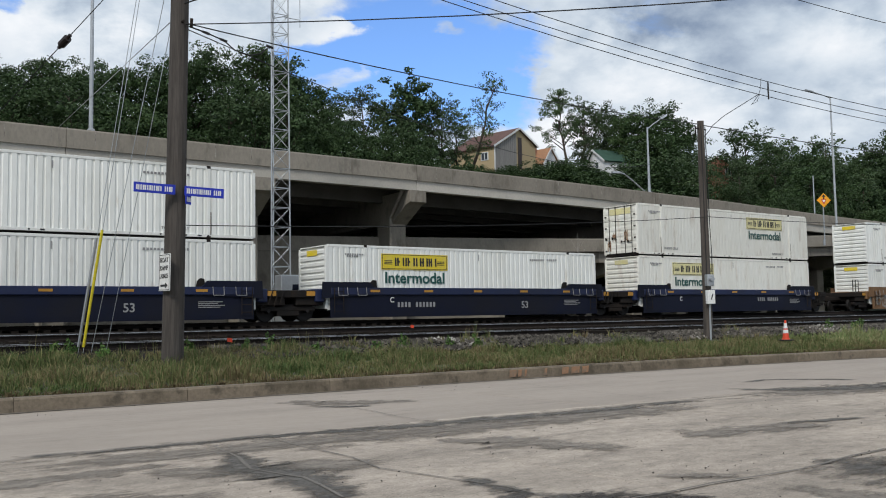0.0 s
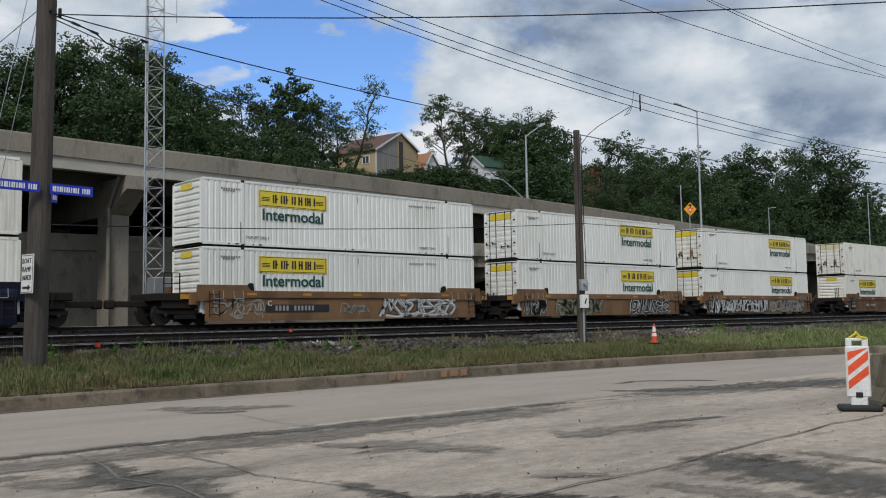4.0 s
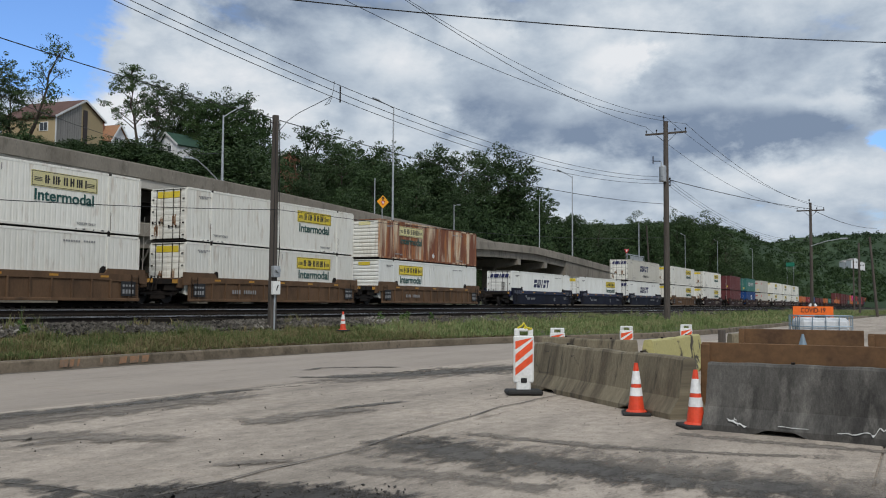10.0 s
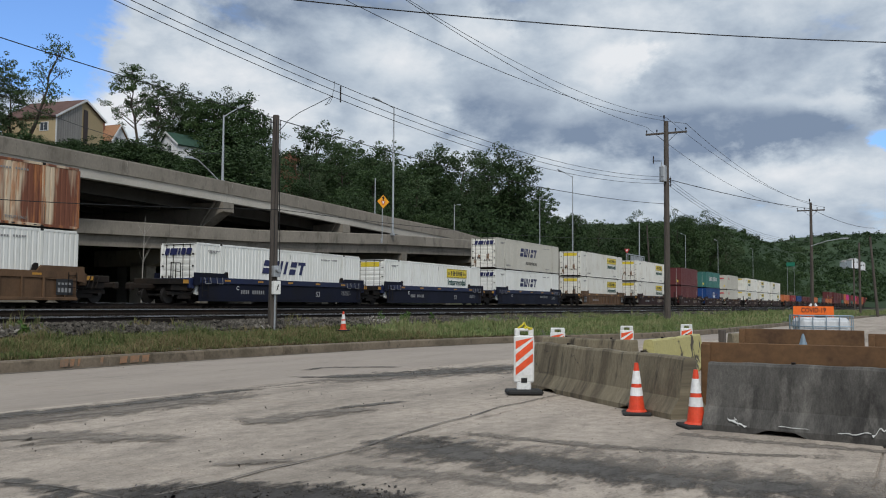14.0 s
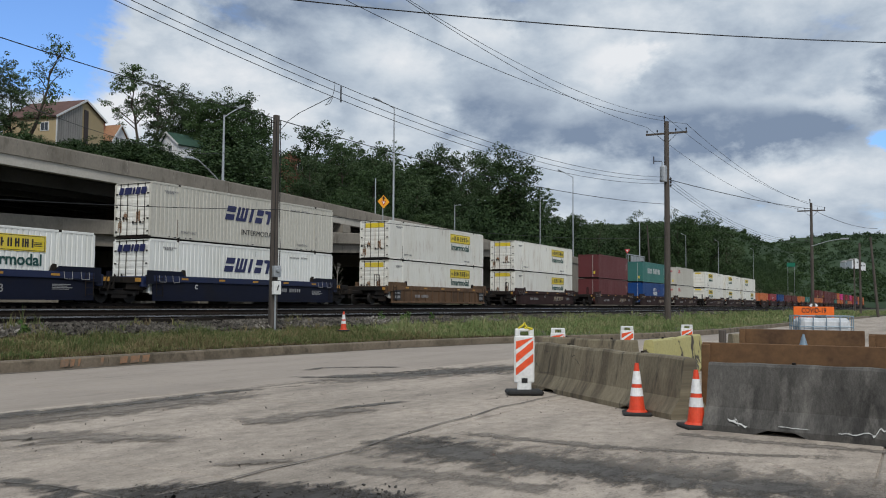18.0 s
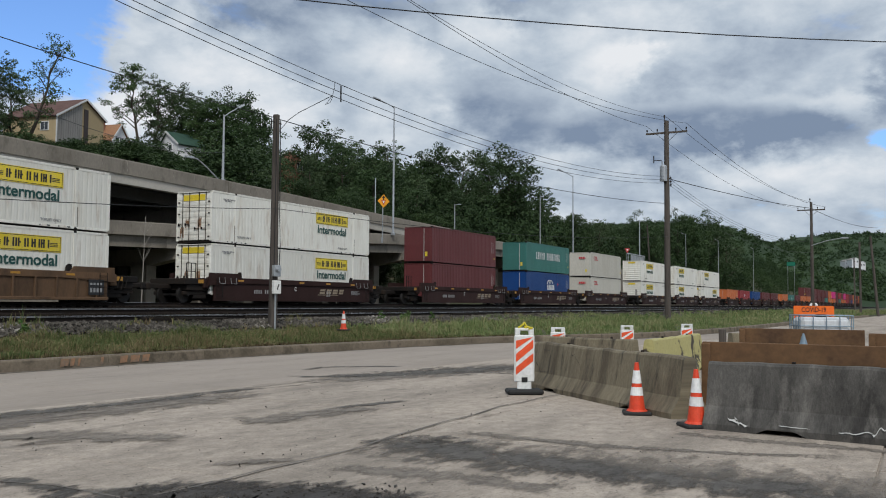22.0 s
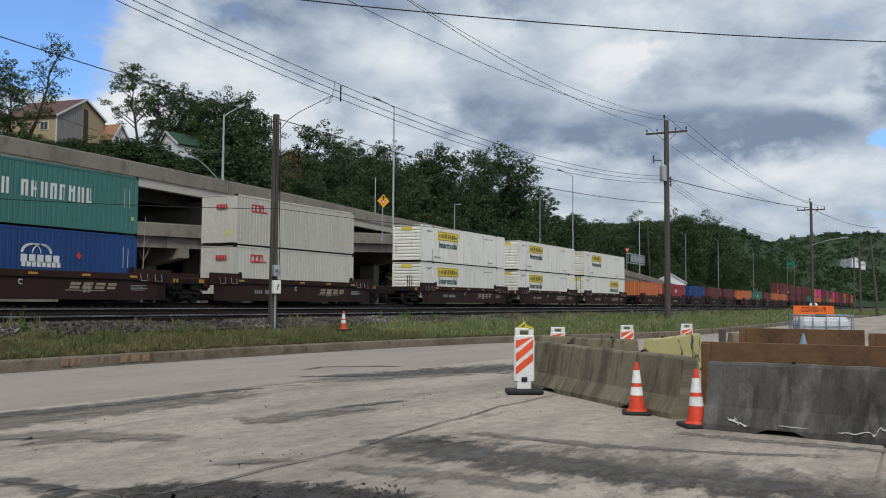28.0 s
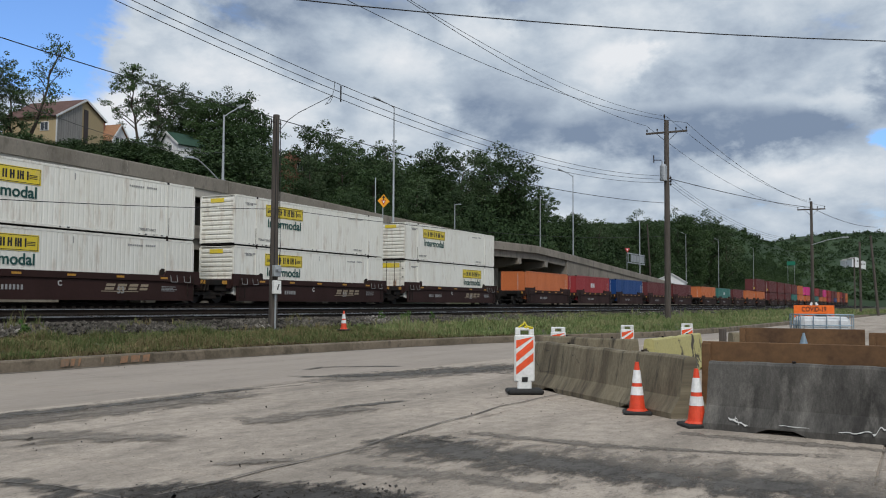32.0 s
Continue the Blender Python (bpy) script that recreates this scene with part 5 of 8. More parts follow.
def yield_sign():
    s = thing("warning_sign", pose(70.9, 43.9, 0), "amber diamond yield-ahead warning sign on a thin post", "road sign")
    part("post", mesh_bm(lambda bm: (tube(bm, (0, 0, 7.0), (0, 0, 10.4), 0.05), tube(bm, (0, 0.06, 7.0), (0, 0.06, 7.5), 0.09))), M_GALV, s)
    f = part("face", mesh_bm(lambda bm: box(bm, -0.44, 0.44, -0.012, 0.012, -0.44, 0.44, 0.0, pose(0, 0, 0, 0, 45, 0))), M_SIGN, s, at=pose(0, -0.08, 10.85, 0, 0, 30 - 60))
    part("arrow", mesh_bm(lambda bm: (blocks(bm, [(-0.06, 0.12)], 0.2), [bm.faces.new([bm.verts.new(v) for v in ((-0.19, 0, 0.2), (0.19, 0, 0.2), (0, 0, 0.42))])])), M_INK, f, at=pose(0, -0.018, 0.1))
    part("triangle", mesh_bm(lambda bm: bm.faces.new([bm.verts.new(v) for v in ((-0.25, 0, 0.08), (0.25, 0, 0.08), (0, 0, -0.36))])), M_INKRED, f, at=pose(0, -0.018, 0))
    part("triangle_field", mesh_bm(lambda bm: bm.faces.new([bm.verts.new(v) for v in ((-0.14, 0, 0.02), (0.14, 0, 0.02), (0, 0, -0.22))])), M_INKWHITE, f, at=pose(0, -0.024, 0))


yield_sign()
mast = thing("bare_mast", pose(75.0, 47.3, 10.0), "thin bare grey steel mast on the overpass", "pole")
part("pole", mesh_bm(lambda bm: tube(bm, (0, 0, 0), (0, 0, 3.75), 0.06, 0.05)), M_GALV, mast)


def radio_tower():
    t = thing("lattice_mast", pose(20.05, 43.0, 1.15), "galvanised steel lattice radio mast standing beside the tracks", "radio mast")
    r, h = 0.62, 21.0
    c = [(r * math.cos(a), r * math.sin(a)) for a in (radians(-150), radians(-30), radians(90))]
    for x, y in c:
        part("leg", mesh_bm(lambda bm: tube(bm, (x, y, 0), (x * 0.85, y * 0.85, h), 0.04, 0.035, 6)), M_GALV, t)
    step = 1.02
    for i in range(int(h / step)):
        z = i * step
        f0, f1 = 1 - 0.15 * z / h, 1 - 0.15 * (z + step) / h
        for j in range(3):
            a, b = c[j], c[(j + 1) % 3]
            part("crossbar", mesh_bm(lambda bm: tube(bm, (a[0] * f0, a[1] * f0, z), (b[0] * f0, b[1] * f0, z), 0.022, seg=5)), M_GALV, t)
            part("brace", mesh_bm(lambda bm: tube(bm, (a[0] * f0, a[1] * f0, z), (b[0] * f1, b[1] * f1, z + step), 0.012, seg=4)), M_GALV, t)
            part("brace", mesh_bm(lambda bm: tube(bm, (b[0] * f0, b[1] * f0, z), (a[0] * f1, a[1] * f1, z + step), 0.012, seg=4)), M_GALV, t)
    part("equipment_cabinet", mesh_bm(lambda bm: box(bm, -0.5, 0.5, -0.4, 0.4, 0.2, 2.6, 0.03)), M_GALV, t, "grey steel cabinet", at=pose(0.1, -0.8, 0))
    part("antenna", mesh_bm(lambda bm: (tube(bm, (0.4, 0, 16.3), (1.3, 0, 16.3), 0.02), tube(bm, (1.3, 0, 15.9), (1.3, 0, 18), 0.02))), M_GALV, t)


radio_tower()


# ---- poles and wires ----
def timber_pole(x, y, z, height, r, label, material=M_WOOD, lean=(0, 0)):
    p = thing("utility_pole", pose(x, y, z, lean[0], lean[1], 0), label, "utility pole", group="utility poles")
    def shaft(bm):
        rings = []
        n = 14
        for i in range(13):
            f = i / 12
            rr = r * (1 - 0.28 * f)
            rings.append([bm.verts.new((math.cos(a) * rr * (1 + 0.03 * noise.noise((a * 2, i, x))), math.sin(a) * rr * (1 + 0.03 * noise.noise((a * 2, i, y))), f * height - (0.3 if i == 0 else 0))) for a in [math.tau * j / n for j in range(n)]])
        for r0, r1 in zip(rings, rings[1:]):
            for j in range(n):
                bm.faces.new((r0[j], r0[(j + 1) % n], r1[(j + 1) % n], r1[j]))
        bm.faces.new(rings[-1])
    part("shaft", mesh_bm(shaft), material, p)
    return p


M_SIGNWHITE = mat("white_sign_face", (0.72, 0.72, 0.7), 0.5, bump=0, amount=0.2)
M_SIGNBLUE = mat("blue_sign_face", (0.01, 0.03, 0.42), 0.45, bump=0, amount=0.15)
M_BASE_DARK = mat("brown_glaze", (0.03, 0.022, 0.02), 0.4, bump=0)
M_PLASTIC_YELLOW = mat("yellow_guy_guard", (0.6, 0.5, 0.03), 0.5, bump=0.03)


def near_pole():
    p = timber_pole(7.1, 21.0, 0.42, 14.3, 0.255, "dark weathered timber utility pole with street signs", M_WOOD_DARK, lean=(0, 0.9))
    ca = part("crossarm", mesh_bm(lambda bm: box(bm, -0.06, 0.06, -1.6, 1.6, -0.07, 0.07, 0.01)), M_WOOD_DARK, p, at=pose(0.0, 0, 14.1))
    for y in (-1.5, 0.0, 1.5):
        part("insulator", mesh_bm(lambda bm: tube(bm, (0, 0, 0.05), (0, 0, 0.3), 0.06, 0.04)), M_STEEL, ca, at=pose(0, y, 0))
    s = part("direction_sign", mesh_bm(lambda bm: box(bm, -0.24, 0.24, -0.01, 0.01, 0, 0.86, 0.004)), M_SIGNWHITE, p, "white sign with black words and an arrow", at=pose(-0.29, -0.2, 1.78, 0, 0, -78))
    for i, w in enumerate(("BOAT", "RAMP", "LAUNCH")):
        part("lettering", word(w, 0.11, M_INK, width=0.34, bold=0.0), None, s, at=pose(-0.18, -0.014, 0.66 - i * 0.185))
    part("arrow", mesh_bm(lambda bm: (box(bm, -0.15, 0.05, -0.002, 0.002, 0.1, 0.15), bm.faces.new([bm.verts.new(v) for v in ((0.05, -0.002, 0.05), (0.16, -0.002, 0.125), (0.05, -0.002, 0.2))]))), M_INK, s, at=pose(0, -0.014, 0))
    part("sign_border", mesh_bm(lambda bm: [box(bm, x, x + 0.012, -0.002, 0.002, 0.02, 0.84) for x in (-0.225, 0.213)] + [box(bm, -0.225, 0.225, -0.002, 0.002, z, z + 0.012) for z in (0.02, 0.828)]), M_INK, s, at=pose(0, -0.013, 0))
    for x0, x1 in ((-1.08, -0.12), (0.1, 1.06)):
        b = part("street_sign", mesh_bm(lambda bm: box(bm, x0, x1, -0.008, 0.008, 0, 0.23, 0.004)), M_SIGNBLUE, p, "blue street sign with white marks", at=pose(0, -0.31, 4.02, 0, 0, 0))
        n = 17
        part("sign_mark", mesh_bm(lambda bm: blocks(bm, [(x0 + 0.05 + i * (x1 - x0 - 0.1) / n, (x1 - x0 - 0.1) / n * (0.55 if i % 3 else 0.8)) for i in range(n) if i != n - 5], 0.12)), M_INKWHITE, b, at=pose(0, -0.013, 0.055))["kind"] = "stuff"
    b = part("small_plate", mesh_bm(lambda bm: box(bm, -0.12, 0.12, -0.008, 0.008, 0, 0.22, 0.004)), M_SIGNBLUE, p, "small blue plate with white marks", at=pose(0.2, -0.29, 3.82, 0, 0, 40))
    part("sign_mark", mesh_bm(lambda bm: blocks(bm, [(-0.08, 0.05), (-0.01, 0.06), (0.07, 0.03)], 0.11)), M_INKWHITE, b, at=pose(0, -0.013, 0.06))
    for z in (8.2, 8.9):
        part("hardware", mesh_bm(lambda bm: (tube(bm, (0, -0.3, 0), (0, 0.3, 0), 0.03), tube(bm, (0.22, -0.22, -0.1), (0.22, -0.22, 0.12), 0.04))), M_STEEL, p, at=pose(0, 0, z))
    return p


near_pole()


def pole_b():
    p = timber_pole(27.15, 21.6, 0.4, 8.2, 0.17, "weathered timber utility pole with electric meter boxes", M_WOOD)
    b = part("meter_box", mesh_bm(lambda bm: box(bm, -0.14, 0.14, -0.1, 0.1, 0, 0.42, 0.015)), M_GALV, p, "grey meter box", at=pose(-0.16, -0.26, 2.05, 0, 0, -20))
    part("meter_glass", mesh_bm(lambda bm: tube(bm, (0, 0, 0), (0, -0.13, 0), 0.09, 0.08, 14)), M_GALV, b, at=pose(0, -0.1, 0.25))
    b2 = part("switch_box", mesh_bm(lambda bm: box(bm, -0.15, 0.15, -0.09, 0.09, 0, 0.5, 0.015)), M_SIGNWHITE, p, "pale switch box", at=pose(-0.14, -0.26, 1.4, 0, 0, -20))
    part("mark", mesh_bm(lambda bm: bm.faces.new([bm.verts.new(v) for v in ((-0.05, 0, 0.1), (0, 0, 0.1), (0.07, 0, 0.32), (0.02, 0, 0.32))])), M_INK, b2, at=pose(0, -0.096, 0.05))
    part("conduit", mesh_bm(lambda bm: tube(bm, (-0.12, -0.2, -0.1), (-0.12, -0.2, 1.4), 0.035)), M_GALV, p)
    part("riser_cable", mesh_bm(lambda bm: (wire(bm, [(0.13, -0.15, 2.2), (0.19, -0.14, 3.2), (0.14, -0.13, 4.4), (0.1, -0.12, 8.0)], 0.018), tube(bm, (-0.12, -0.12, 2.4), (-0.1, -0.1, 8.0), 0.015))), M_WIRE, p, "black riser cable")
    part("bracket", mesh_bm(lambda bm: (tube(bm, (-0.3, 0, 7.9), (0.3, 0, 7.9), 0.025), tube(bm, (-0.3, 0, 7.6), (-0.3, 0, 8.0), 0.02))), M_STEEL, p)


pole_b()


def cross_pole(x, y, z, height, r, arm, arms=1, label="timber utility pole with a crossarm and insulators", box_on=False):
    p = timber_pole(x, y, z, height, r, label, M_WOOD)
    for i in range(arms):
        a = part("crossarm", mesh_bm(lambda bm: box(bm, -0.06, 0.06, -arm, arm, -0.07, 0.07, 0.01)), M_WOOD, p, at=pose(0, 0, height - 0.9 - i * 0.8, 0, 0, CROSS))
        for s in (-0.95, -0.45, 0.45, 0.95):
            part("insulator", shared("insulator", lambda bm: (tube(bm, (0, 0, 0), (0, 0, 0.14), 0.025), tube(bm, (0, 0, 0.12), (0, 0, 0.26), 0.06, 0.045)), M_STEEL), None, a, at=pose(0, s * arm, 0.07))
        part("brace", mesh_bm(lambda bm: [tube(bm, (0.07, s * arm * 0.5, -0.05), (0.07, 0, -0.75), 0.018, seg=5) for s in (-1, 1)]), M_STEEL, a)
    part("pole_pin", mesh_bm(lambda bm: (tube(bm, (0, 0, -0.25), (0, 0, 0.25), 0.03, seg=6), tube(bm, (0, 0, 0.2), (0, 0, 0.42), 0.07, 0.05))), M_STEEL, p, "dark insulator on the pole top", at=pose(-0.2, 0.1, height))
    if box_on:
        part("spool_rack", mesh_bm(lambda bm: [tube(bm, (0, 0, z), (0, 0, z + 0.1), 0.07) for z in (0, 0.25, 0.5)] + [tube(bm, (0, 0, -0.1), (0, 0, 0.7), 0.02, seg=5)]), M_STEEL, p, "rack of dark spool insulators", at=pose(-0.05, -0.3, height - 4.9))
        part("transformer", mesh_bm(lambda bm: (tube(bm, (0, 0, 0), (0, 0, 1.1), 0.27, 0.27, 14), tube(bm, (0, 0, 1.1), (0, 0, 1.22), 0.27, 0.18, 14), tube(bm, (0, 0.1, 1.2), (0, 0.1, 1.5), 0.04))), M_GALV, p, "grey transformer can", at=pose(-0.36, 0.16, height - 4.6))
        part("cutout", mesh_bm(lambda bm: (tube(bm, (-0.6, 0, 0), (0, 0, 0), 0.03), tube(bm, (-0.6, 0, -0.2), (-0.6, 0, 0.35), 0.04))), M_STEEL, p, at=pose(-0.1, 0.35, height - 3.0, 0, 0, -60))
    return p


CROSS = 0
cross_pole(67.4, 16.8, 0.3, 15.0, 0.24, 1.55, box_on=True)


def cables():
    """Overhead lines between the poles, over the road and across the railway."""
    a, b, c = Vector((7.15, 21.0, 0)), Vector((27.15, 21.6, 0)), Vector((67.4, 16.8, 0))

    def pin(q, z):
        return Vector((q[0], q[1], z))

    d = (111.4, 11.2)
    lines = [
        (sag(pin(a, 8.69), pin(b, 8.48), 0.23), 0.016),
        (sag(pin(b, 8.46), pin(c, 9.06), 0.61), 0.018),
        (sag(pin(a, 8.6), (53.4, 47.4, 13.0), 1.38), 0.014),
        (sag(a + Vector((0.2, -0.2, 3.75)), b + Vector((0, -0.2, 5.0)), 0.15), 0.012),
        (sag(b + Vector((0, -0.2, 5.0)), c + Vector((0, -0.3, 6.6)), 0.5), 0.012),
        (sag(pin(a, 8.6), (44.8, -19.4, 11.77), 1.78, 24), 0.015),
        (sag(pin(a, 9.05), (30.0, -12.0, 17.0), 0.6), 0.018),
        (sag(pin(a, 11.52), pin(c, 10.61), 2.14, 24), 0.013),
        (sag(pin(a, 11.69), pin(c, 10.86), 2.07, 24), 0.013),
        (sag(pin(a, 12.02), pin(c, 11.11), 2.08, 24), 0.013),
        (sag((7.1, 19.5, 16.9), (67.4, 18.3, 15.0), 1.89, 24), 0.014),
        (sag((7.1, 22.5, 15.8), (67.4, 15.3, 15.0), 2.25, 24), 0.014),
        (sag(pin(a, 18.1), pin(c, 15.6), 2.6, 24), 0.012),
        (sag(pin(c, 10.95), pin(d, 12.7), 0.25), 0.03),
        (sag((67.4, 15.3, 15.0), (111.4, 9.7, 12.8), 1.2), 0.016),
        (sag(pin(c, 15.6), pin(d, 13.4), 1.0), 0.014),
        (sag((67.4, 18.3, 15.0), (111.4, 12.7, 12.8), 1.2), 0.014),
        (sag(pin(d, 12.7), (166.0, 6.5, 14.5), 0.6), 0.03),
        *[(sag(pin(c, 10.6 + 0.25 * i), pin(d, 9.0 + 0.15 * i), 1.6), 0.012) for i in range(3)],
        (sag(pin(c, 9.06), pin(d, 7.6), 1.0), 0.012),
    ]
    for pts, r in lines:
        tagged(part("overhead_cable", mesh_bm(lambda bm: wire(bm, pts, r)), M_WIRE), "black overhead cable strung between utility poles", "cable", group="overhead cables")
    sp = Vector((28.4, 19.52, 9.2))
    spacer = part("cable_spacer", mesh_bm(lambda bm: box(bm, -0.03, 0.03, -0.02, 0.02, -0.05, 0.58, 0.01)), M_WIRE, at=pose(*sp))
    tagged(spacer, "dark insulating spacer clamped on overhead cables", "cable spacer")
    tap = sp + Vector((-0.55, 0, 0.08))
    drop = [b + Vector((0.12, -0.1, 8.05)), b + Vector((0.3, -0.15, 8.25)), b + Vector((0.45, -0.2, 8.45)), Vector((27.75, 21.0, 8.75)), Vector((27.9, 20.4, 9.02)), tap]
    loop = [tap + Vector((0.15, 0, 0.6)), tap + Vector((0.1, 0, 0.25)), tap, tap + Vector((-0.3, 0, -0.3)), tap + Vector((-0.4, 0.05, -0.42)), tap + Vector((-0.15, 0, -0.3)), tap + Vector((0.05, 0, 0.0))]
    tagged(part("service_drop", mesh_bm(lambda bm: (wire(bm, drop, 0.014), wire(bm, loop, 0.01))), M_WIRE), "thin slack cable drop to a utility pole", "cable", group="overhead cables")
    # drip loop and clamps beside the near pole
    coil = [a + Vector(v) for v in ((0.25, 0, 8.62), (0.75, 0.02, 8.53), (1.2, 0.03, 8.42), (1.5, 0.04, 8.22), (1.9, 0.05, 8.15), (2.2, 0.06, 8.25), (2.45, 0.07, 8.47))]
    tagged(part("cable_loop", mesh_bm(lambda bm: (wire(bm, coil, 0.018), [tube(bm, coil[i] + Vector((-0.09, 0, 0.02)), coil[i] + Vector((0.09, 0, -0.02)), 0.035, seg=6) for i in (1, 2, 6)])), M_WIRE), "slack black cable loop with clamps beside a pole", "cable", group="overhead cables")


cables()


def guy(anchor, top, guard_mat, guard_len, label):
    g = thing("guy_wire", Matrix.Translation(anchor), label, "guy wire", group="guy wires")
    v = Vector(top) - Vector(anchor)
    part("strand", mesh_bm(lambda bm: tube(bm, (0, 0, -0.1), v, 0.009, seg=5)), M_GALV, g)
    if guard_len:
        part("guard", mesh_bm(lambda bm: tube(bm, v.normalized() * 0.15, v.normalized() * guard_len, 0.035, seg=8)), guard_mat, g, "plastic guard tube")


guy((5.75, 23.7, 0.76), (7.0, 21.1, 13.95), M_PLASTIC_YELLOW, 3.1, "guy wire with a yellow guard anchored in the verge")
guy((5.63, 23.7, 0.76), (7.0, 21.1, 14.3), M_GALV, 2.9, "guy wire with a grey guard anchored in the verge")
guy((5.94, 23.7, 0.76), (7.05, 21.1, 10.05), M_GALV, 0, "bare steel guy wire anchored in the verge")
guy((6.3, 23.7, 0.76), (7.05, 21.1, 8.5), M_GALV, 0, "bare steel guy wire anchored in the verge")
gw = thing("span_guy", pose(7.0, 21.0, 8.62), "thin steel span guy strung to the overpass", "guy wire", group="guy wires")
part("strand", mesh_bm(lambda bm: tube(bm, (0, 0, 0), (3.19, 26.2, 2.6), 0.012, seg=5)), M_GALV, gw)
gw2 = thing("span_guy", pose(7.1, 21.0, 11.1), "steel span guy with a dark insulator", "guy wire", group="guy wires")
part("strand", mesh_bm(lambda bm: tube(bm, (0, 0, 0), (-3.25, 8.75, -4.37), 0.012, seg=5)), M_WIRE, gw2)
part("insulator", mesh_bm(lambda bm: (tube(bm, (-1.5, 4.04, -2.02), (-1.6, 4.31, -2.15), 0.11, 0.11, 10), tube(bm, (-1.46, 3.93, -1.96), (-1.64, 4.42, -2.21), 0.05, 0.05, 8))), M_BASE_DARK, gw2, "dark brown guy insulator")

# ---- work zone on the road ----
M_CONE = mat("orange_cone_rubber", (0.68, 0.062, 0.024), 0.5, col2=(0.5, 0.08, 0.03), amount=0.4, big=4, bump=0.05)
M_BASE = mat("black_rubber", (0.02, 0.02, 0.02), 0.7, bump=0.1)
M_REFLECT = mat("reflective_white", (0.75, 0.75, 0.75), 0.35, col2=(0.5, 0.5, 0.48), amount=0.4, big=6, bump=0)
M_PANELWHITE = mat("white_plastic", (0.7, 0.71, 0.7), 0.45, col2=(0.45, 0.44, 0.4), amount=0.4, big=4, bump=0.03)
M_STRIPE = mat("orange_reflective", (0.76, 0.095, 0.03), 0.4, bump=0, amount=0.15)
M_BARRIER = mat("stained_barrier_concrete", (0.205, 0.174, 0.118), 0.9, col2=(0.105, 0.086, 0.06), amount=0.95, big=1.1, lo=0.42, hi=0.64, stretch=(2.4, 0.0, 0.5), fine=26, var=0.22, bump=0.5,
                col3=(0.04, 0.034, 0.027), amount3=0.92, size3=2.0, lo3=0.54, hi3=0.66)
M_BARRIER_DARK = mat("dark_barrier_concrete", (0.096, 0.091, 0.083), 0.9, col2=(0.034, 0.032, 0.03), amount=0.95, big=1.2, lo=0.4, hi=0.64, stretch=(2.2, 0.0, 0.9), fine=26, var=0.2, bump=0.4,
                     col3=(0.17, 0.16, 0.145), amount3=0.75, size3=2.0, lo3=0.53, hi3=0.7)
M_PLATE = mat("rusty_steel_plate", (0.135, 0.073, 0.034), 0.85, 0.0, col2=(0.06, 0.034, 0.021), amount=0.9, big=1.3, fine=10, var=0.2, bump=0.15)
M_CHIPPED = mat("chipped_yellow_paint", (0.42, 0.38, 0.16), 0.7, col2=(0.06, 0.05, 0.04), amount=1.0, big=1.6, lo=0.56, hi=0.6, fine=14, bump=0.2)


def cone(x, y, z, h, rot=0, label="orange traffic cone with two white reflective collars on a black base"):
    c = thing("traffic_cone", pose(x, y, z, 0, 0, rot), label, "traffic cone", group="traffic cones")
    b = 0.19 * h / 0.71
    def r(f):
        return (0.115 * (1 - f) + 0.026 * f) * h / 0.71
    part("base", mesh_bm(lambda bm: box(bm, -b, b, -b, b, 0, 0.05, 0.015)), M_BASE, c, "black rubber base")
    part("body", mesh_bm(lambda bm: (tube(bm, (0, 0, 0.05), (0, 0, h), r(0), r(1), 20), tube(bm, (0, 0, 0.05), (0, 0, 0.075), r(0) + 0.03, r(0) + 0.01, 20))), M_CONE, c)
    for f0, f1 in ((0.37, 0.53), (0.60, 0.845)) if h > 0.6 else ((0.45, 0.75),):
        g0, g1 = (f0 * h - 0.05) / (h - 0.05), (f1 * h - 0.05) / (h - 0.05)
        part("collar", mesh_bm(lambda bm: tube(bm, (0, 0, f0 * h), (0, 0, f1 * h), r(g0) + 0.004, r(g1) + 0.004, 20)), M_REFLECT, c, "white reflective collar")
    return c


cone(12.3, 3.5, 0, 0.71, 20)
cone(11.4, 2.5, 0, 0.71, 35)
cone(27.0, 18.3, 0.5, 0.7, 10, "small orange traffic cone standing in the ballast")


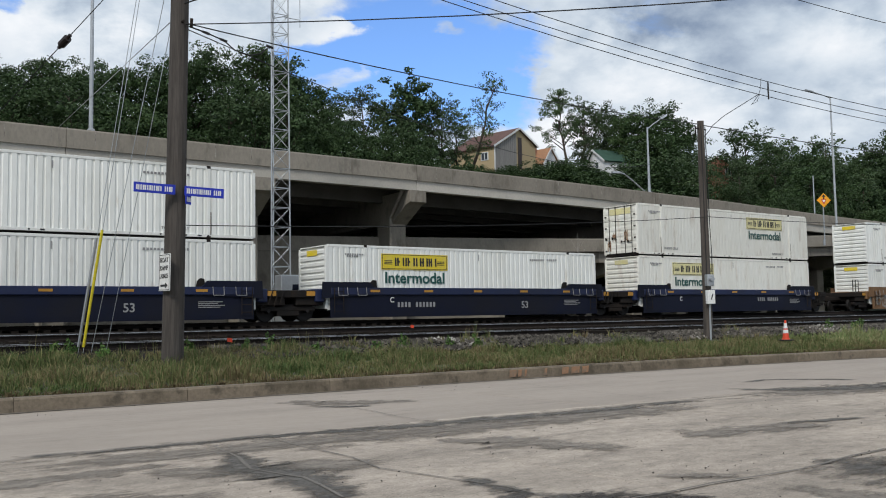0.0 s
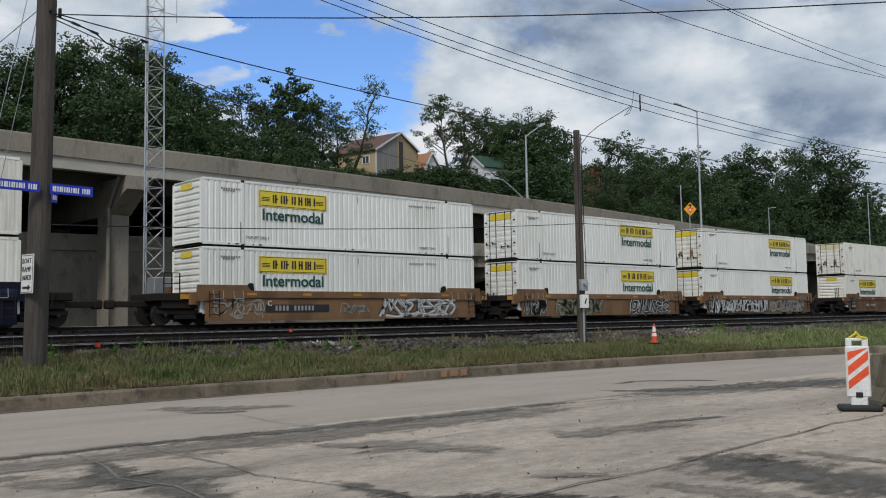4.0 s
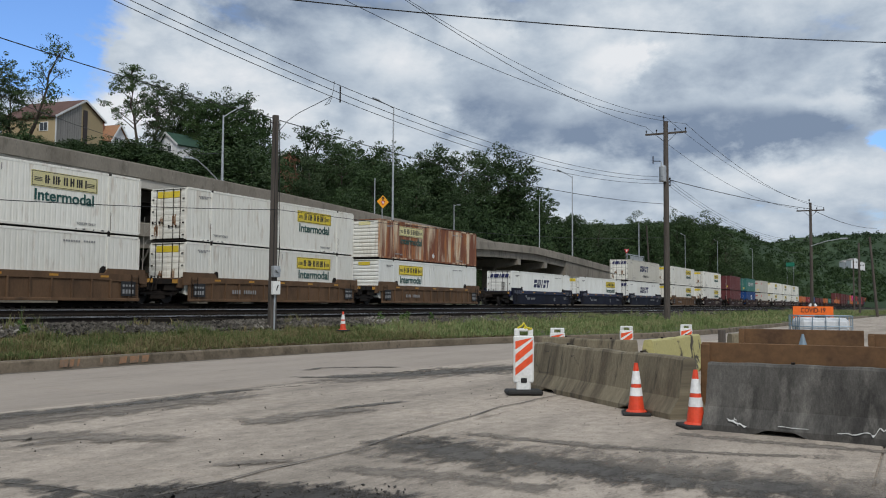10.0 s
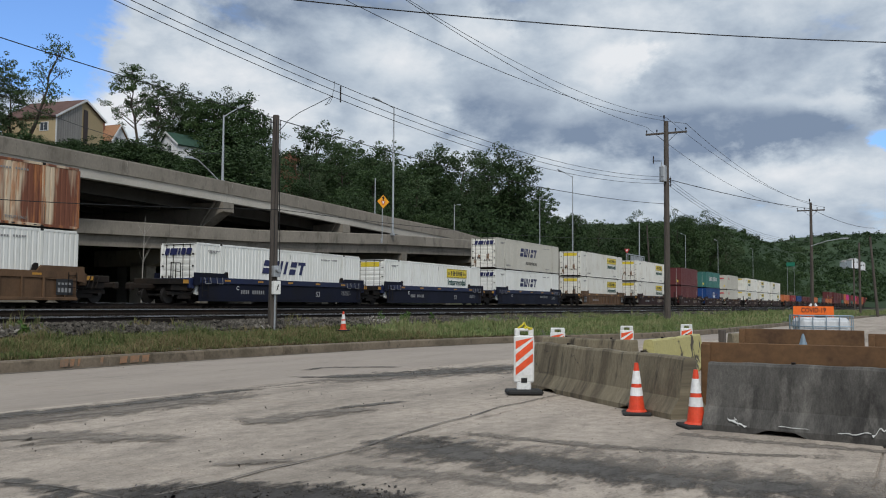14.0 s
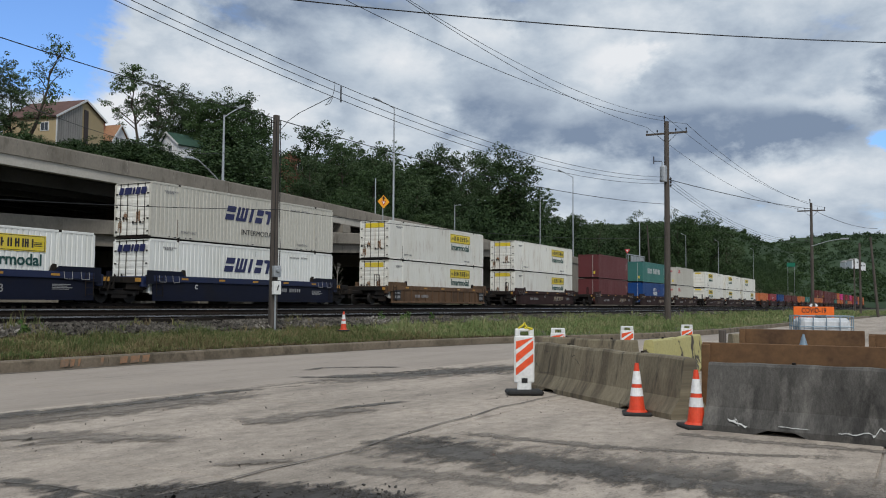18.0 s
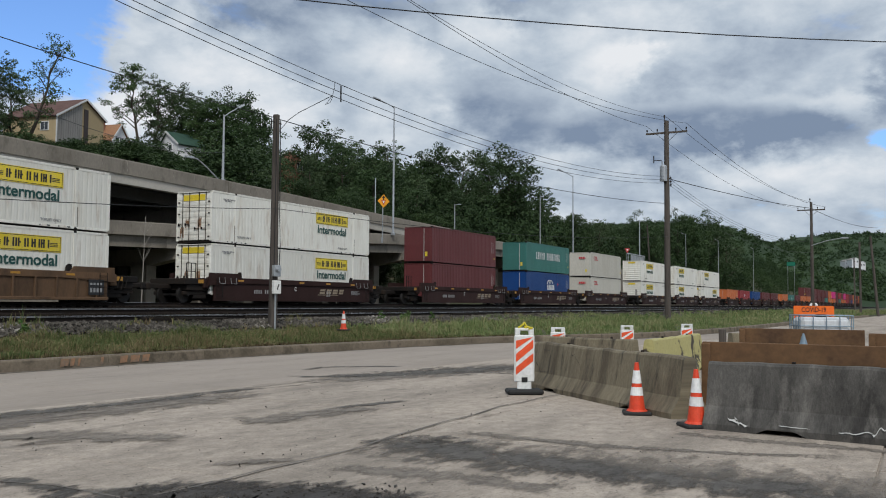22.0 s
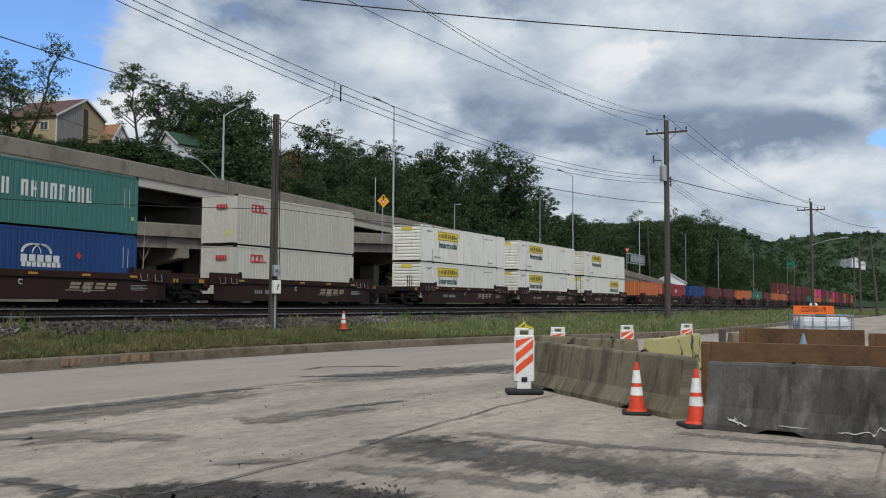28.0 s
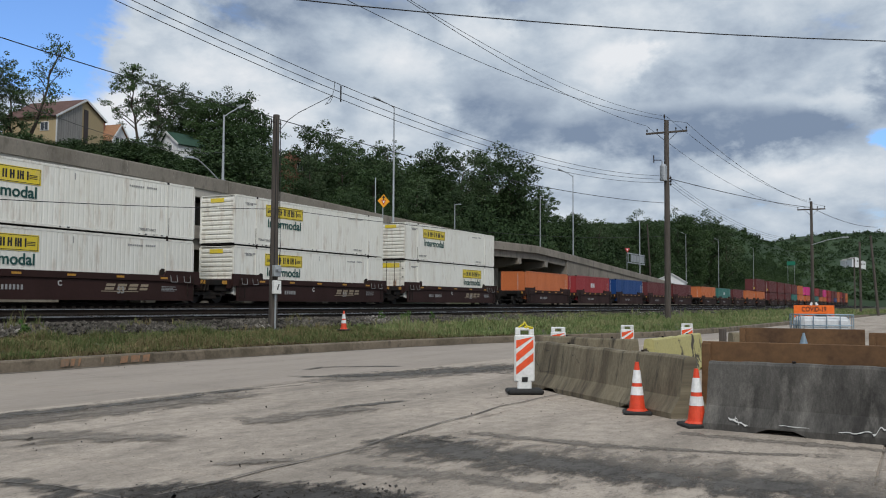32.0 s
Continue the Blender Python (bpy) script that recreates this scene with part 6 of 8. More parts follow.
def panel_marker(x, y, rz, label, flag=False, tall=1.0):
    p = thing("vertical_panel", pose(x, y, 0, 0, 0, rz) @ Matrix.Diagonal((1, 1, tall, 1)), label, "road marker", group="striped road markers")
    part("base", mesh_bm(lambda bm: box(bm, -0.3, 0.3, -0.2, 0.2, 0, 0.09, 0.03)), M_BASE, p, "black rubber base")
    part("frame", mesh_bm(lambda bm: (box(bm, -0.17, 0.17, -0.03, 0.03, 0.2, 0.98, 0.02), box(bm, -0.12, 0.12, -0.025, 0.025, 0.07, 0.22, 0.02), box(bm, -0.16, -0.07, -0.02, 0.02, 0.97, 1.08, 0.015),
         box(bm, 0.07, 0.16, -0.02, 0.02, 0.97, 1.08, 0.015), box(bm, -0.16, 0.16, -0.02, 0.02, 1.05, 1.1, 0.015))), M_PANELWHITE, p, "white plastic frame")
    part("face", mesh_bm(lambda bm: box(bm, -0.145, 0.145, -0.034, -0.03, 0.32, 0.95)), M_REFLECT, p)
    for i in range(3):
        z = 0.36 + i * 0.22
        part("stripe", mesh_bm(lambda bm: bm.faces.new([bm.verts.new(v) for v in ((-0.145, 0, max(0.32, z - 0.05)), (0.145, 0, min(0.95, z + 0.19)), (0.145, 0, min(0.95, z + 0.325)), (-0.145, 0, min(0.95, z + 0.085)))])), M_STRIPE, p, "orange reflective stripe", at=pose(0, -0.038, 0))
    part("badge", mesh_bm(lambda bm: box(bm, -0.05, 0.05, -0.034, -0.03, 0.2, 0.28)), M_BASE, p)
    if flag:
        part("tape_knot", mesh_bm(lambda bm: (wire(bm, [(-0.1, 0, 1.1), (-0.03, -0.02, 1.15), (0.0, 0.02, 1.19), (0.04, 0, 1.12), (0.1, -0.03, 1.1)], 0.018), wire(bm, [(0, 0, 1.12), (0.05, 0, 1.07), (0.14, -0.02, 1.1)], 0.02))), M_PLASTIC_YELLOW, p, "yellow tape knot")
    return p


panel_marker(14.05, 5.9, -58, "orange and white striped vertical panel with a yellow tape knot", True)
for x, y in ((19.6, 7.4), (22.7, 6.7), (25.8, 5.9)):
    panel_marker(x, y, -65, "orange and white striped vertical panel behind the barriers", tall=0.88)


def smear(bm, u0, z0, u1, z1, w, seed):
    """A ragged mark on the near face of a barrier."""
    def face(z):
        return 0.305 - 0.13 * (z - 0.075) / 0.205 if 0.075 < z < 0.28 else 0.176 - 0.085 * (z - 0.28) / 0.5 if z >= 0.28 else 0.307
    n, prev = 9, None
    for i in range(n + 1):
        f = i / n
        u, z = u0 + (u1 - u0) * f, z0 + (z1 - z0) * f + 0.05 * noise.noise((f * 3, seed, 1))
        k = 0.55 * w * (0.3 + abs(noise.noise((f * 5, seed, 4)))) * (0.4 if i in (0, n) else 1)
        cur = [bm.verts.new((u, SIDE * (face(z + s * k) + 0.018), z + s * k)) for s in (-1, 1)]
        if prev:
            bm.faces.new((prev[0], cur[0], cur[1], prev[1]))
        prev = cur


SIDE = -1


def jersey(p0, p1, material, label, h=0.81, marks=(), mark_mat=None, mark_label=""):
    """A precast barrier from p0 to p1, with sloped toe, lift slots and chipped ends."""
    p0, p1 = Vector((*p0, 0)), Vector((*p1, 0))
    d = p1 - p0
    b = thing("concrete_barrier", Matrix.Translation((p0 + p1) / 2) @ Matrix.Rotation(math.atan2(d.y, d.x), 4, "Z"), label, "concrete barrier", group="concrete barriers")
    half = d.length / 2

    def body(bm):
        n = max(10, int(d.length / 0.15))
        prof = [(-0.3, 0.0), (-0.3, 0.075), (-0.17, 0.28), (-0.085, h - 0.03), (-0.06, h), (0.06, h), (0.085, h - 0.03), (0.17, 0.28), (0.3, 0.075), (0.3, 0.0)]
        rings = []
        for i in range(n + 1):
            x = -half + d.length * i / n
            slot = any(abs(x - s * half * 0.55) < 0.22 for s in (-1, 1))
            rings.append([bm.verts.new((x, a + 0.012 * noise.noise((x * 3, a * 5, u * 3 + p0.x)), (0.06 if slot and u == 0 else u) + (0.02 * noise.noise((x * 2.2, a, 7 + p0.y)) if u > 0.5 else 0))) for a, u in prof])
        for r0, r1 in zip(rings, rings[1:]):
            for j in range(len(prof)):
                bm.faces.new((r0[j], r1[j], r1[(j + 1) % len(prof)], r0[(j + 1) % len(prof)]))
        bm.faces.new(rings[0])
        bm.faces.new(rings[-1][::-1])
    part("body", mesh_bm(body), material, b)
    for s in (-1, 1):
        part("lifting_bolt", mesh_bm(lambda bm: tube(bm, (0, 0, h - 0.02), (0, 0, h + 0.03), 0.025)), M_STEEL, b, "rusty lifting bolt", at=pose(s * half * 0.5, 0, 0))
    if marks:
        for i, (u0, z0, u1, z1, w) in enumerate(marks):
            part("scrape", mesh_bm(lambda bm: smear(bm, u0, z0, u1, z1, w, i)), mark_mat, b, mark_label)
    return b


jersey((15.6, 6.25), (12.2, 2.75), M_BARRIER, "stained grey precast concrete barrier with cracks and chipped edges", marks=[(-2.3, 0.66, -2.22, 0.46, 0.02), (-2.22, 0.46, -1.95, 0.3, 0.022), (-1.95, 0.3, -1.45, 0.33, 0.01), (-2.0, 0.7, -1.7, 0.66, 0.014), (-0.85, 0.68, -0.62, 0.6, 0.018), (-0.62, 0.6, -0.42, 0.44, 0.016)], mark_mat=M_BASE, mark_label="dark crack")
jersey((11.55, 2.35), (10.9, -1.6), M_BARRIER_DARK, "dark grimy precast concrete barrier with scraped white marks", marks=[(-1.7, 0.16, -1.45, 0.09, 0.03), (-1.62, 0.18, -1.55, 0.1, 0.02), (-1.1, 0.12, -0.75, 0.11, 0.014), (-0.45, 0.1, -0.1, 0.12, 0.02), (-0.1, 0.11, 0.05, 0.2, 0.03), (0.1, 0.12, 0.16, 0.18, 0.02), (0.5, 0.13, 0.58, 0.2, 0.025)], mark_mat=M_TAGLINE, mark_label="white paint scrape")
jersey((18.3, 7.2), (17.7, 5.05), M_BARRIER, "grey precast concrete barrier across the road")
jersey((17.9, 4.85), (22.3, 4.85), M_CHIPPED, "concrete barrier with chipped yellow paint")
jersey((23.5, 4.3), (26.5, 1.5), M_BARRIER, "grey precast concrete barrier at the back of the pit")


def plate(p0, p1, z0, z1, label):
    p0, p1 = Vector((*p0, 0)), Vector((*p1, 0))
    d = p1 - p0
    t = thing("steel_plate", Matrix.Translation((p0 + p1) / 2) @ Matrix.Rotation(math.atan2(d.y, d.x), 4, "Z"), label, "steel plate", group="steel shoring plates")
    part("sheet", mesh_bm(lambda bm: box(bm, -d.length / 2, d.length / 2, -0.03, 0.03, z0, z1, 0.008)), M_PLATE, t)
    part("edge_rib", mesh_bm(lambda bm: box(bm, -d.length / 2, -d.length / 2 + 0.12, -0.09, 0.03, z0, z1 - 0.02, 0.01)), M_PLATE, t)


plate((12.75, 2.7), (12.45, -2.5), -0.02, 1.0, "rusty brown steel shoring plate standing in the work pit")
plate((20.8, 3.6), (20.9, 1.1), -0.02, 1.0, "rusty brown steel shoring plate standing in the work pit")
plate((20.4, 1.0), (20.3, -3.0), -0.02, 0.95, "rusty brown steel shoring plate standing in the work pit")


# ---- houses on the hill ----
M_SIDING_Y = mat("yellow_siding", (0.4, 0.31, 0.18), 0.7, col2=(0.36, 0.29, 0.18), amount=0.5, bump=0.05)
M_SIDING_W = mat("white_siding", (0.72, 0.72, 0.74), 0.7, bump=0.05)
M_ROOF_BROWN = mat("brown_shingles", (0.11, 0.06, 0.05), 0.9, fine=6, var=0.25, bump=0.3)
M_ROOF_ORANGE = mat("orange_brown_shingles", (0.34, 0.18, 0.1), 0.9, fine=6, var=0.25, bump=0.3)
M_ROOF_GREEN = mat("green_shingles", (0.03, 0.07, 0.05), 0.9, fine=6, var=0.25, bump=0.3)
M_BRICK = mat("red_brick", (0.27, 0.13, 0.09), 0.9, fine=12, var=0.3, bump=0.3)
M_GLASS = mat("dark_window_glass", (0.02, 0.025, 0.03), 0.1, bump=0, amount=0.1, spec=0.8)
M_BOARD = mat("grey_weathered_boards", (0.25, 0.24, 0.23), 0.9, stretch=(5, 5, 0.4), var=0.25, bump=0.2)


def house(x, y, z, w, d, ridge, eaves, top, rz, wall, roof, label, windows=(), chimney=None):
    """A gabled house from its near corner; the gable faces local -y and spans w, the ridge stands at `ridge` along it and runs d back; eaves: heights of the two sides over z."""
    ho = thing("house", pose(x, y, z, 0, 0, rz), label, "house", group="houses on the hill")
    e0, e1 = eaves

    def shell(bm):
        q = [(0, -3), (w, -3), (w, e1), (ridge, top), (0, e0)]
        a = [bm.verts.new((px, 0, pz)) for px, pz in q]
        b = [bm.verts.new((px, d, pz)) for px, pz in q]
        bm.faces.new(a)
        bm.faces.new(b[::-1])
        for i in range(5):
            bm.faces.new((a[i], b[i], b[(i + 1) % 5], a[(i + 1) % 5]))
    part("wall", mesh_bm(shell), wall, ho)
    for ex, ez in ((0, e0), (w, e1)):
        run = Vector((ex - ridge, 0, ez - top))
        o = Vector((ex, 0, ez)) + run.normalized() * 0.4
        t = Vector((ridge, 0, top))
        up = Vector((-run.z, 0, run.x)).normalized()
        up = (up if up.z > 0 else -up) * 0.2

        def plane(bm, y0, y1, lift, thick):
            v = [o + lift, t + lift, t + lift + up * thick, o + lift + up * thick]
            a = [bm.verts.new((p.x, y0, p.z + 0.03)) for p in v]
            b = [bm.verts.new((p.x, y1, p.z + 0.03)) for p in v]
            bm.faces.new(a)
            bm.faces.new(b[::-1])
            for i in range(4):
                bm.faces.new((a[i], b[i], b[(i + 1) % 4], a[(i + 1) % 4]))
        r = part("roof", mesh_bm(lambda bm: plane(bm, -0.3, d + 0.4, Vector(), 1.0)), roof, ho)
        part("bargeboard", mesh_bm(lambda bm: plane(bm, -0.36, -0.305, -up * 0.3, 1.35)), M_TRIM, r, "pale painted board along the gable")
    for wx, wz, ww, wh, side in windows:
        m = pose(wx, -0.03, wz) if side == 0 else pose(-0.03, wx, wz, 0, 0, -90)
        f = part("window", mesh_bm(lambda bm: box(bm, -ww / 2 - 0.1, ww / 2 + 0.1, -0.05, 0.05, -0.1, wh + 0.1, 0.02)), M_TRIM, ho, "white framed window", at=m)
        for i in (0, 1):
            part("pane", mesh_bm(lambda bm: box(bm, -ww / 2 + i * ww / 2 + 0.04, -ww / 2 + (i + 1) * ww / 2 - 0.04, -0.07, -0.05, 0, wh)), M_GLASS, f)
    if chimney:
        part("chimney", mesh_bm(lambda bm: (box(bm, -0.55, 0.55, -0.4, 0.4, -2, 1.0, 0.03), box(bm, -0.65, 0.65, -0.5, 0.5, 0.9, 1.1, 0.03))), M_BRICK, ho, "red brick chimney", at=pose(*chimney))
    return ho


M_TRIM = mat("white_trim", (0.66, 0.66, 0.66), 0.6, bump=0.02)


def polar(az, dist):
    return dist * math.cos(radians(az)), dist * math.sin(radians(az))


home = house(82.54, 103.0, 20.0, 9.6, 9.0, 5.6, (6.45, 7.5), 9.65, 10, M_SIDING_Y, M_ROOF_BROWN, "yellow sided house with a brown roof and boarded gable", [(1.9, 4.6, 1.25, 1.05, 1)])
part("cladding", mesh_bm(lambda bm: [box(bm, 0.02 + i * 0.45, 0.44 + i * 0.45, -0.1, -0.03, 1, 6.3 + 0.57 * (i + 0.1) * 0.45, 0.01) for i in range(11)]), M_BOARD, home, "grey weathered boards")
part("stair_window", mesh_bm(lambda bm: box(bm, 5.35, 6.2, -0.12, -0.03, 3.6, 8.4, 0.02)), mat("dark_brown_glazing", (0.035, 0.022, 0.02), 0.35, bump=0), home, "tall dark brown stair window")
part("corner_board", mesh_bm(lambda bm: box(bm, -0.06, 0.12, -0.12, 0.0, 0.5, 6.4, 0.01)), M_TRIM, home)
house(94.64, 105.9, 20.0, 4.8, 6.5, 1.9, (5.35, 4.6), 7.85, 10, M_SIDING_W, M_ROOF_ORANGE, "white gabled house with an orange brown roof", [(1.15, 4.9, 0.7, 0.95, 0), (2.15, 4.9, 0.7, 0.95, 0)], (0.7, 2.6, 7.6))
house(105.2, 107.0, 21.0, 5.0, 8.0, 2.0, (5.0, 5.0), 7.1, -100, M_SIDING_W, M_ROOF_GREEN, "white house with a green roof among trees", [(3.0, 4.1, 0.8, 0.9, 0)])
house(125.1, 99.8, 20.0, 5.0, 7.0, 2.6, (6.4, 6.6), 7.9, -52, M_BRICK, M_ROOF_BROWN, "red brick house with white trim among trees", [(4.4, 4.6, 0.8, 1.3, 0)])
house(123.0, 102.4, 20.0, 3.4, 6.0, 2.0, (4.2, 4.8), 6.1, -52, M_SIDING_W, M_BOARD, "white house with a grey roof among trees")


# ---- trees ----
def leaf_mat(name, a, b):
    m = mat(name, a, 0.65, col2=b, amount=0.8, big=1.4, fine=7, var=0.35, bump=0, shade=0.2, spec=0.25)
    return m


LEAF = [leaf_mat("oak_leaves", (0.038, 0.069, 0.023), (0.019, 0.039, 0.015)), leaf_mat("maple_leaves", (0.048, 0.084, 0.027), (0.024, 0.048, 0.017)), leaf_mat("locust_leaves", (0.064, 0.1, 0.042), (0.036, 0.06, 0.026))]


def leaf_cloud(blobs, n, size, seed):
    """Many small leaf sprays spread through ellipsoids (centre, radii), thicker at their skin."""
    r = np.random.RandomState(seed)
    vol = np.array([b[1][0] * b[1][1] * b[1][2] for b in blobs]) ** 0.8
    cnt = np.maximum(8, (n * vol / vol.sum()).astype(int))
    vs, fs = [], []
    for (c, rad), k in zip(blobs, cnt):
        d = r.normal(size=(k, 3))
        d /= np.linalg.norm(d, axis=1)[:, None]
        q = r.uniform(0.35, 1.0, k) ** 0.5 * (1 + 0.16 * r.normal(size=k))
        p = np.array(c) + d * q[:, None] * np.array(rad)
        u = r.normal(size=(k, 3))
        u /= np.linalg.norm(u, axis=1)[:, None]
        w = np.cross(u, d + 0.6 * r.normal(size=(k, 3)))
        w /= np.linalg.norm(w, axis=1)[:, None] + 1e-6
        s = size * r.uniform(0.55, 1.35, k)[:, None]
        o = sum(len(a) for a in vs)
        quad = np.stack([p - u * s, p + w * s * 0.55, p + u * s, p - w * s * 0.55], 1).reshape(-1, 3)
        vs.append(quad)
        fs.append(np.arange(k * 4).reshape(-1, 4) + o)
    return np.concatenate(vs), np.concatenate(fs)


def quads_mesh(name, v, f, material):
    me = bpy.data.meshes.new(name)
    me.vertices.add(len(v))
    me.vertices.foreach_set("co", v.astype(np.float32).ravel())
    me.loops.add(f.size)
    me.loops.foreach_set("vertex_index", f.astype(np.int32).ravel())
    me.polygons.add(len(f))
    me.polygons.foreach_set("loop_start", np.arange(0, f.size, 4, dtype=np.int32))
    me.update(calc_edges=True)
    me.materials.append(material)
    return me


def tree_model(seed, height, wide, gap, leaf, base=0.22, n=9000, size=0.2, lean=0.0, peak=0.45, clump=1.0, count=130):
    """A tapered, slightly bent trunk; limbs reach out to many small leaf sprays that fill an uneven crown. gap: how much of the crown is open."""
    r = random.Random(seed)
    bm = bmesh.new()
    trunk = [Vector((0, 0, -0.4))]
    for i in range(1, 9):
        z = height * 0.92 * i / 8
        trunk.append(Vector((lean * z + r.uniform(-0.02, 0.02) * height, r.uniform(-0.02, 0.02) * height, z)))
    rad = height * 0.018
    for i in range(8):
        tube(bm, trunk[i], trunk[i + 1], rad * (1 - i * 0.115), rad * (1 - (i + 1) * 0.115), 8)

    def at(z):
        f = min(7.999, max(0, z / (height * 0.92) * 8))
        return trunk[int(f)].lerp(trunk[int(f) + 1], f - int(f))

    blobs = []
    limbs = []
    k = max(6, int(26 * (1 - gap * 0.6)))
    side = r.uniform(0, 6)
    # limbs, each with a fan of sprays round its outer half
    for i in range(k):
        u = (i + r.random()) / k
        z = height * (base + (0.95 - base) * u)
        env = (math.sin(math.pi * min(1.0, max(0.0, (u ** (0.7 / (peak + 0.25)))))) ** 0.6) * 0.9 + 0.14
        a = i * 2.4 + r.uniform(-0.5, 0.5)
        env *= 1 + 0.25 * math.sin(a * 2 + side) + 0.2 * math.sin(a * 3 + side * 2 + u * 4)
        d = wide * height * env * r.uniform(0.7, 1.08)
        end = at(z) + Vector((math.cos(a) * d, math.sin(a) * d, r.uniform(-0.01, 0.05) * height))
        root = at(max(height * 0.14, z - d * r.uniform(0.5, 0.9)))
        mid = root.lerp(end, 0.55) + Vector((0, 0, height * 0.015))
        w = rad * 0.32 * (1.1 - u * 0.6)
        tube(bm, root, mid, w, w * 0.7, 5)
        tube(bm, mid, end, w * 0.7, w * 0.2, 5)
        limbs.append((root, mid, end, u))
    for i in range(int(count * (1 - gap * 0.55))):
        root, mid, end, u = limbs[i % k]
        f = r.uniform(0.25, 1.05) ** 0.7
        c = root.lerp(mid, f * 2) if f < 0.5 else mid.lerp(end, f * 2 - 1)
        off = height * (0.03 + 0.05 * (1 - gap)) * (1.1 - 0.4 * f)
        c = c + Vector((r.gauss(0, 1), r.gauss(0, 1), r.gauss(0.1, 0.8))) * off
        s = height * r.uniform(0.028, 0.06) * clump
        blobs.append((tuple(c), (s * r.uniform(0.9, 1.5), s * r.uniform(0.9, 1.5), s * r.uniform(0.5, 0.9))))
    v, f = leaf_cloud(blobs, n, size, seed)
    t = thing("tree", Matrix(), "leafy green tree on the hillside", "tree", group="trees on the hillside")
    part("trunk", bm, M_BARK, t)
    part("crown", quads_mesh("crown", v, f, leaf), None, t)
    return t


def set_tree(model, x, y, height, ref, rz, wide=1.0, label=""):
    z = land_z(x, y) - 0.2
    s = height / ref
    t = copy_thing(model, pose(x, y, z, 0, 0, rz) @ Matrix.Diagonal((s * wide, s * wide, s, 1)))
    if label:
        t["label"] = label
    return t


SKYLINE = [(4, 4.0), (8.8, 4.0), (11.3, 5.0), (13.3, 5.2), (16.8, 4.7), (20.6, 5.6), (21.4, 6.0), (22.6, 7.6), (23.4, 9.2), (24.9, 9.3), (26.7, 9.9), (28.5, 9.7), (30.3, 9.3), (31.7, 10.1), (34.6, 10.4), (36, 10.7), (36.6, 9.8), (36.9, 8.0), (37.8, 8.0), (38.3, 9.3), (39.7, 10.5), (53, 11.5), (57, 12.6), (63, 13.6), (70, 14.2), (90, 14.2)]


def up_to(x, y, elev):
    """The height above the ground that reaches an elevation seen from the road."""
    return 1.5 + math.hypot(x, y) * math.tan(radians(elev)) - land_z(x, y) + 0.2


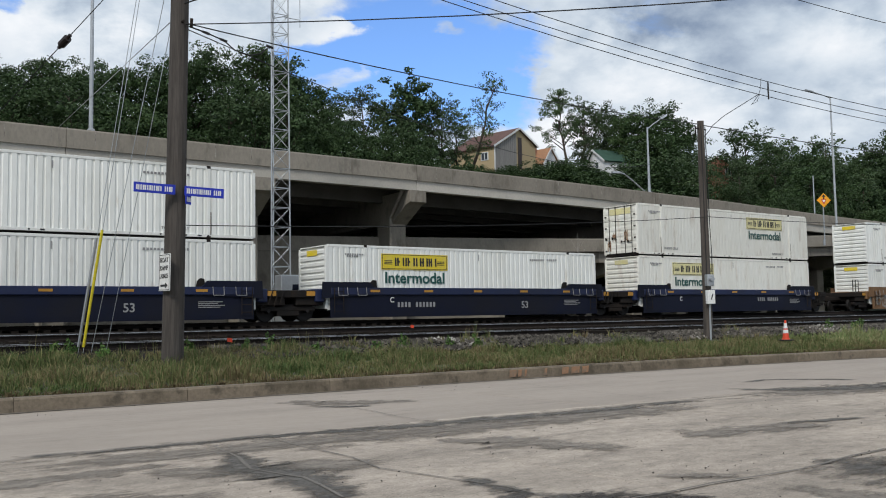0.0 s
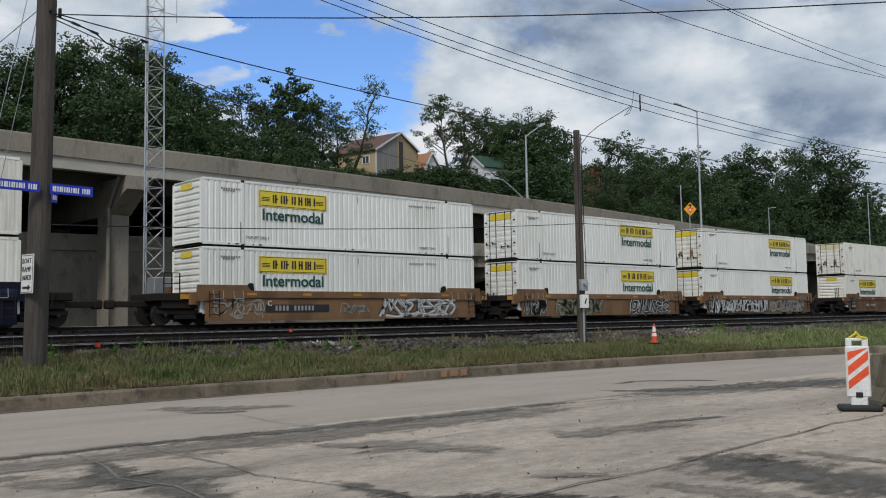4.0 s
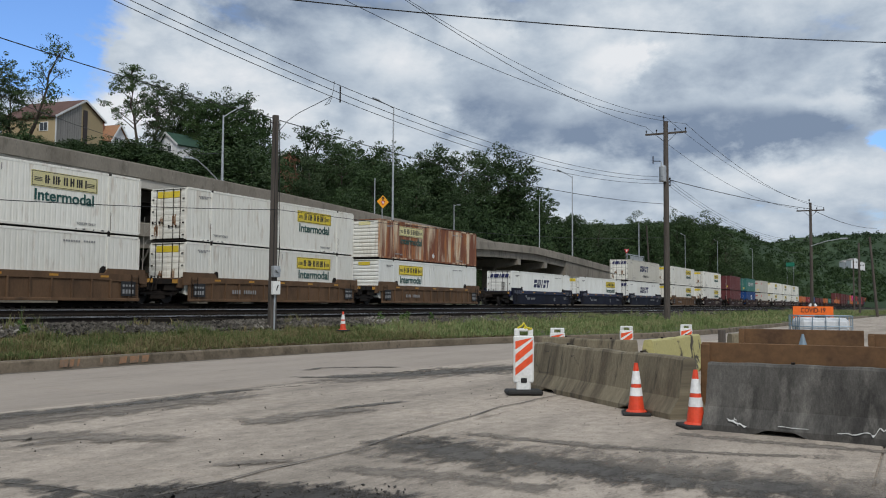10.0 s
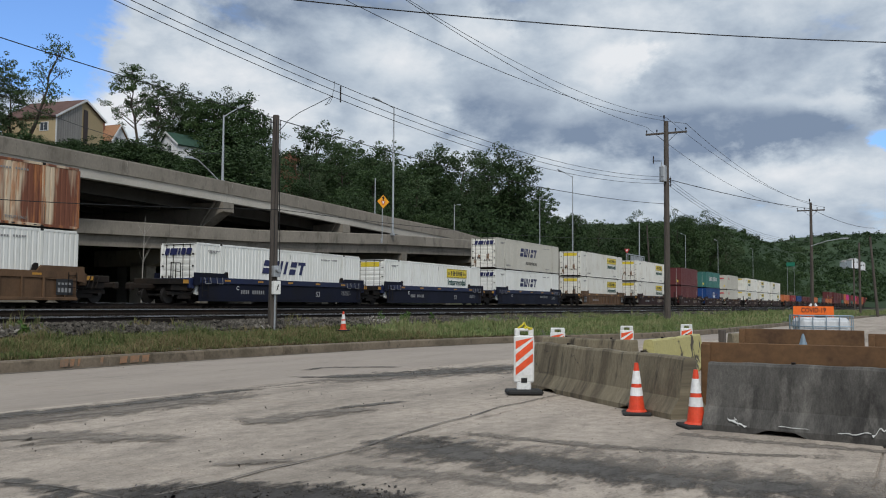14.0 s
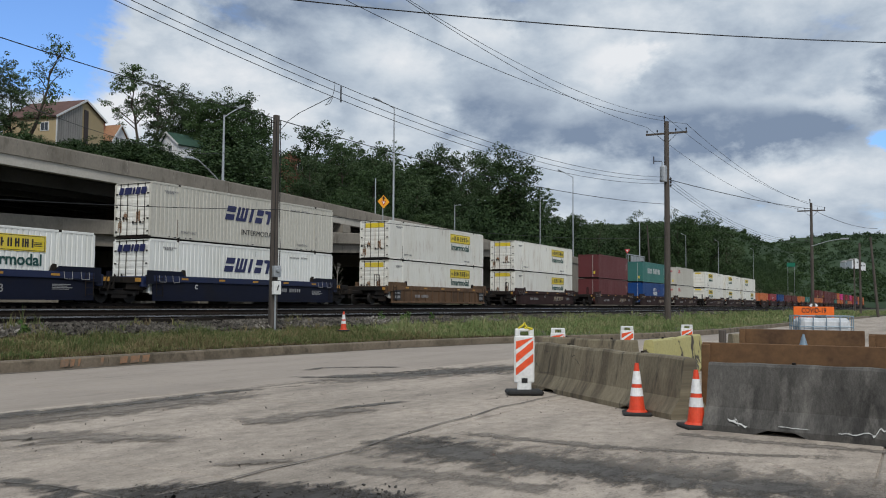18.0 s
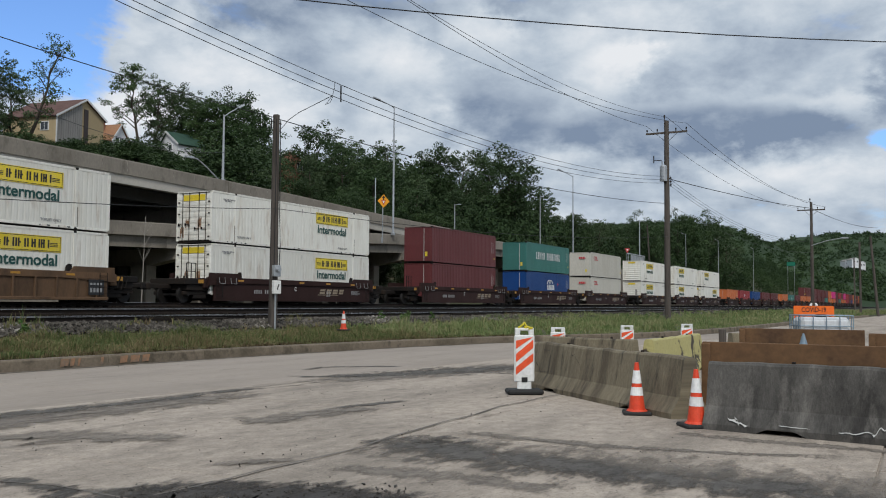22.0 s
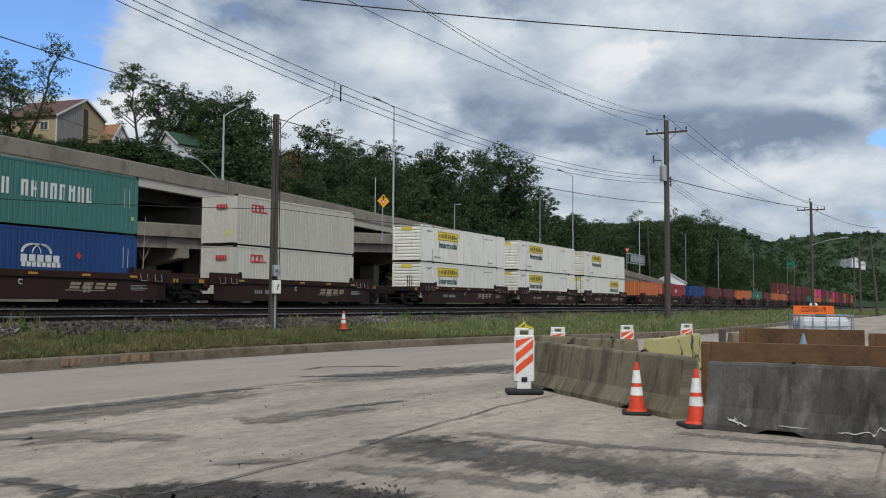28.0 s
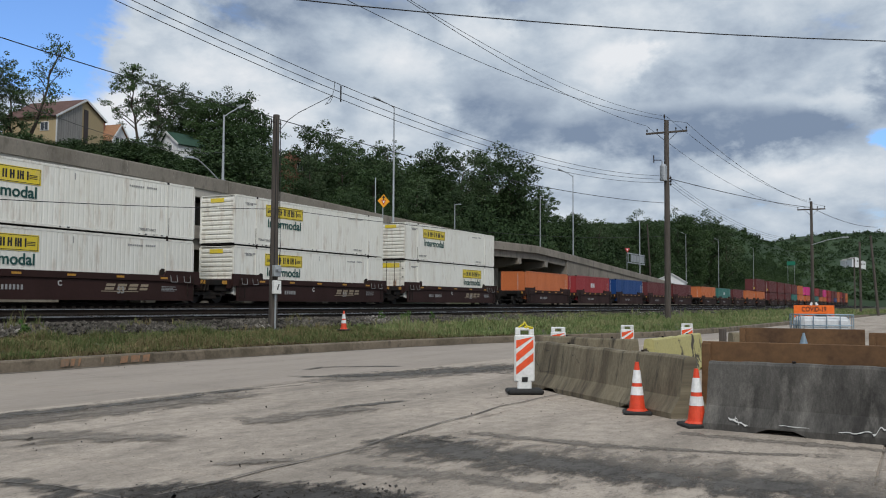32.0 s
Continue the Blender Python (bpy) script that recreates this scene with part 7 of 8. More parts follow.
def build_trees():
    models = [tree_model(11, 12, 0.25, 0.0, LEAF[0], n=14000, size=0.125, clump=1.15, count=230), tree_model(12, 12, 0.22, 0.05, LEAF[1], n=13000, size=0.125, peak=0.6, clump=1.05, count=220), tree_model(13, 12, 0.29, 0.0, LEAF[0], 0.15, n=14000, size=0.125, clump=1.1, count=230),
              tree_model(14, 12, 0.22, 0.5, LEAF[2], 0.25, 6500, 0.105, 0.03, clump=0.75, count=190), tree_model(15, 12, 0.13, 0.7, LEAF[1], 0.34, 2200, 0.1, 0.3, 0.8, 0.8, 90),
              tree_model(16, 12, 0.13, 0.1, LEAF[0], 0.1, 7000, 0.15, 0, 0.12, 0.8, 150), tree_model(17, 12, 0.21, 0.55, LEAF[1], 0.46, 5600, 0.11, -0.1, 0.85, 0.85, 140)]
    r = random.Random(5)
    # bearing, distance, elevation of the top, model
    for az, dist, el, k in ((84, 94, 14.6, 2), (81.2, 94, 14.7, 0), (79.8, 95, 14.4, 2), (78.7, 95, 15.2, 1), (77, 95, 14.7, 0), (75.6, 95, 15.0, 2), (74.2, 95, 14.9, 1), (72.7, 96, 15.2, 0), (71.4, 97, 15.4, 2), (70.1, 97, 16.1, 0), (68.7, 97, 16.0, 2), (66.5, 98, 16.6, 1), (65.2, 99, 15.9, 1), (64.2, 101, 15.3, 0),
                            (63.2, 102, 14.4, 2), (62.2, 103, 13.3, 3), (61.2, 105, 14.3, 3), (59.6, 106, 14.5, 3), (58.3, 107, 14.0, 3), (57.1, 109, 14.7, 5), (56.3, 110, 15.0, 5), (55.3, 111, 13.7, 3), (54.6, 112, 14.0, 3), (53.6, 115, 13.2, 3), (53.3, 118, 15.5, 4), (61.6, 99, 12.4, 2), (58.8, 100, 11.8, 0), (56.0, 104, 11.2, 2), (64.5, 96, 12.8, 0), (68, 94, 13, 2),
                            (46.7, 150, 14.2, 6), (45.7, 151, 13.3, 3), (44.9, 153, 12.9, 3), (44.2, 157, 12.7, 2), (43.4, 154, 12.2, 1), (42.3, 150, 12.3, 1), (41.2, 151, 12.6, 2), (40.4, 150, 12.2, 0), (39.8, 150, 10.8, 2), (21.7, 228, 7.2, 5), (26.7, 190, 9.6, 3), (28.2, 186, 9.7, 2), (31.6, 168, 10.2, 3), (34.3, 160, 10.4, 3), (35.9, 155, 10.9, 2), (23.9, 205, 9.3, 0), (25.0, 200, 9.6, 2), (19.6, 240, 5.6, 1), (18.1, 255, 5.3, 3), (15.6, 300, 5.4, 0), (13.4, 330, 5.5, 2), (12.6, 335, 5.4, 1), (11.5, 360, 5.3, 0), (10.6, 380, 4.8, 3)):
        x, y = polar(az, dist)
        set_tree(models[k], x, y, up_to(x, y, el), 12, az - 90 if k in (4, 6) else r.uniform(0, 360), r.uniform(0.95, 1.1))
    # shrubs before the houses
    for i in range(26):
        az = 41.5 + 12 * i / 25 + r.uniform(-0.2, 0.2)
        x, y = polar(az, r.uniform(112, 124))
        set_tree(models[r.choice((0, 1, 2))], x, y, max(2.5, up_to(x, y, 8.7 if 43.2 < az < 45.6 else 9.35)) * r.uniform(0.85, 1.08), 12, r.uniform(0, 360), 1.8, "leafy green shrub on the hillside before the houses")
    # woods along the slope, under the skyline
    x = 2.0
    while x < 420:
        for y0, hh in ((66, 6), (74, 8.5), (83, 12), (93, 13), (104, 13)):
            if y0 > 90 and x < 130:
                continue
            if y0 < 80 and x > 220 and r.random() < 0.4:
                continue
            px, py = x + r.uniform(-2.5, 2.5), y0 + r.uniform(-3, 3)
            b = math.degrees(math.atan2(py, px))
            h = hh * r.uniform(0.75, 1.35)
            if 41.5 < b < 54 and py > 70:
                h = min(h, 4.5)
            top = up_to(px, py, float(np.interp(b, [s[0] for s in SKYLINE], [s[1] for s in SKYLINE])))
            h = min(h, top * r.uniform(0.78, 1.04))
            if h < 2.2:
                continue
            set_tree(models[r.choice((0, 1, 2, 0, 1, 2, 3, 5))], px, py, h, 12, r.uniform(0, 360), r.uniform(0.95, 1.3) if h > 7 else r.uniform(1.3, 1.9))
        x += 4.2 if x < 60 else 5.5 if x < 130 else 8 if x < 250 else 11
    for m in models:
        for o in (*m.children_recursive, m):
            bpy.data.objects.remove(o)


build_trees()


# ---- road wear: patches, cracks, grit ----
def crack(bm, pts, w, seed, z=0.005):
    """A filled crack that wanders along points."""
    pts = [Vector((*p, 0)) for p in pts]
    line = []
    for a, b in zip(pts, pts[1:]):
        n = max(2, int((b - a).length / 0.25))
        for i in range(n):
            p = a.lerp(b, i / n)
            q = noise.noise((p.x * 1.3, p.y * 1.3, seed)) * 0.05
            line.append(p + Vector((q, q, 0)))
    line.append(pts[-1])
    prev = None
    for i, p in enumerate(line):
        d = (line[min(i + 1, len(line) - 1)] - line[max(i - 1, 0)]).normalized()
        s = Vector((-d.y, d.x, 0)) * w * (0.6 + 0.8 * abs(noise.noise((p.x * 2, p.y * 2, seed + 5))))
        cur = (bm.verts.new((p.x + s.x, p.y + s.y, z)), bm.verts.new((p.x - s.x, p.y - s.y, z)))
        if prev:
            bm.faces.new((prev[0], cur[0], cur[1], prev[1]))
        prev = cur


def strip_edge(m):
    """Breaks a worn strip up towards its two long edges; the strip's u runs across it."""
    n, k = m.node_tree.nodes, m.node_tree.links
    uv = n.new("ShaderNodeUVMap")
    uv.uv_map = "across"
    sep = n.new("ShaderNodeSeparateXYZ")
    k.new(uv.outputs[0], sep.inputs[0])

    def calc(op, a, b):
        x = n.new("ShaderNodeMath")
        x.operation = op
        for i, v in enumerate((a, b)):
            if isinstance(v, float):
                x.inputs[i].default_value = v
            else:
                k.new(v, x.inputs[i])
        return x.outputs[0]
    rim = calc("MULTIPLY", calc("MINIMUM", sep.outputs["X"], calc("SUBTRACT", 1.0, sep.outputs["X"])), 2.0)
    tip = calc("MULTIPLY", calc("MINIMUM", sep.outputs["Y"], calc("SUBTRACT", 1.0, sep.outputs["Y"])), 5.0)
    co = n.new("ShaderNodeTexCoord")
    mp = n.new("ShaderNodeMapping")
    mp.inputs["Scale"].default_value = (0.6, 1.2, 1)
    k.new(co.outputs["Object"], mp.inputs[0])
    t = n.new("ShaderNodeTexNoise")
    t.inputs["Scale"].default_value, t.inputs["Detail"].default_value, t.inputs["Roughness"].default_value = 3.2, 9.0, 0.72
    k.new(mp.outputs[0], t.inputs["Vector"])
    r = n.new("ShaderNodeMapRange")
    r.inputs["From Min"].default_value, r.inputs["From Max"].default_value = 0.35, 0.95
    k.new(calc("ADD", calc("MINIMUM", rim, tip), calc("MULTIPLY", calc("SUBTRACT", t.outputs["Fac"], 0.5), 2.6)), r.inputs["Value"])
    k.new(r.outputs[0], n["Principled BSDF"].inputs["Alpha"])


M_PATCH = road_mat("asphalt_skin", (0.115, 0.106, 0.095), (0.075, 0.069, 0.063), 0.8, 0.9, 0.2, 5.0)
M_HOLE = road_mat("broken_asphalt_hole", (0.055, 0.05, 0.046), (0.025, 0.023, 0.022), 0.9, 0.9, 0.2, 8.0)
M_STAIN = road_mat("worn_grey_skin", (0.21, 0.183, 0.155), (0.16, 0.138, 0.117), 0.7, 0.7, 0.15, 11.0)
for skin in (M_PATCH, M_HOLE, M_STAIN):
    strip_edge(skin)
M_CRACK = mat("dirt_filled_crack", (0.15, 0.135, 0.118), 0.95, fine=30, var=0.3, bump=0.3)


def worn_strip(bm, pts, z):
    """A thin worn skin along points (x, y, half width), with its u across and its v along."""
    uv = bm.loops.layers.uv.new("across")
    n = (len(pts) - 1) * 6
    row = []
    for i in range(n + 1):
        f = i / 6
        j = min(int(f), len(pts) - 2)
        a, b = pts[j], pts[j + 1]
        q = [a[c] + (b[c] - a[c]) * (f - j) for c in range(3)]
        d = Vector((b[0] - a[0], b[1] - a[1], 0)).normalized()
        w = q[2] * (1 + 0.3 * noise.noise((q[0] * 1.7, q[1] * 1.7, 2.0)))
        row.append([(bm.verts.new((q[0] - d.y * w * c, q[1] + d.x * w * c, z)), (0.5 + 0.5 * c, i / n)) for c in (-1, 0, 1)])
    for r0, r1 in zip(row, row[1:]):
        for c in (0, 1):
            q = (r0[c], r1[c], r1[c + 1], r0[c + 1])
            face = bm.faces.new([v[0] for v in q])
            for lp, v in zip(face.loops, q):
                lp[uv].uv = v[1]


def road_wear():
    road = bpy.data.objects["road"]
    # each strip: its skin and points along it (x, y, half width)
    strips = [(M_PATCH, [(9.3, 5.3, 0.25), (8.45, 4.85, 0.6), (8.15, 3.9, 0.62), (8.05, 3.0, 0.68), (7.9, 2.0, 0.62), (7.9, 0.9, 0.5), (7.8, -0.6, 0.4)]),
              (M_STAIN, [(8.9, 5.6, 0.3), (8.3, 4.5, 0.9), (8.2, 2.5, 1.0), (8.1, 0.5, 0.9), (8.0, -1.5, 0.6)]),
              (M_HOLE, [(4.7, 5.75, 0.25), (5.5, 5.1, 0.5), (5.75, 4.5, 0.55), (5.8, 3.8, 0.5), (5.8, 3.0, 0.4), (5.9, 2.2, 0.3)]),
              (M_PATCH, [(4.4, 6.2, 0.3), (5.3, 5.2, 0.65), (5.7, 4.4, 0.75), (5.8, 3.4, 0.7), (5.9, 2.0, 0.5)]),
              (M_PATCH, [(14.6, 11.5, 0.12), (15.2, 10.6, 0.3), (16.2, 10.0, 0.75), (17.4, 9.4, 0.95), (19.0, 8.8, 0.8), (21.5, 8.0, 0.4)]),
              (M_PATCH, [(16.2, 12.1, 0.06), (17.3, 12.3, 0.18), (18.2, 11.4, 0.2), (18.6, 10.6, 0.08)]),
              (M_STAIN, [(13.2, 10.4, 0.3), (15.5, 9.7, 0.9), (18.5, 9.0, 1.3), (22, 8.1, 0.9), (26, 7.2, 0.5)]),
              (M_STAIN, [(8.7, 7.6, 0.3), (9.3, 7.4, 0.5), (10.2, 7.2, 0.5), (11.4, 7.0, 0.3)]), (M_PATCH, [(10.5, 7.5, 0.1), (11.3, 7.25, 0.16), (12.3, 7.0, 0.08)]),
              (M_PATCH, [(0.5, 11.25, 0.12), (3.0, 11.05, 0.22), (5.3, 10.9, 0.3), (7.4, 10.6, 0.35), (8.7, 10.45, 0.4), (10.3, 10.3, 0.3), (12, 10.3, 0.2), (14, 10.0, 0.1)]),
              (M_STAIN, [(1.0, 10.3, 0.4), (4.0, 10.2, 0.7), (7.0, 10.0, 0.8), (10.4, 9.8, 0.7), (12.5, 9.7, 0.3)]),
              (M_STAIN, [(6.2, 9.1, 0.2), (6.9, 8.6, 0.6), (7.3, 7.7, 0.5), (7.6, 7.0, 0.2)]), (M_STAIN, [(6.4, 5.9, 0.1), (6.8, 5.55, 0.2), (7.1, 5.3, 0.1)]),
              (M_PATCH, [(4.2, 10.7, 0.08), (3.95, 9.6, 0.22), (3.75, 8.7, 0.5), (3.95, 8.0, 0.55), (3.8, 7.2, 0.3), (3.6, 6.0, 0.25)]), (M_STAIN, [(2.6, 9.4, 0.2), (3.4, 8.8, 0.6), (4.4, 8.4, 0.6), (5.3, 8.2, 0.2)]),
              (M_PATCH, [(5.2, 7.1, 0.08), (5.0, 6.5, 0.2), (5.05, 6.0, 0.16), (4.6, 5.7, 0.2)]), (M_STAIN, [(7.1, 15.5, 0.3), (7.6, 14.6, 0.7), (8.3, 14.1, 0.5), (9.2, 13.7, 0.2)]), (M_PATCH, [(7.2, 14.1, 0.06), (7.6, 13.7, 0.2), (8.1, 13.5, 0.08)]),
              (M_STAIN, [(9.6, 5.2, 0.1), (9.4, 4.0, 0.25), (9.35, 3.0, 0.2), (9.6, 1.6, 0.15), (9.9, 0.6, 0.1)]), (M_STAIN, [(6.9, 4.9, 0.2), (7.0, 4.2, 0.35), (7.05, 3.4, 0.3), (6.9, 2.4, 0.2)]), (M_STAIN, [(1.4, 8.2, 0.3), (2.2, 7.9, 0.6), (3.0, 7.4, 0.3)]),
              (M_STAIN, [(0.5, 9.2, 0.1), (2.0, 9.4, 0.4), (3.4, 9.6, 0.2)]), (M_STAIN, [(10.8, 2.8, 0.1), (10.6, 1.9, 0.22), (10.55, 0.8, 0.2), (10.5, -0.4, 0.1)])]
    for i, (m, pts) in enumerate(strips):
        part("road_patch", mesh_bm(lambda bm: worn_strip(bm, [(a, b, w * 1.35) for a, b, w in pts], 0.0042 + 0.0003 * (len(strips) - i))), m, road, "ragged dark asphalt worn into the road")
    lines = [([(-10, 11.2), (2, 11.0), (5.3, 10.95), (8.7, 10.66), (12, 10.45), (16, 10.2)], 0.05), ([(5.2, 5.25), (6.76, 5.22), (7.8, 5.17), (9.6, 5.33), (12.1, 5.45), (15.3, 5.3)], 0.045), ([(4.83, 10.6), (4.9, 8.7), (4.75, 7.86), (5.08, 6.24), (5.0, 5.0)], 0.03),
             ([(7.63, 13.75), (7.4, 11.1)], 0.025), ([(14.9, 11.5), (15.15, 10.4), (16.0, 10.3), (18.5, 9.7)], 0.04), ([(8.2, 10.7), (8.9, 8.6), (9.3, 7.4)], 0.015), ([(9.3, 4.9), (9.4, 4.1), (9.3, 3.4), (9.45, 2.2), (9.9, 0.9), (10, -1)], 0.022),
             ([(12.0, 10.2), (12.6, 8.1), (12.3, 5.4)], 0.012), ([(16.2, 12.1), (17.8, 12.2), (18.2, 11.1)], 0.03), ([(20.0, 12.2), (20.6, 9.2)], 0.02), ([(13.1, 15.9), (12.6, 13.5), (12.3, 10.6)], 0.014), ([(4.1, 10.6), (3.95, 9.5), (3.75, 8.7), (3.95, 7.9), (3.75, 6.8)], 0.05)]
    for i, (pts, w) in enumerate(lines):
        part("road_crack", mesh_bm(lambda bm: crack(bm, pts, w * 0.42, i * 7.3, 0.013)), M_CRACK, road, "dirt filled crack")


def gutter_dirt():
    for i in range(12):
        x = -6 + i * 5.0
        pts = [(x + f, kerb_y(x + f) - 0.09) for f in (0, 2.5, 5)]
        tagged(part("gutter_dirt", mesh_bm(lambda bm: crack(bm, pts, 0.1, i * 3.1, 0.008)), M_STAINDIRT), "brown dirt washed along the foot of the kerb", "dirt", group="dirt along the kerb")


M_STAINDIRT = mat("gutter_dirt", (0.13, 0.11, 0.085), 0.95, col2=(0.2, 0.175, 0.145), amount=0.9, big=2.5, fine=30, var=0.25, bump=0.3)
road_wear()
gutter_dirt()


def scatter_stones(name, n, place, size, material, label, category, seed):
    """Small angular stones as one object."""
    r = np.random.RandomState(seed)
    base = np.array([(1, 0, 0), (-1, 0, 0), (0, 1, 0), (0, -1, 0), (0, 0, 1), (0, 0, -1)], float)
    tri = np.array([(0, 2, 4), (2, 1, 4), (1, 3, 4), (3, 0, 4), (2, 0, 5), (1, 2, 5), (3, 1, 5), (0, 3, 5)])
    p = np.array([place(r) for _ in range(n)])
    s = size * r.uniform(0.5, 1.5, (n, 1, 1)) * r.uniform(0.6, 1.3, (n, 1, 3))
    v = base[None] * s * r.uniform(0.7, 1.3, (n, 6, 1))
    a = r.uniform(0, math.tau, n)
    t = r.uniform(-0.8, 0.8, n)
    x = v[..., 0] * np.cos(a)[:, None] - v[..., 1] * np.sin(a)[:, None]
    y = v[..., 0] * np.sin(a)[:, None] + v[..., 1] * np.cos(a)[:, None]
    z = v[..., 2] * np.cos(t)[:, None] + x * np.sin(t)[:, None]
    v = np.stack([x, y, z], -1) + p[:, None, :]
    f = (tri[None] + (np.arange(n) * 6)[:, None, None]).reshape(-1, 3)
    me = bpy.data.meshes.new(name)
    me.from_pydata(v.reshape(-1, 3).tolist(), [], f.tolist())
    me.materials.append(material)
    tagged(new(name, me), label, category, kind="stuff")


def island_mat(name, stops, rough=0.9, noise_scale=0.5, mixin=None):
    """Colour that differs from piece to piece of a joined mesh, with broad drifts."""
    m = bpy.data.materials.new(name)
    m.use_nodes = True
    n, k = m.node_tree.nodes, m.node_tree.links
    b = n["Principled BSDF"]
    b.inputs["Roughness"].default_value = rough
    b.inputs["Specular IOR Level"].default_value = 0.25
    g = n.new("ShaderNodeNewGeometry")
    ramp = n.new("ShaderNodeValToRGB")
    els = ramp.color_ramp.elements
    els[0].position, els[0].color = stops[0][0], (*stops[0][1], 1)
    els[1].position, els[1].color = stops[-1][0], (*stops[-1][1], 1)
    for pos, c in stops[1:-1]:
        e = els.new(pos)
        e.color = (*c, 1)
    co = n.new("ShaderNodeTexCoord")
    t = n.new("ShaderNodeTexNoise")
    t.inputs["Scale"].default_value = noise_scale
    t.inputs["Detail"].default_value = 4
    k.new(co.outputs["Object"], t.inputs["Vector"])
    ad = n.new("ShaderNodeMath")
    ad.operation = "MULTIPLY_ADD"
    k.new(t.outputs["Fac"], ad.inputs[0])
    ad.inputs[1].default_value = 1.5
    sub = n.new("ShaderNodeMath")
    sub.operation = "MULTIPLY_ADD"
    k.new(g.outputs["Random Per Island"], sub.inputs[0])
    sub.inputs[1].default_value = 0.6
    sub.inputs[2].default_value = -0.55
    k.new(sub.outputs[0], ad.inputs[2])
    k.new(ad.outputs[0], ramp.inputs[0])
    k.new(ramp.outputs[0], b.inputs["Base Color"])
    return m


M_STONE = island_mat("ballast_stones", [(0.0, (0.028, 0.025, 0.021)), (0.45, (0.065, 0.058, 0.049)), (0.8, (0.14, 0.126, 0.108)), (1.0, (0.4, 0.38, 0.35))], 0.95, 0.4)
M_GRIT = island_mat("dark_grit", [(0.0, (0.02, 0.018, 0.016)), (0.7, (0.06, 0.052, 0.045)), (1.0, (0.13, 0.11, 0.09))], 0.95, 0.5)
M_GRASS = island_mat("verge_grass", [(0.0, (0.045, 0.082, 0.022)), (0.3, (0.08, 0.115, 0.037)), (0.5, (0.135, 0.138, 0.056)), (0.72, (0.21, 0.175, 0.09)), (1.0, (0.12, 0.074, 0.045))], 0.9, 0.45)
M_GRASS_FAR = island_mat("lush_grass", [(0.0, (0.085, 0.14, 0.042)), (0.45, (0.155, 0.2, 0.075)), (0.8, (0.24, 0.235, 0.115)), (1.0, (0.3, 0.25, 0.15))], 0.9, 0.3)
M_DRYGRASS = island_mat("dry_grass", [(0.0, (0.05, 0.035, 0.02)), (0.5, (0.09, 0.065, 0.035)), (1.0, (0.16, 0.13, 0.07))], 0.95, 0.8)
M_WEED = island_mat("weed_leaves", [(0.0, (0.03, 0.07, 0.015)), (0.6, (0.07, 0.13, 0.03)), (1.0, (0.12, 0.16, 0.05))], 0.8, 0.6)


def bed_spot(r):
    x = r.uniform(9, 62) if r.rand() < 0.85 else r.uniform(62, 120)
    y = r.uniform(21.3, 23.9)
    return (x, y, land_z(x, y) + 0.06)


scatter_stones("ballast_stones", 14000, bed_spot, 0.06, M_STONE, "loose angular grey ballast stones beside the rails", "stones", 3)
scatter_stones("road_grit", 520, lambda r: ((lambda x: (x, r.uniform(1.5, 10.6) if r.rand() < 0.93 else kerb_y(x) - 0.1 - r.rand() ** 2 * 3, 0.006))(r.uniform(2, 20))), 0.0075, M_GRIT, "scattered dark grit and small stones on the road", "grit", 4)
M_HOLE_STONE = mat("broken_asphalt", (0.06, 0.055, 0.05), 0.95, fine=30, var=0.3, bump=0.3)
scatter_stones("rubble", 150, lambda r: (lambda f, g: (5.15 + 1.1 * f + g * 0.8, 5.3 - 1.7 * f + g * 0.55, 0.015))(r.uniform(-0.1, 1), r.normal() * 0.2), 0.014, M_HOLE_STONE, "broken dark asphalt rubble in a road hole", "rubble", 5)


def blades(name, n, place, height, width, material, label, seed, bend=0.5, tuft=12, spread=0.07):
    """Grass as one object: tufts of bent tapering blades that lean out from their middle."""
    r = np.random.RandomState(seed)
    m = max(1, n // tuft)
    n = m * tuft
    p = np.repeat(np.array([place(r) for _ in range(m)]), tuft, 0)
    lift = np.repeat(r.uniform(0.45, 1.25, m), tuft)
    h = height * r.uniform(0.4, 1.2, n) * p[:, 3] * lift
    a = r.uniform(0, math.tau, n)
    d = np.stack([np.cos(a), np.sin(a), np.zeros(n)], 1)
    p[:, :3] += d * (spread * r.uniform(0, 1, n))[:, None]
    q = a + r.uniform(0, math.tau, n)
    s = np.stack([-np.sin(q), np.cos(q), np.zeros(n)], 1) * (width * r.uniform(0.6, 1.4, n))[:, None]
    up = np.array([0, 0, 1.0])
    b = bend * r.uniform(0.1, 1.0, n)
    root = p[:, :3]
    mid = root + up * (h * 0.6)[:, None] + d * (h * 0.2 * b)[:, None]
    tip = root + up * (h * (1 - 0.25 * b))[:, None] + d * (h * 0.75 * b)[:, None]
    v = np.stack([root - s, root + s, mid + s * 0.8, mid - s * 0.8, tip], 1).reshape(-1, 3)
    o = (np.arange(n) * 5)[:, None]
    f4 = (np.array([[0, 1, 2, 3]]) + o)
    f3 = (np.array([[3, 2, 4]]) + o)
    me = bpy.data.meshes.new(name)
    me.vertices.add(len(v))
    me.vertices.foreach_set("co", v.astype(np.float32).ravel())
    loops = np.concatenate([f4, f3], 1).astype(np.int32).ravel()
    me.loops.add(len(loops))
    me.loops.foreach_set("vertex_index", loops)
    me.polygons.add(2 * n)
    st = (np.arange(n) * 7)[:, None] + np.array([[0, 4]])
    me.polygons.foreach_set("loop_start", st.astype(np.int32).ravel())
    me.update(calc_edges=True)
    me.materials.append(material)
    tagged(new(name, me), label, "grass", kind="stuff")


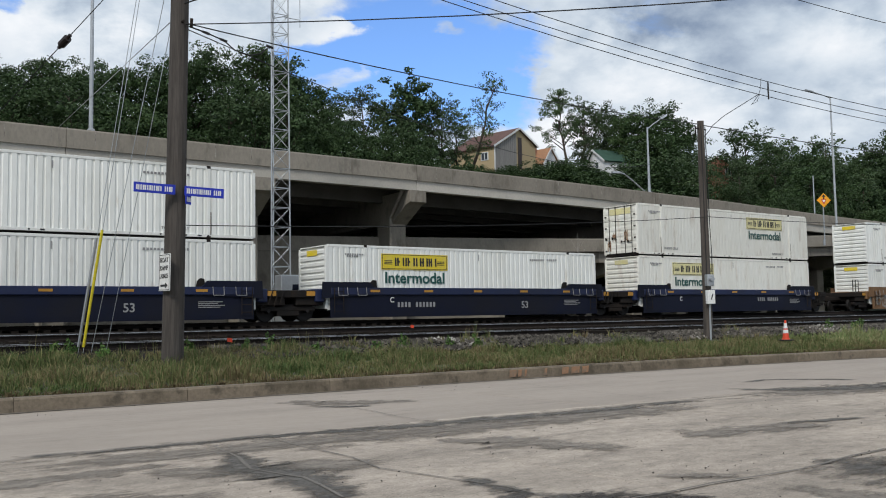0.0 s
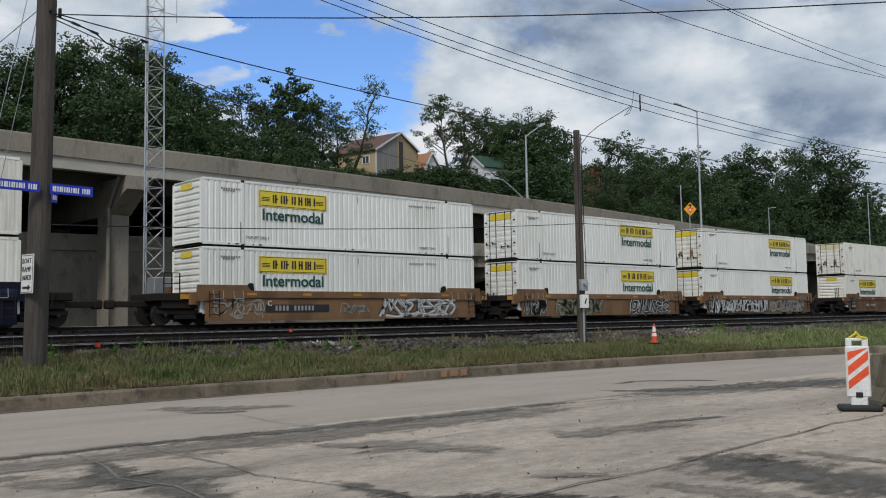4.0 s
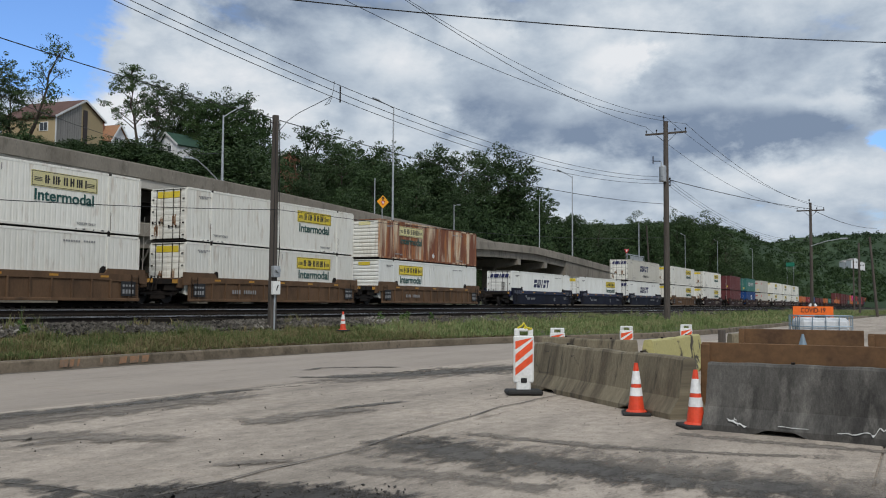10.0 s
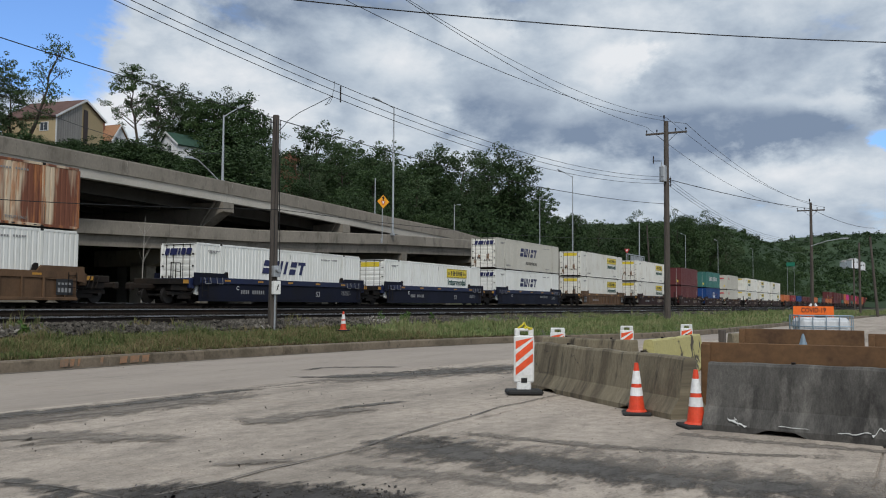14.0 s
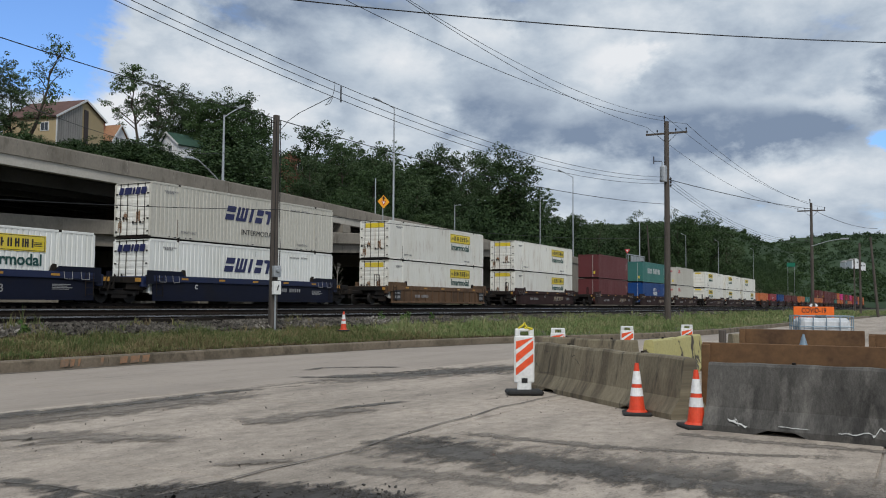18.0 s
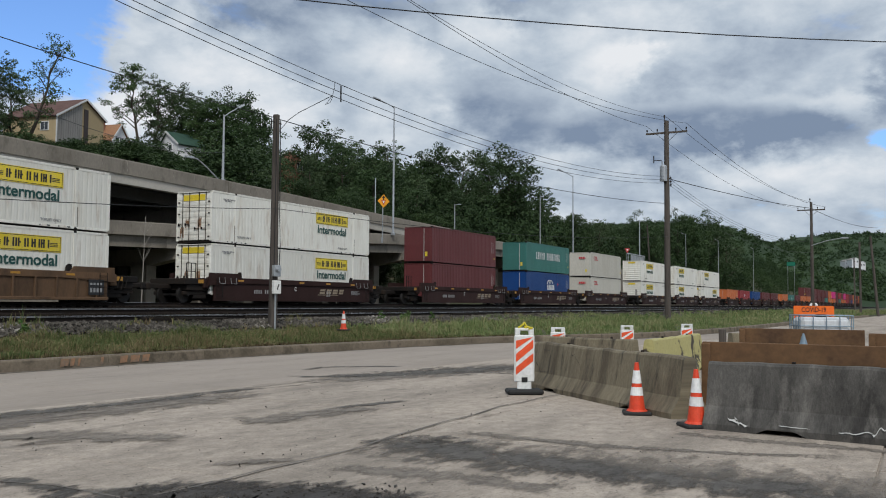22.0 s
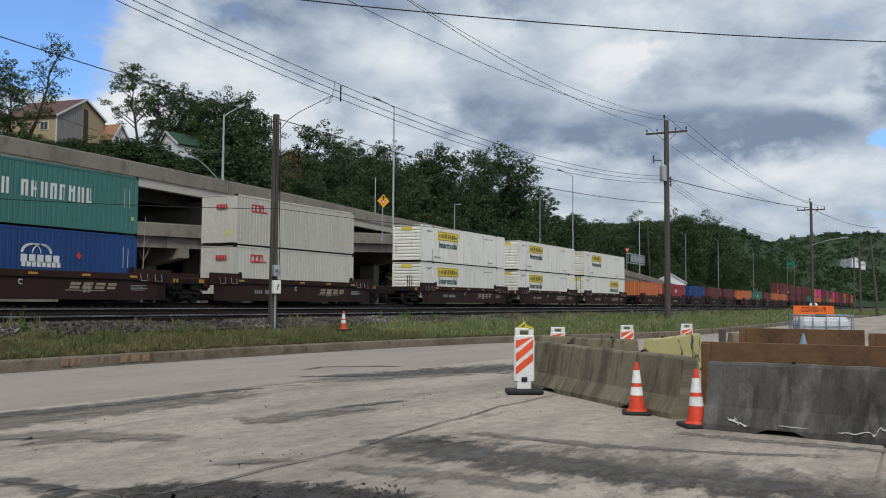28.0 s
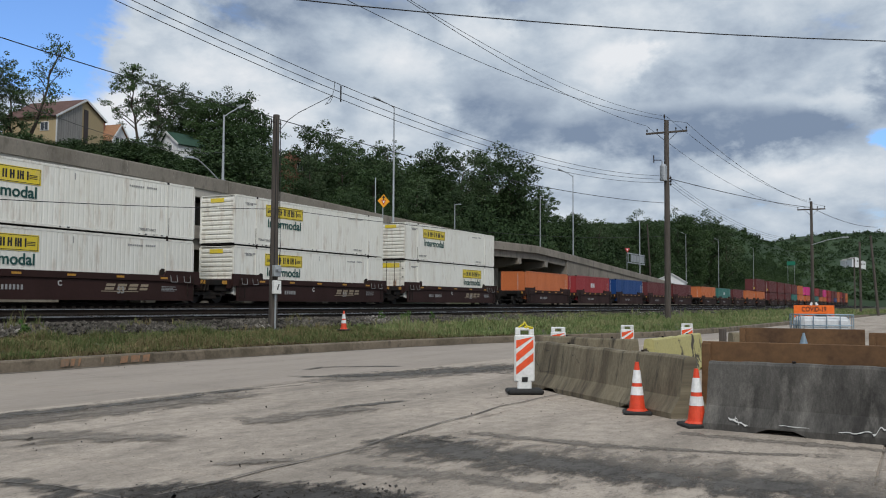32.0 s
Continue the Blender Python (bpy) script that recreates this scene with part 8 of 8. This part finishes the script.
def verge_spot(x0, x1):
    def pick(r):
        x = r.uniform(x0, x1)
        k = kerb_y(x) + 0.26
        far = (22.9 if x < 13 else 21.3 if x < 33 else 21.6) if x < 45 else 22.5
        if 17 < x < 34:
            far = 20.6 + 0.9 * noise.noise((x * 0.35, 2.0, 0))
        y = k + (far - k) * r.rand()
        clump = 0.8 + 1.1 * max(-0.5, noise.noise((x * 0.8, y * 0.8, 1.0)))
        edge = min(1.0, 0.45 + (y - k) * 0.6)
        return (x, y, land_z(x, y) - 0.02, clump * edge)
    return pick


blades("verge_grass", 150000, verge_spot(-2, 30), 0.3, 0.007, M_GRASS, "rough green and straw coloured grass along the kerb", 21, 1.1)
blades("verge_grass", 60000, verge_spot(30, 75), 0.36, 0.013, M_GRASS_FAR, "rough green grass along the kerb", 22, 1.0, 12, 0.12)
blades("verge_grass", 26000, verge_spot(75, 260), 0.45, 0.04, M_GRASS_FAR, "rough green grass along the kerb", 23, 0.9, 8, 0.25)
blades("dry_grass", 16000, lambda r: ((lambda x: (x, kerb_y(x) + 0.25 + abs(r.normal()) * 0.28, 0.2, 1.0))(r.uniform(-2, 34))), 0.13, 0.009, M_DRYGRASS, "trampled brown dry grass behind the kerb", 25, 1.2)
blades("track_weeds", 9000, lambda r: ((lambda x, y: (x, y, land_z(x, y) + 0.03, max(0.1, noise.noise((x * 0.5, y * 0.9, 4.0)) * 2.4)))(r.uniform(0, 60), r.uniform(20.8, 23.2))), 0.3, 0.01, M_GRASS, "sparse weeds in the ballast edge", 26, 0.9)
blades("dry_stalks", 260, lambda r: ((lambda x, y: (x, y, land_z(x, y), 1.0))(r.uniform(0, 12), r.uniform(21, 23.4))), 0.6, 0.004, M_GRASS, "thin dry weed stalks beside the ballast", 24, 0.3, 2)


def weed(x, y, h, seed):
    r = random.Random(seed)
    w = thing("weed", pose(x, y, land_z(x, y)), "tall leafy green weed growing at the ballast edge", "weed", group="weeds by the track")
    part("stem", mesh_bm(lambda bm: [tube(bm, (0, 0, -0.03), (r.uniform(-0.1, 0.1), r.uniform(-0.1, 0.1), h), 0.007, 0.003, 5)]), M_WEED, w)
    blobs = [((r.uniform(-0.08, 0.08), r.uniform(-0.08, 0.08), h * f), (0.2 * (1.2 - f), 0.2 * (1.2 - f), 0.08)) for f in (0.25, 0.45, 0.65, 0.85, 1.0)]
    v, f = leaf_cloud(blobs, 110, 0.05, seed)
    part("leaves", quads_mesh("leaves", v, f, M_WEED), None, w)


for i, (x, y, h) in enumerate(((10.2, 22.4, 0.75), (9.6, 22.6, 0.5), (8.0, 22.5, 0.55), (5.3, 23.0, 0.6), (4.9, 22.8, 0.5), (6.0, 22.6, 0.45), (14.3, 22.2, 0.6), (15.8, 22.0, 0.5), (16.6, 21.8, 0.55), (36.5, 22.6, 0.7), (38, 22.3, 0.6), (39.5, 22.9, 0.65),
                               (41, 22.4, 0.6), (13.2, 21.9, 0.4), (11.4, 22.1, 0.4), (64.5, 17.6, 0.7), (66.4, 17.3, 0.8), (68.2, 17.2, 0.7), (3.4, 23, 0.5), (62.5, 18.4, 0.6))):
    weed(x, y, h * 0.62, 40 + i)


def sapling(x, y, h, seed):
    r = random.Random(seed)
    s = thing("bare_sapling", pose(x, y, land_z(x, y)), "thin pale leafless sapling behind the tracks", "sapling", group="saplings behind the tracks")

    def twigs(bm):
        tube(bm, (0, 0, -0.1), (0.15, 0, h), 0.04, 0.012, 6)
        for i in range(7):
            z = h * r.uniform(0.35, 0.9)
            a = r.uniform(0, math.tau)
            q = Vector((math.cos(a) * 0.5, math.sin(a) * 0.5, r.uniform(0.6, 1.1)))
            tube(bm, (0.15 * z / h, 0, z), Vector((0.15 * z / h, 0, z)) + q, 0.016, 0.005, 5)
    part("stem", mesh_bm(twigs), mat("pale_bark", (0.3, 0.28, 0.25), 0.9, bump=0.2), s)


for i, (x, y, h) in enumerate(((39.4, 41.2, 5.4), (60, 41.4, 3.5))):
    sapling(x, y, h, i)


def marker_flag(x, y, label="small orange utility marker flag on a wire"):
    f = thing("marker_flag", pose(x, y, land_z(x, y)), label, "marker flag", group="marker flags by the track")
    part("wire", mesh_bm(lambda bm: tube(bm, (0, 0, 0), (0, 0, 0.42), 0.004, seg=4)), M_STEEL, f)
    part("flag", mesh_bm(lambda bm: sweep(bm, [(0, 0, 0.31), (0.06, 0.02, 0.31), (0.13, -0.02, 0.3)], [(-0.003, 0), (-0.003, 0.1), (0.003, 0.1), (0.003, 0)])), M_CONE, f)


for x, y in ((17.4, 26.6), (9.0, 22.4)):
    marker_flag(x, y)

for i, (x, y, ln, rz) in enumerate(((23.5, 23.2, 2.6, 4), (25.4, 23.4, 2.2, -6), (29.2, 23.6, 2.4, 2), (47, 23.2, 4.5, 1))):
    tb = thing("old_sleeper", pose(x, y, land_z(x, y) + 0.1, 2, 1, rz), "discarded dark timber sleeper lying in the gravel", "timber", group="discarded sleepers")
    part("beam", mesh_bm(lambda bm: box(bm, -ln / 2, ln / 2, -0.11, 0.11, -0.08, 0.1, 0.015)), M_TIE, tb)

# ---- far end of the work zone ----
M_SIGNORANGE = mat("orange_sign_face", (0.85, 0.16, 0.02), 0.5, bump=0, amount=0.2)
M_TANK = mat("translucent_white_tank", (0.66, 0.68, 0.7), 0.4, bump=0.03)
M_YELLOWPAINT = mat("excavator_yellow", (0.62, 0.36, 0.02), 0.45, col2=(0.4, 0.24, 0.03), amount=0.5, bump=0.04)
M_CAGE = mat("blue_grey_cage", (0.2, 0.27, 0.33), 0.5, 0.3, bump=0)


def notice():
    s = thing("work_sign", pose(40.6, 4.05, 0, 0, 0, -84), "orange construction sign with black words on a stand", "road sign")
    f = part("face", mesh_bm(lambda bm: box(bm, -0.78, 0.78, -0.012, 0.012, 0.75, 1.5, 0.004)), M_SIGNORANGE, s)
    part("lettering", word("COVID-19", 0.2, M_INK, width=0.95), None, f, at=pose(-0.47, -0.018, 1.24))
    part("lettering", word("CONSTRUCTION", 0.2, M_INK, width=1.4), None, f, at=pose(-0.7, -0.018, 0.95))
    for x in (-0.5, 0.5):
        part("leg", mesh_bm(lambda bm: tube(bm, (x, 0.03, 0), (x * 0.8, 0.03, 1.45), 0.03)), M_GALV, s)
    part("beacon", mesh_bm(lambda bm: [tube(bm, (x, 0, 1.5), (x * 0.6, 0, 1.62), 0.06, 0.03) for x in (-0.12, 0.12)]), M_REFLECT, s, "pale warning beacon")


notice()


def tote(x, y, rz):
    t = thing("tote_tank", pose(x, y, 0, 0, 0, rz) @ Matrix.Diagonal((1, 1, 1.14, 1)), "white plastic tote tank in a steel cage", "tank", group="tote tanks")
    part("tank", mesh_bm(lambda bm: box(bm, -0.56, 0.56, -0.46, 0.46, 0.16, 1.08, 0.08)), M_TANK, t)
    part("pallet", mesh_bm(lambda bm: [box(bm, -0.6, 0.6, -0.5, 0.5, 0.1, 0.15, 0.01)] + [box(bm, cx - 0.08, cx + 0.08, -0.5, 0.5, 0, 0.1, 0.01) for cx in (-0.5, 0, 0.5)]), M_STEEL, t)
    for sx in (-1, 1):
        for i in range(5):
            part("cage_bar", shared("cage_bar", lambda bm: tube(bm, (0, 0, 0.12), (0, 0, 1.12), 0.012, seg=5), M_CAGE), None, t, at=pose(-0.6 + i * 0.3, sx * 0.5, 0))
        for i in range(4):
            part("cage_bar", shared("cage_bar", None, None), None, t, at=pose(sx * 0.6, -0.36 + i * 0.24, 0))
    part("cage_ring", mesh_bm(lambda bm: [wire(bm, [(-0.6, -0.5, z), (0.6, -0.5, z), (0.6, 0.5, z), (-0.6, 0.5, z), (-0.6, -0.5, z)], 0.012) for z in (0.3, 0.6, 0.9, 1.12)]), M_CAGE, t)
    part("cap", mesh_bm(lambda bm: tube(bm, (0, 0, 1.08), (0, 0, 1.14), 0.12, 0.12, 14)), M_BASE, t)


tote(23.6, 2.2, -70)
stake = thing("timber_stake", pose(18.6, 3.55, 0), "rough timber stake standing in the work pit", "stake")
part("shaft", mesh_bm(lambda bm: box(bm, -0.08, 0.08, -0.06, 0.06, 0, 1.02, 0.01)), M_WOOD, stake)


funnel = thing("marker_cone", pose(15.9, 1.75, 0), "pale plastic cone standing behind the steel plates", "cone")
part("body", mesh_bm(lambda bm: tube(bm, (0, 0, 0.03), (0, 0, 1.05), 0.3, 0.015, 14)), M_CAGE, funnel)
part("base", mesh_bm(lambda bm: tube(bm, (0, 0, 0), (0, 0, 0.03), 0.5, 0.5, 14)), M_TANK, funnel)


def digger():
    """A tracked excavator beside the road, its arm folded over the work zone."""
    e = thing("excavator", pose(33.0, -4.4, 0, 0, 0, 78), "yellow tracked excavator with its arm bent over the road", "excavator")
    for s in (-1, 1):
        part("crawler", mesh_bm(lambda bm: box(bm, -1.7, 1.7, s * 1.1 - 0.28, s * 1.1 + 0.28, 0.0, 0.75, 0.2)), M_BASE, e)
    part("house", mesh_bm(lambda bm: box(bm, -2.1, 0.9, -1.2, 1.2, 0.9, 1.9, 0.12)), M_YELLOWPAINT, e)
    part("turntable", mesh_bm(lambda bm: tube(bm, (-0.2, 0, 0.5), (-0.2, 0, 0.95), 0.6, 0.6, 18)), M_STEEL, e)
    cab = part("cab", mesh_bm(lambda bm: box(bm, -0.4, 1.2, 0.2, 1.2, 0.98, 2.75, 0.1)), M_YELLOWPAINT, e)
    part("cab_glass", mesh_bm(lambda bm: box(bm, -0.1, 1.24, 0.3, 1.24, 1.6, 2.6, 0.05)), M_GLASS, cab)
    part("boom", mesh_bm(lambda bm: [sweep(bm, [(2.6, -0.4, 0), (2.6, -0.02, 0)], [(2.0, 1.3), (1.6, 1.8), (-0.4, 3.1), (-2.4, 3.2), (-2.75, 3.0), (-2.65, 2.6), (-0.6, 2.45), (1.2, 1.25)])]), M_YELLOWPAINT, e)
    part("stick", mesh_bm(lambda bm: sweep(bm, [(4.6, -0.36, 0), (4.6, -0.06, 0)], [(-0.75, 3.05), (-0.3, 3.1), (0.75, 1.35), (0.55, 1.2), (-0.6, 2.3)])), M_YELLOWPAINT, e)
    part("ram", mesh_bm(lambda bm: tube(bm, (2.9, -0.2, 3.35), (4.9, -0.2, 3.3), 0.08, 0.08, 8)), M_GALV, e)
    part("bucket", mesh_bm(lambda bm: sweep(bm, [(4.0, -0.65, 0), (4.0, 0.25, 0)], [(0.3, 1.3), (0.35, 0.8), (0.0, 0.35), (-0.45, 0.5), (-0.5, 0.6), (-0.1, 0.55), (0.2, 0.9)])), M_STEEL, e)


digger()
cone(30.5, -0.2, 0, 0.71, 12)

# far poles along the road
cross_pole(111.4, 11.2, 0.2, 13.2, 0.2, 1.5, label="timber utility pole with a crossarm farther along the road")
for az, dist, top, lean in ((3.2, 170, 12.4, 0), (2.3, 150, 12.0, -4), (1.75, 160, 10.5, 0), (3.5, 240, 13, 0)):
    x, y = polar(az, dist)
    timber_pole(x, y, 0, top, 0.22, "weathered timber utility pole far along the road", M_WOOD, (lean, 0))
arm = thing("street_light_arm", pose(111.2, 11.2, 8.4), "long galvanised street light arm on a utility pole", "street light")
part("arm", mesh_bm(lambda bm: wire(bm, [(0, 0, 0), (0, -1.6, 0.5), (0, -3.1, 0.75)], 0.045)), M_GALV, arm)
part("lamp_head", mesh_bm(lambda bm: box(bm, -0.13, 0.13, -3.9, -3.05, 0.68, 0.84, 0.05)), M_GALV, arm)
for az, y, top, base, ax in ((27.2, 60, 15.9, 9.0, 2.2), (12.9, 58, 21.0, 4.0, -2.4), (11.0, 60, 23, 5, -2.4), (9.0, 62, 25, 5, -2.4), (21.8, 58, 20.0, 8, 2.2)):
    highway_lamp(y / math.tan(radians(az)), y, base, top, (ax, 0.4, 0.2), tag="distant galvanised highway lamp post before the woods")


def gantry():
    x, y = 158.0, 44.6
    g = thing("overhead_sign", pose(x, y, lower_z(x) - 0.9), "pale back of a highway sign on steel posts", "road sign")
    part("post", mesh_bm(lambda bm: tube(bm, (1.1, 0, 0), (1.1, 0, 10.2), 0.12, 0.08)), M_GALV, g)
    part("timber_post", mesh_bm(lambda bm: tube(bm, (8.4, 0, -1), (6.2, 0, 10.2), 0.17, 0.13)), M_WOOD, g)
    part("panel", mesh_bm(lambda bm: box(bm, -4.5, 3.6, -0.05, 0.05, 2.9, 4.1, 0.02)), M_GALV, g)
    for z in (2.6, 4.2):
        part("rail", mesh_bm(lambda bm: box(bm, -6.4, 4.1, -0.1, 0.1, z, z + 0.14)), M_GALV, g)
    for i in range(7):
        part("upright", shared("gantry_upright", lambda bm: box(bm, -0.06, 0.06, -0.12, -0.06, 2.6, 4.3), M_GALV), None, g, at=pose(-6.3 + i * 1.72, 0, 0))
    s = thing("yield_sign", pose(x - 8.2, y - 0.4, lower_z(x) - 0.9), "red and white triangular yield sign on a post", "road sign")
    part("post", mesh_bm(lambda bm: tube(bm, (0, 0, 0), (0, 0, 4.2), 0.05)), M_GALV, s)
    f = part("face", mesh_bm(lambda bm: bm.faces.new([bm.verts.new(v) for v in ((-0.45, 0, 5.0), (0.45, 0, 5.0), (0, 0, 4.2))])), M_INKRED, s, at=pose(0, -0.08, 0, 0, 0, -70))
    part("field", mesh_bm(lambda bm: bm.faces.new([bm.verts.new(v) for v in ((-0.2, -0.01, 4.88), (0.2, -0.01, 4.88), (0, -0.01, 4.5))])), M_INKWHITE, f)


gantry()
far_sign = thing("guide_sign", pose(*polar(6.9, 460), 20.0), "green highway guide sign among far trees", "road sign")
part("panel", mesh_bm(lambda bm: box(bm, -0.1, 0.1, -1.9, 1.9, 0.3, 2.2, 0.05)), mat("green_sign_face", (0.01, 0.16, 0.1), 0.5, bump=0), far_sign)
part("post", mesh_bm(lambda bm: [tube(bm, (0.2, s * 1.5, -18), (0.2, s * 1.5, 2.5), 0.06) for s in (-1, 1)]), M_GALV, far_sign)


# ---- pickup truck on the ramp ----
def pickup():
    """A silver crew-cab pickup; its origin is on the ground at mid length, its nose towards +x."""
    t = thing("pickup_truck", pose(-8, 53.6, lower_z(-8) - 0.92), "silver pickup truck driving up the concrete ramp", "pickup truck")
    paint = mat("silver_car_paint", (0.55, 0.57, 0.6), 0.3, 0.3, bump=0, amount=0.2)
    part("body", mesh_bm(lambda bm: sweep(bm, [(0, -0.95, 0), (0, 0.95, 0)], [(2.8, 0.45), (-2.8, 0.4), (-2.85, 0.95), (-1.3, 1.12), (2.75, 1.12), (2.85, 0.6)])), paint, t)
    cab = part("cab", mesh_bm(lambda bm: sweep(bm, [(0, -0.82, 0), (0, 0.82, 0)], [(-1.35, 1.1), (-0.55, 1.78), (0.75, 1.82), (1.0, 1.1)])), paint, t)
    part("side_window", mesh_bm(lambda bm: sweep(bm, [(0, -0.835, 0), (0, -0.825, 0)], [(-1.05, 1.16), (-0.5, 1.68), (0.65, 1.7), (0.8, 1.16)])), M_GLASS, cab)
    for x in (-1.75, 1.75):
        for y in (-0.82, 0.82):
            w = part("wheel", shared("pickup_tyre", lambda bm: tube(bm, (0, -0.13, 0), (0, 0.13, 0), 0.39, 0.39, 18), M_BASE), None, t, at=pose(x, y, 0.39))
            part("rim", shared("pickup_rim", lambda bm: tube(bm, (0, -0.14, 0), (0, 0.14, 0), 0.22, 0.22, 12), M_GALV), None, w)
    for y in (-0.7, 0.7):
        part("headlight", mesh_bm(lambda bm: box(bm, -2.87, -2.8, y - 0.15, y + 0.15, 0.7, 0.9, 0.02)), M_REFLECT, t)
        part("tail_light", mesh_bm(lambda bm: box(bm, 2.8, 2.87, y - 0.1, y + 0.1, 0.75, 1.05, 0.02)), M_INKRED, t)
    return t


PICKUP = pickup()


def pickup_pose(x):
    a, b = Vector((x - 1.5, ramp_y(x - 1.5) + 2.4, lower_z(x - 1.5) - 0.915)), Vector((x + 1.5, ramp_y(x + 1.5) + 2.4, lower_z(x + 1.5) - 0.915))
    d = b - a
    m = (a + b) / 2
    return pose(m.x, m.y, m.z, 0, math.degrees(math.atan2(d.z, d.x)), 180 + math.degrees(math.atan2(d.y, d.x)))


# ---- far woods and hills ----
def far_woods(name, spots, per, size, material, label, seed):
    r = np.random.RandomState(seed)
    vs, fs, o = [], [], 0
    for x, y, z, rad, hgt in spots:
        v, f = leaf_cloud([((x, y, z), (rad, rad, hgt)), ((x + r.uniform(-1, 1) * rad * 0.6, y, z + hgt * 0.5), (rad * 0.6, rad * 0.6, hgt * 0.7))], per, size, r.randint(1 << 30))
        vs.append(v)
        fs.append(f + o)
        o += len(v)
    tagged(new(name, quads_mesh(name, np.concatenate(vs), np.concatenate(fs), material)), label, "woods", kind="stuff")


M_FARLEAF = island_mat("far_foliage", [(0.0, (0.013, 0.028, 0.011)), (0.5, (0.026, 0.05, 0.017)), (1.0, (0.045, 0.074, 0.025))], 0.9, 0.02)
# far ridge foliage, its colour lightened to stand in for distance haze
M_HILL_HAZE = island_mat("hazy_hill_foliage", [(0.0, (0.022, 0.042, 0.02)), (0.5, (0.038, 0.066, 0.028)), (1.0, (0.075, 0.11, 0.045))], 0.95, 0.004)


def woods():
    r = np.random.RandomState(8)
    spots = []
    for i in range(620):
        x = 150 + 1100 * r.rand() ** 1.6
        y = r.uniform(64, 125)
        top = float(np.interp(x, [150, 185, 205, 232, 298, 354, 420, 510, 640, 1250], [33, 34, 30, 24, 28, 33, 35, 37, 41, 48])) + 4.5 * noise.noise((x * 0.07, 3.3, 0))
        z = min(land_z(x, y) + r.uniform(4, 10), top - 5 + r.uniform(-3, 1.5))
        spots.append((x, y, z, r.uniform(2.2, 4.2), r.uniform(3.5, 6.5)))
    far_woods("far_woods", spots, 330, 0.36, M_FARLEAF, "dense dark green woods along the hillside", 9)
    hills = thing("far_hill", Matrix(), "wooded green hills closing the valley", "hill", kind="structure")
    xs = np.linspace(-25, 24, 60)
    for nm, dist, elev, seed in (("ridge", 1500, [(-25, 4.6), (-6, 4.4), (0, 4.35), (4, 4.3), (6.5, 4.2), (8.2, 3.8), (10, 4.6), (14, 5.2), (24, 5.0)], 3), ("near_ridge", 800, [(-25, 2.0), (1, 2.2), (3, 2.4), (5.0, 2.6), (6.5, 3.2), (8.0, 4.0), (10.5, 5.0), (16, 5.2), (24, 5)], 4)):
        ez, ee = [e[0] for e in elev], [e[1] for e in elev]
        rows = []
        bm = bmesh.new()
        spots = []
        for a in xs:
            e = float(np.interp(a, ez, ee)) + 0.1 * noise.noise((a * 0.9, seed, 0))
            x, y = polar(a, dist)
            x2, y2 = polar(a, dist * 1.5)
            x0, y0 = polar(a, dist * 0.8)
            top = 1.5 + dist * 1.25 * math.tan(radians(e))
            rows.append([bm.verts.new(v) for v in ((x0, y0, 0), (x, y, top * 0.45), (x * 1.25, y * 1.25, top - 5), (x2, y2, top * 0.8))])
            for j in range(60):
                f = r.rand()
                aa = a + r.uniform(-0.4, 0.4)
                dd = dist * (0.85 + 0.4 * f)
                px, py = polar(aa, dd)
                spots.append((px, py, float(np.interp(f, [0, 0.4, 1], [4, top * 0.45, top - 6])), dist * 0.0055 * r.uniform(0.7, 1.3), dist * 0.0045 * r.uniform(0.7, 1.2)))
        for r0, r1 in zip(rows, rows[1:]):
            for j in range(3):
                bm.faces.new((r0[j], r0[j + 1], r1[j + 1], r1[j]))
        part(nm, bm, M_HILL_HAZE if dist > 1000 else M_FARLEAF, hills)
        far_woods("hill_woods", spots, 62, dist * 0.0013, M_HILL_HAZE if dist > 1000 else M_FARLEAF, "distant green treetops on the valley hills", seed)
    for az, dist, z, w in ((3.98, 985, 41.0, 7.0), (3.6, 975, 42.0, 8.0), (3.2, 980, 39.0, 6.0)):
        x, y = polar(az, dist)
        house(x, y, z, w, w * 1.2, w / 2, (5.0, 5.0), 5.0 + w * 0.25, -70 + az * 4, M_SIDING_W, M_BOARD, "small house far off among the trees of the valley", [(w * 0.3, 2.4, 1.2, 1.4, 0), (w * 0.7, 2.4, 1.2, 1.4, 0)])


woods()
house(252, 66.3, 4.0, 8.4, 14, 4.4, (4.0, 3.6), 6.0, -76, M_SIDING_W, M_TRIM, "low shed with a pale metal roof beyond the ramp")

# ---- the last line keys what moves ----
motions()
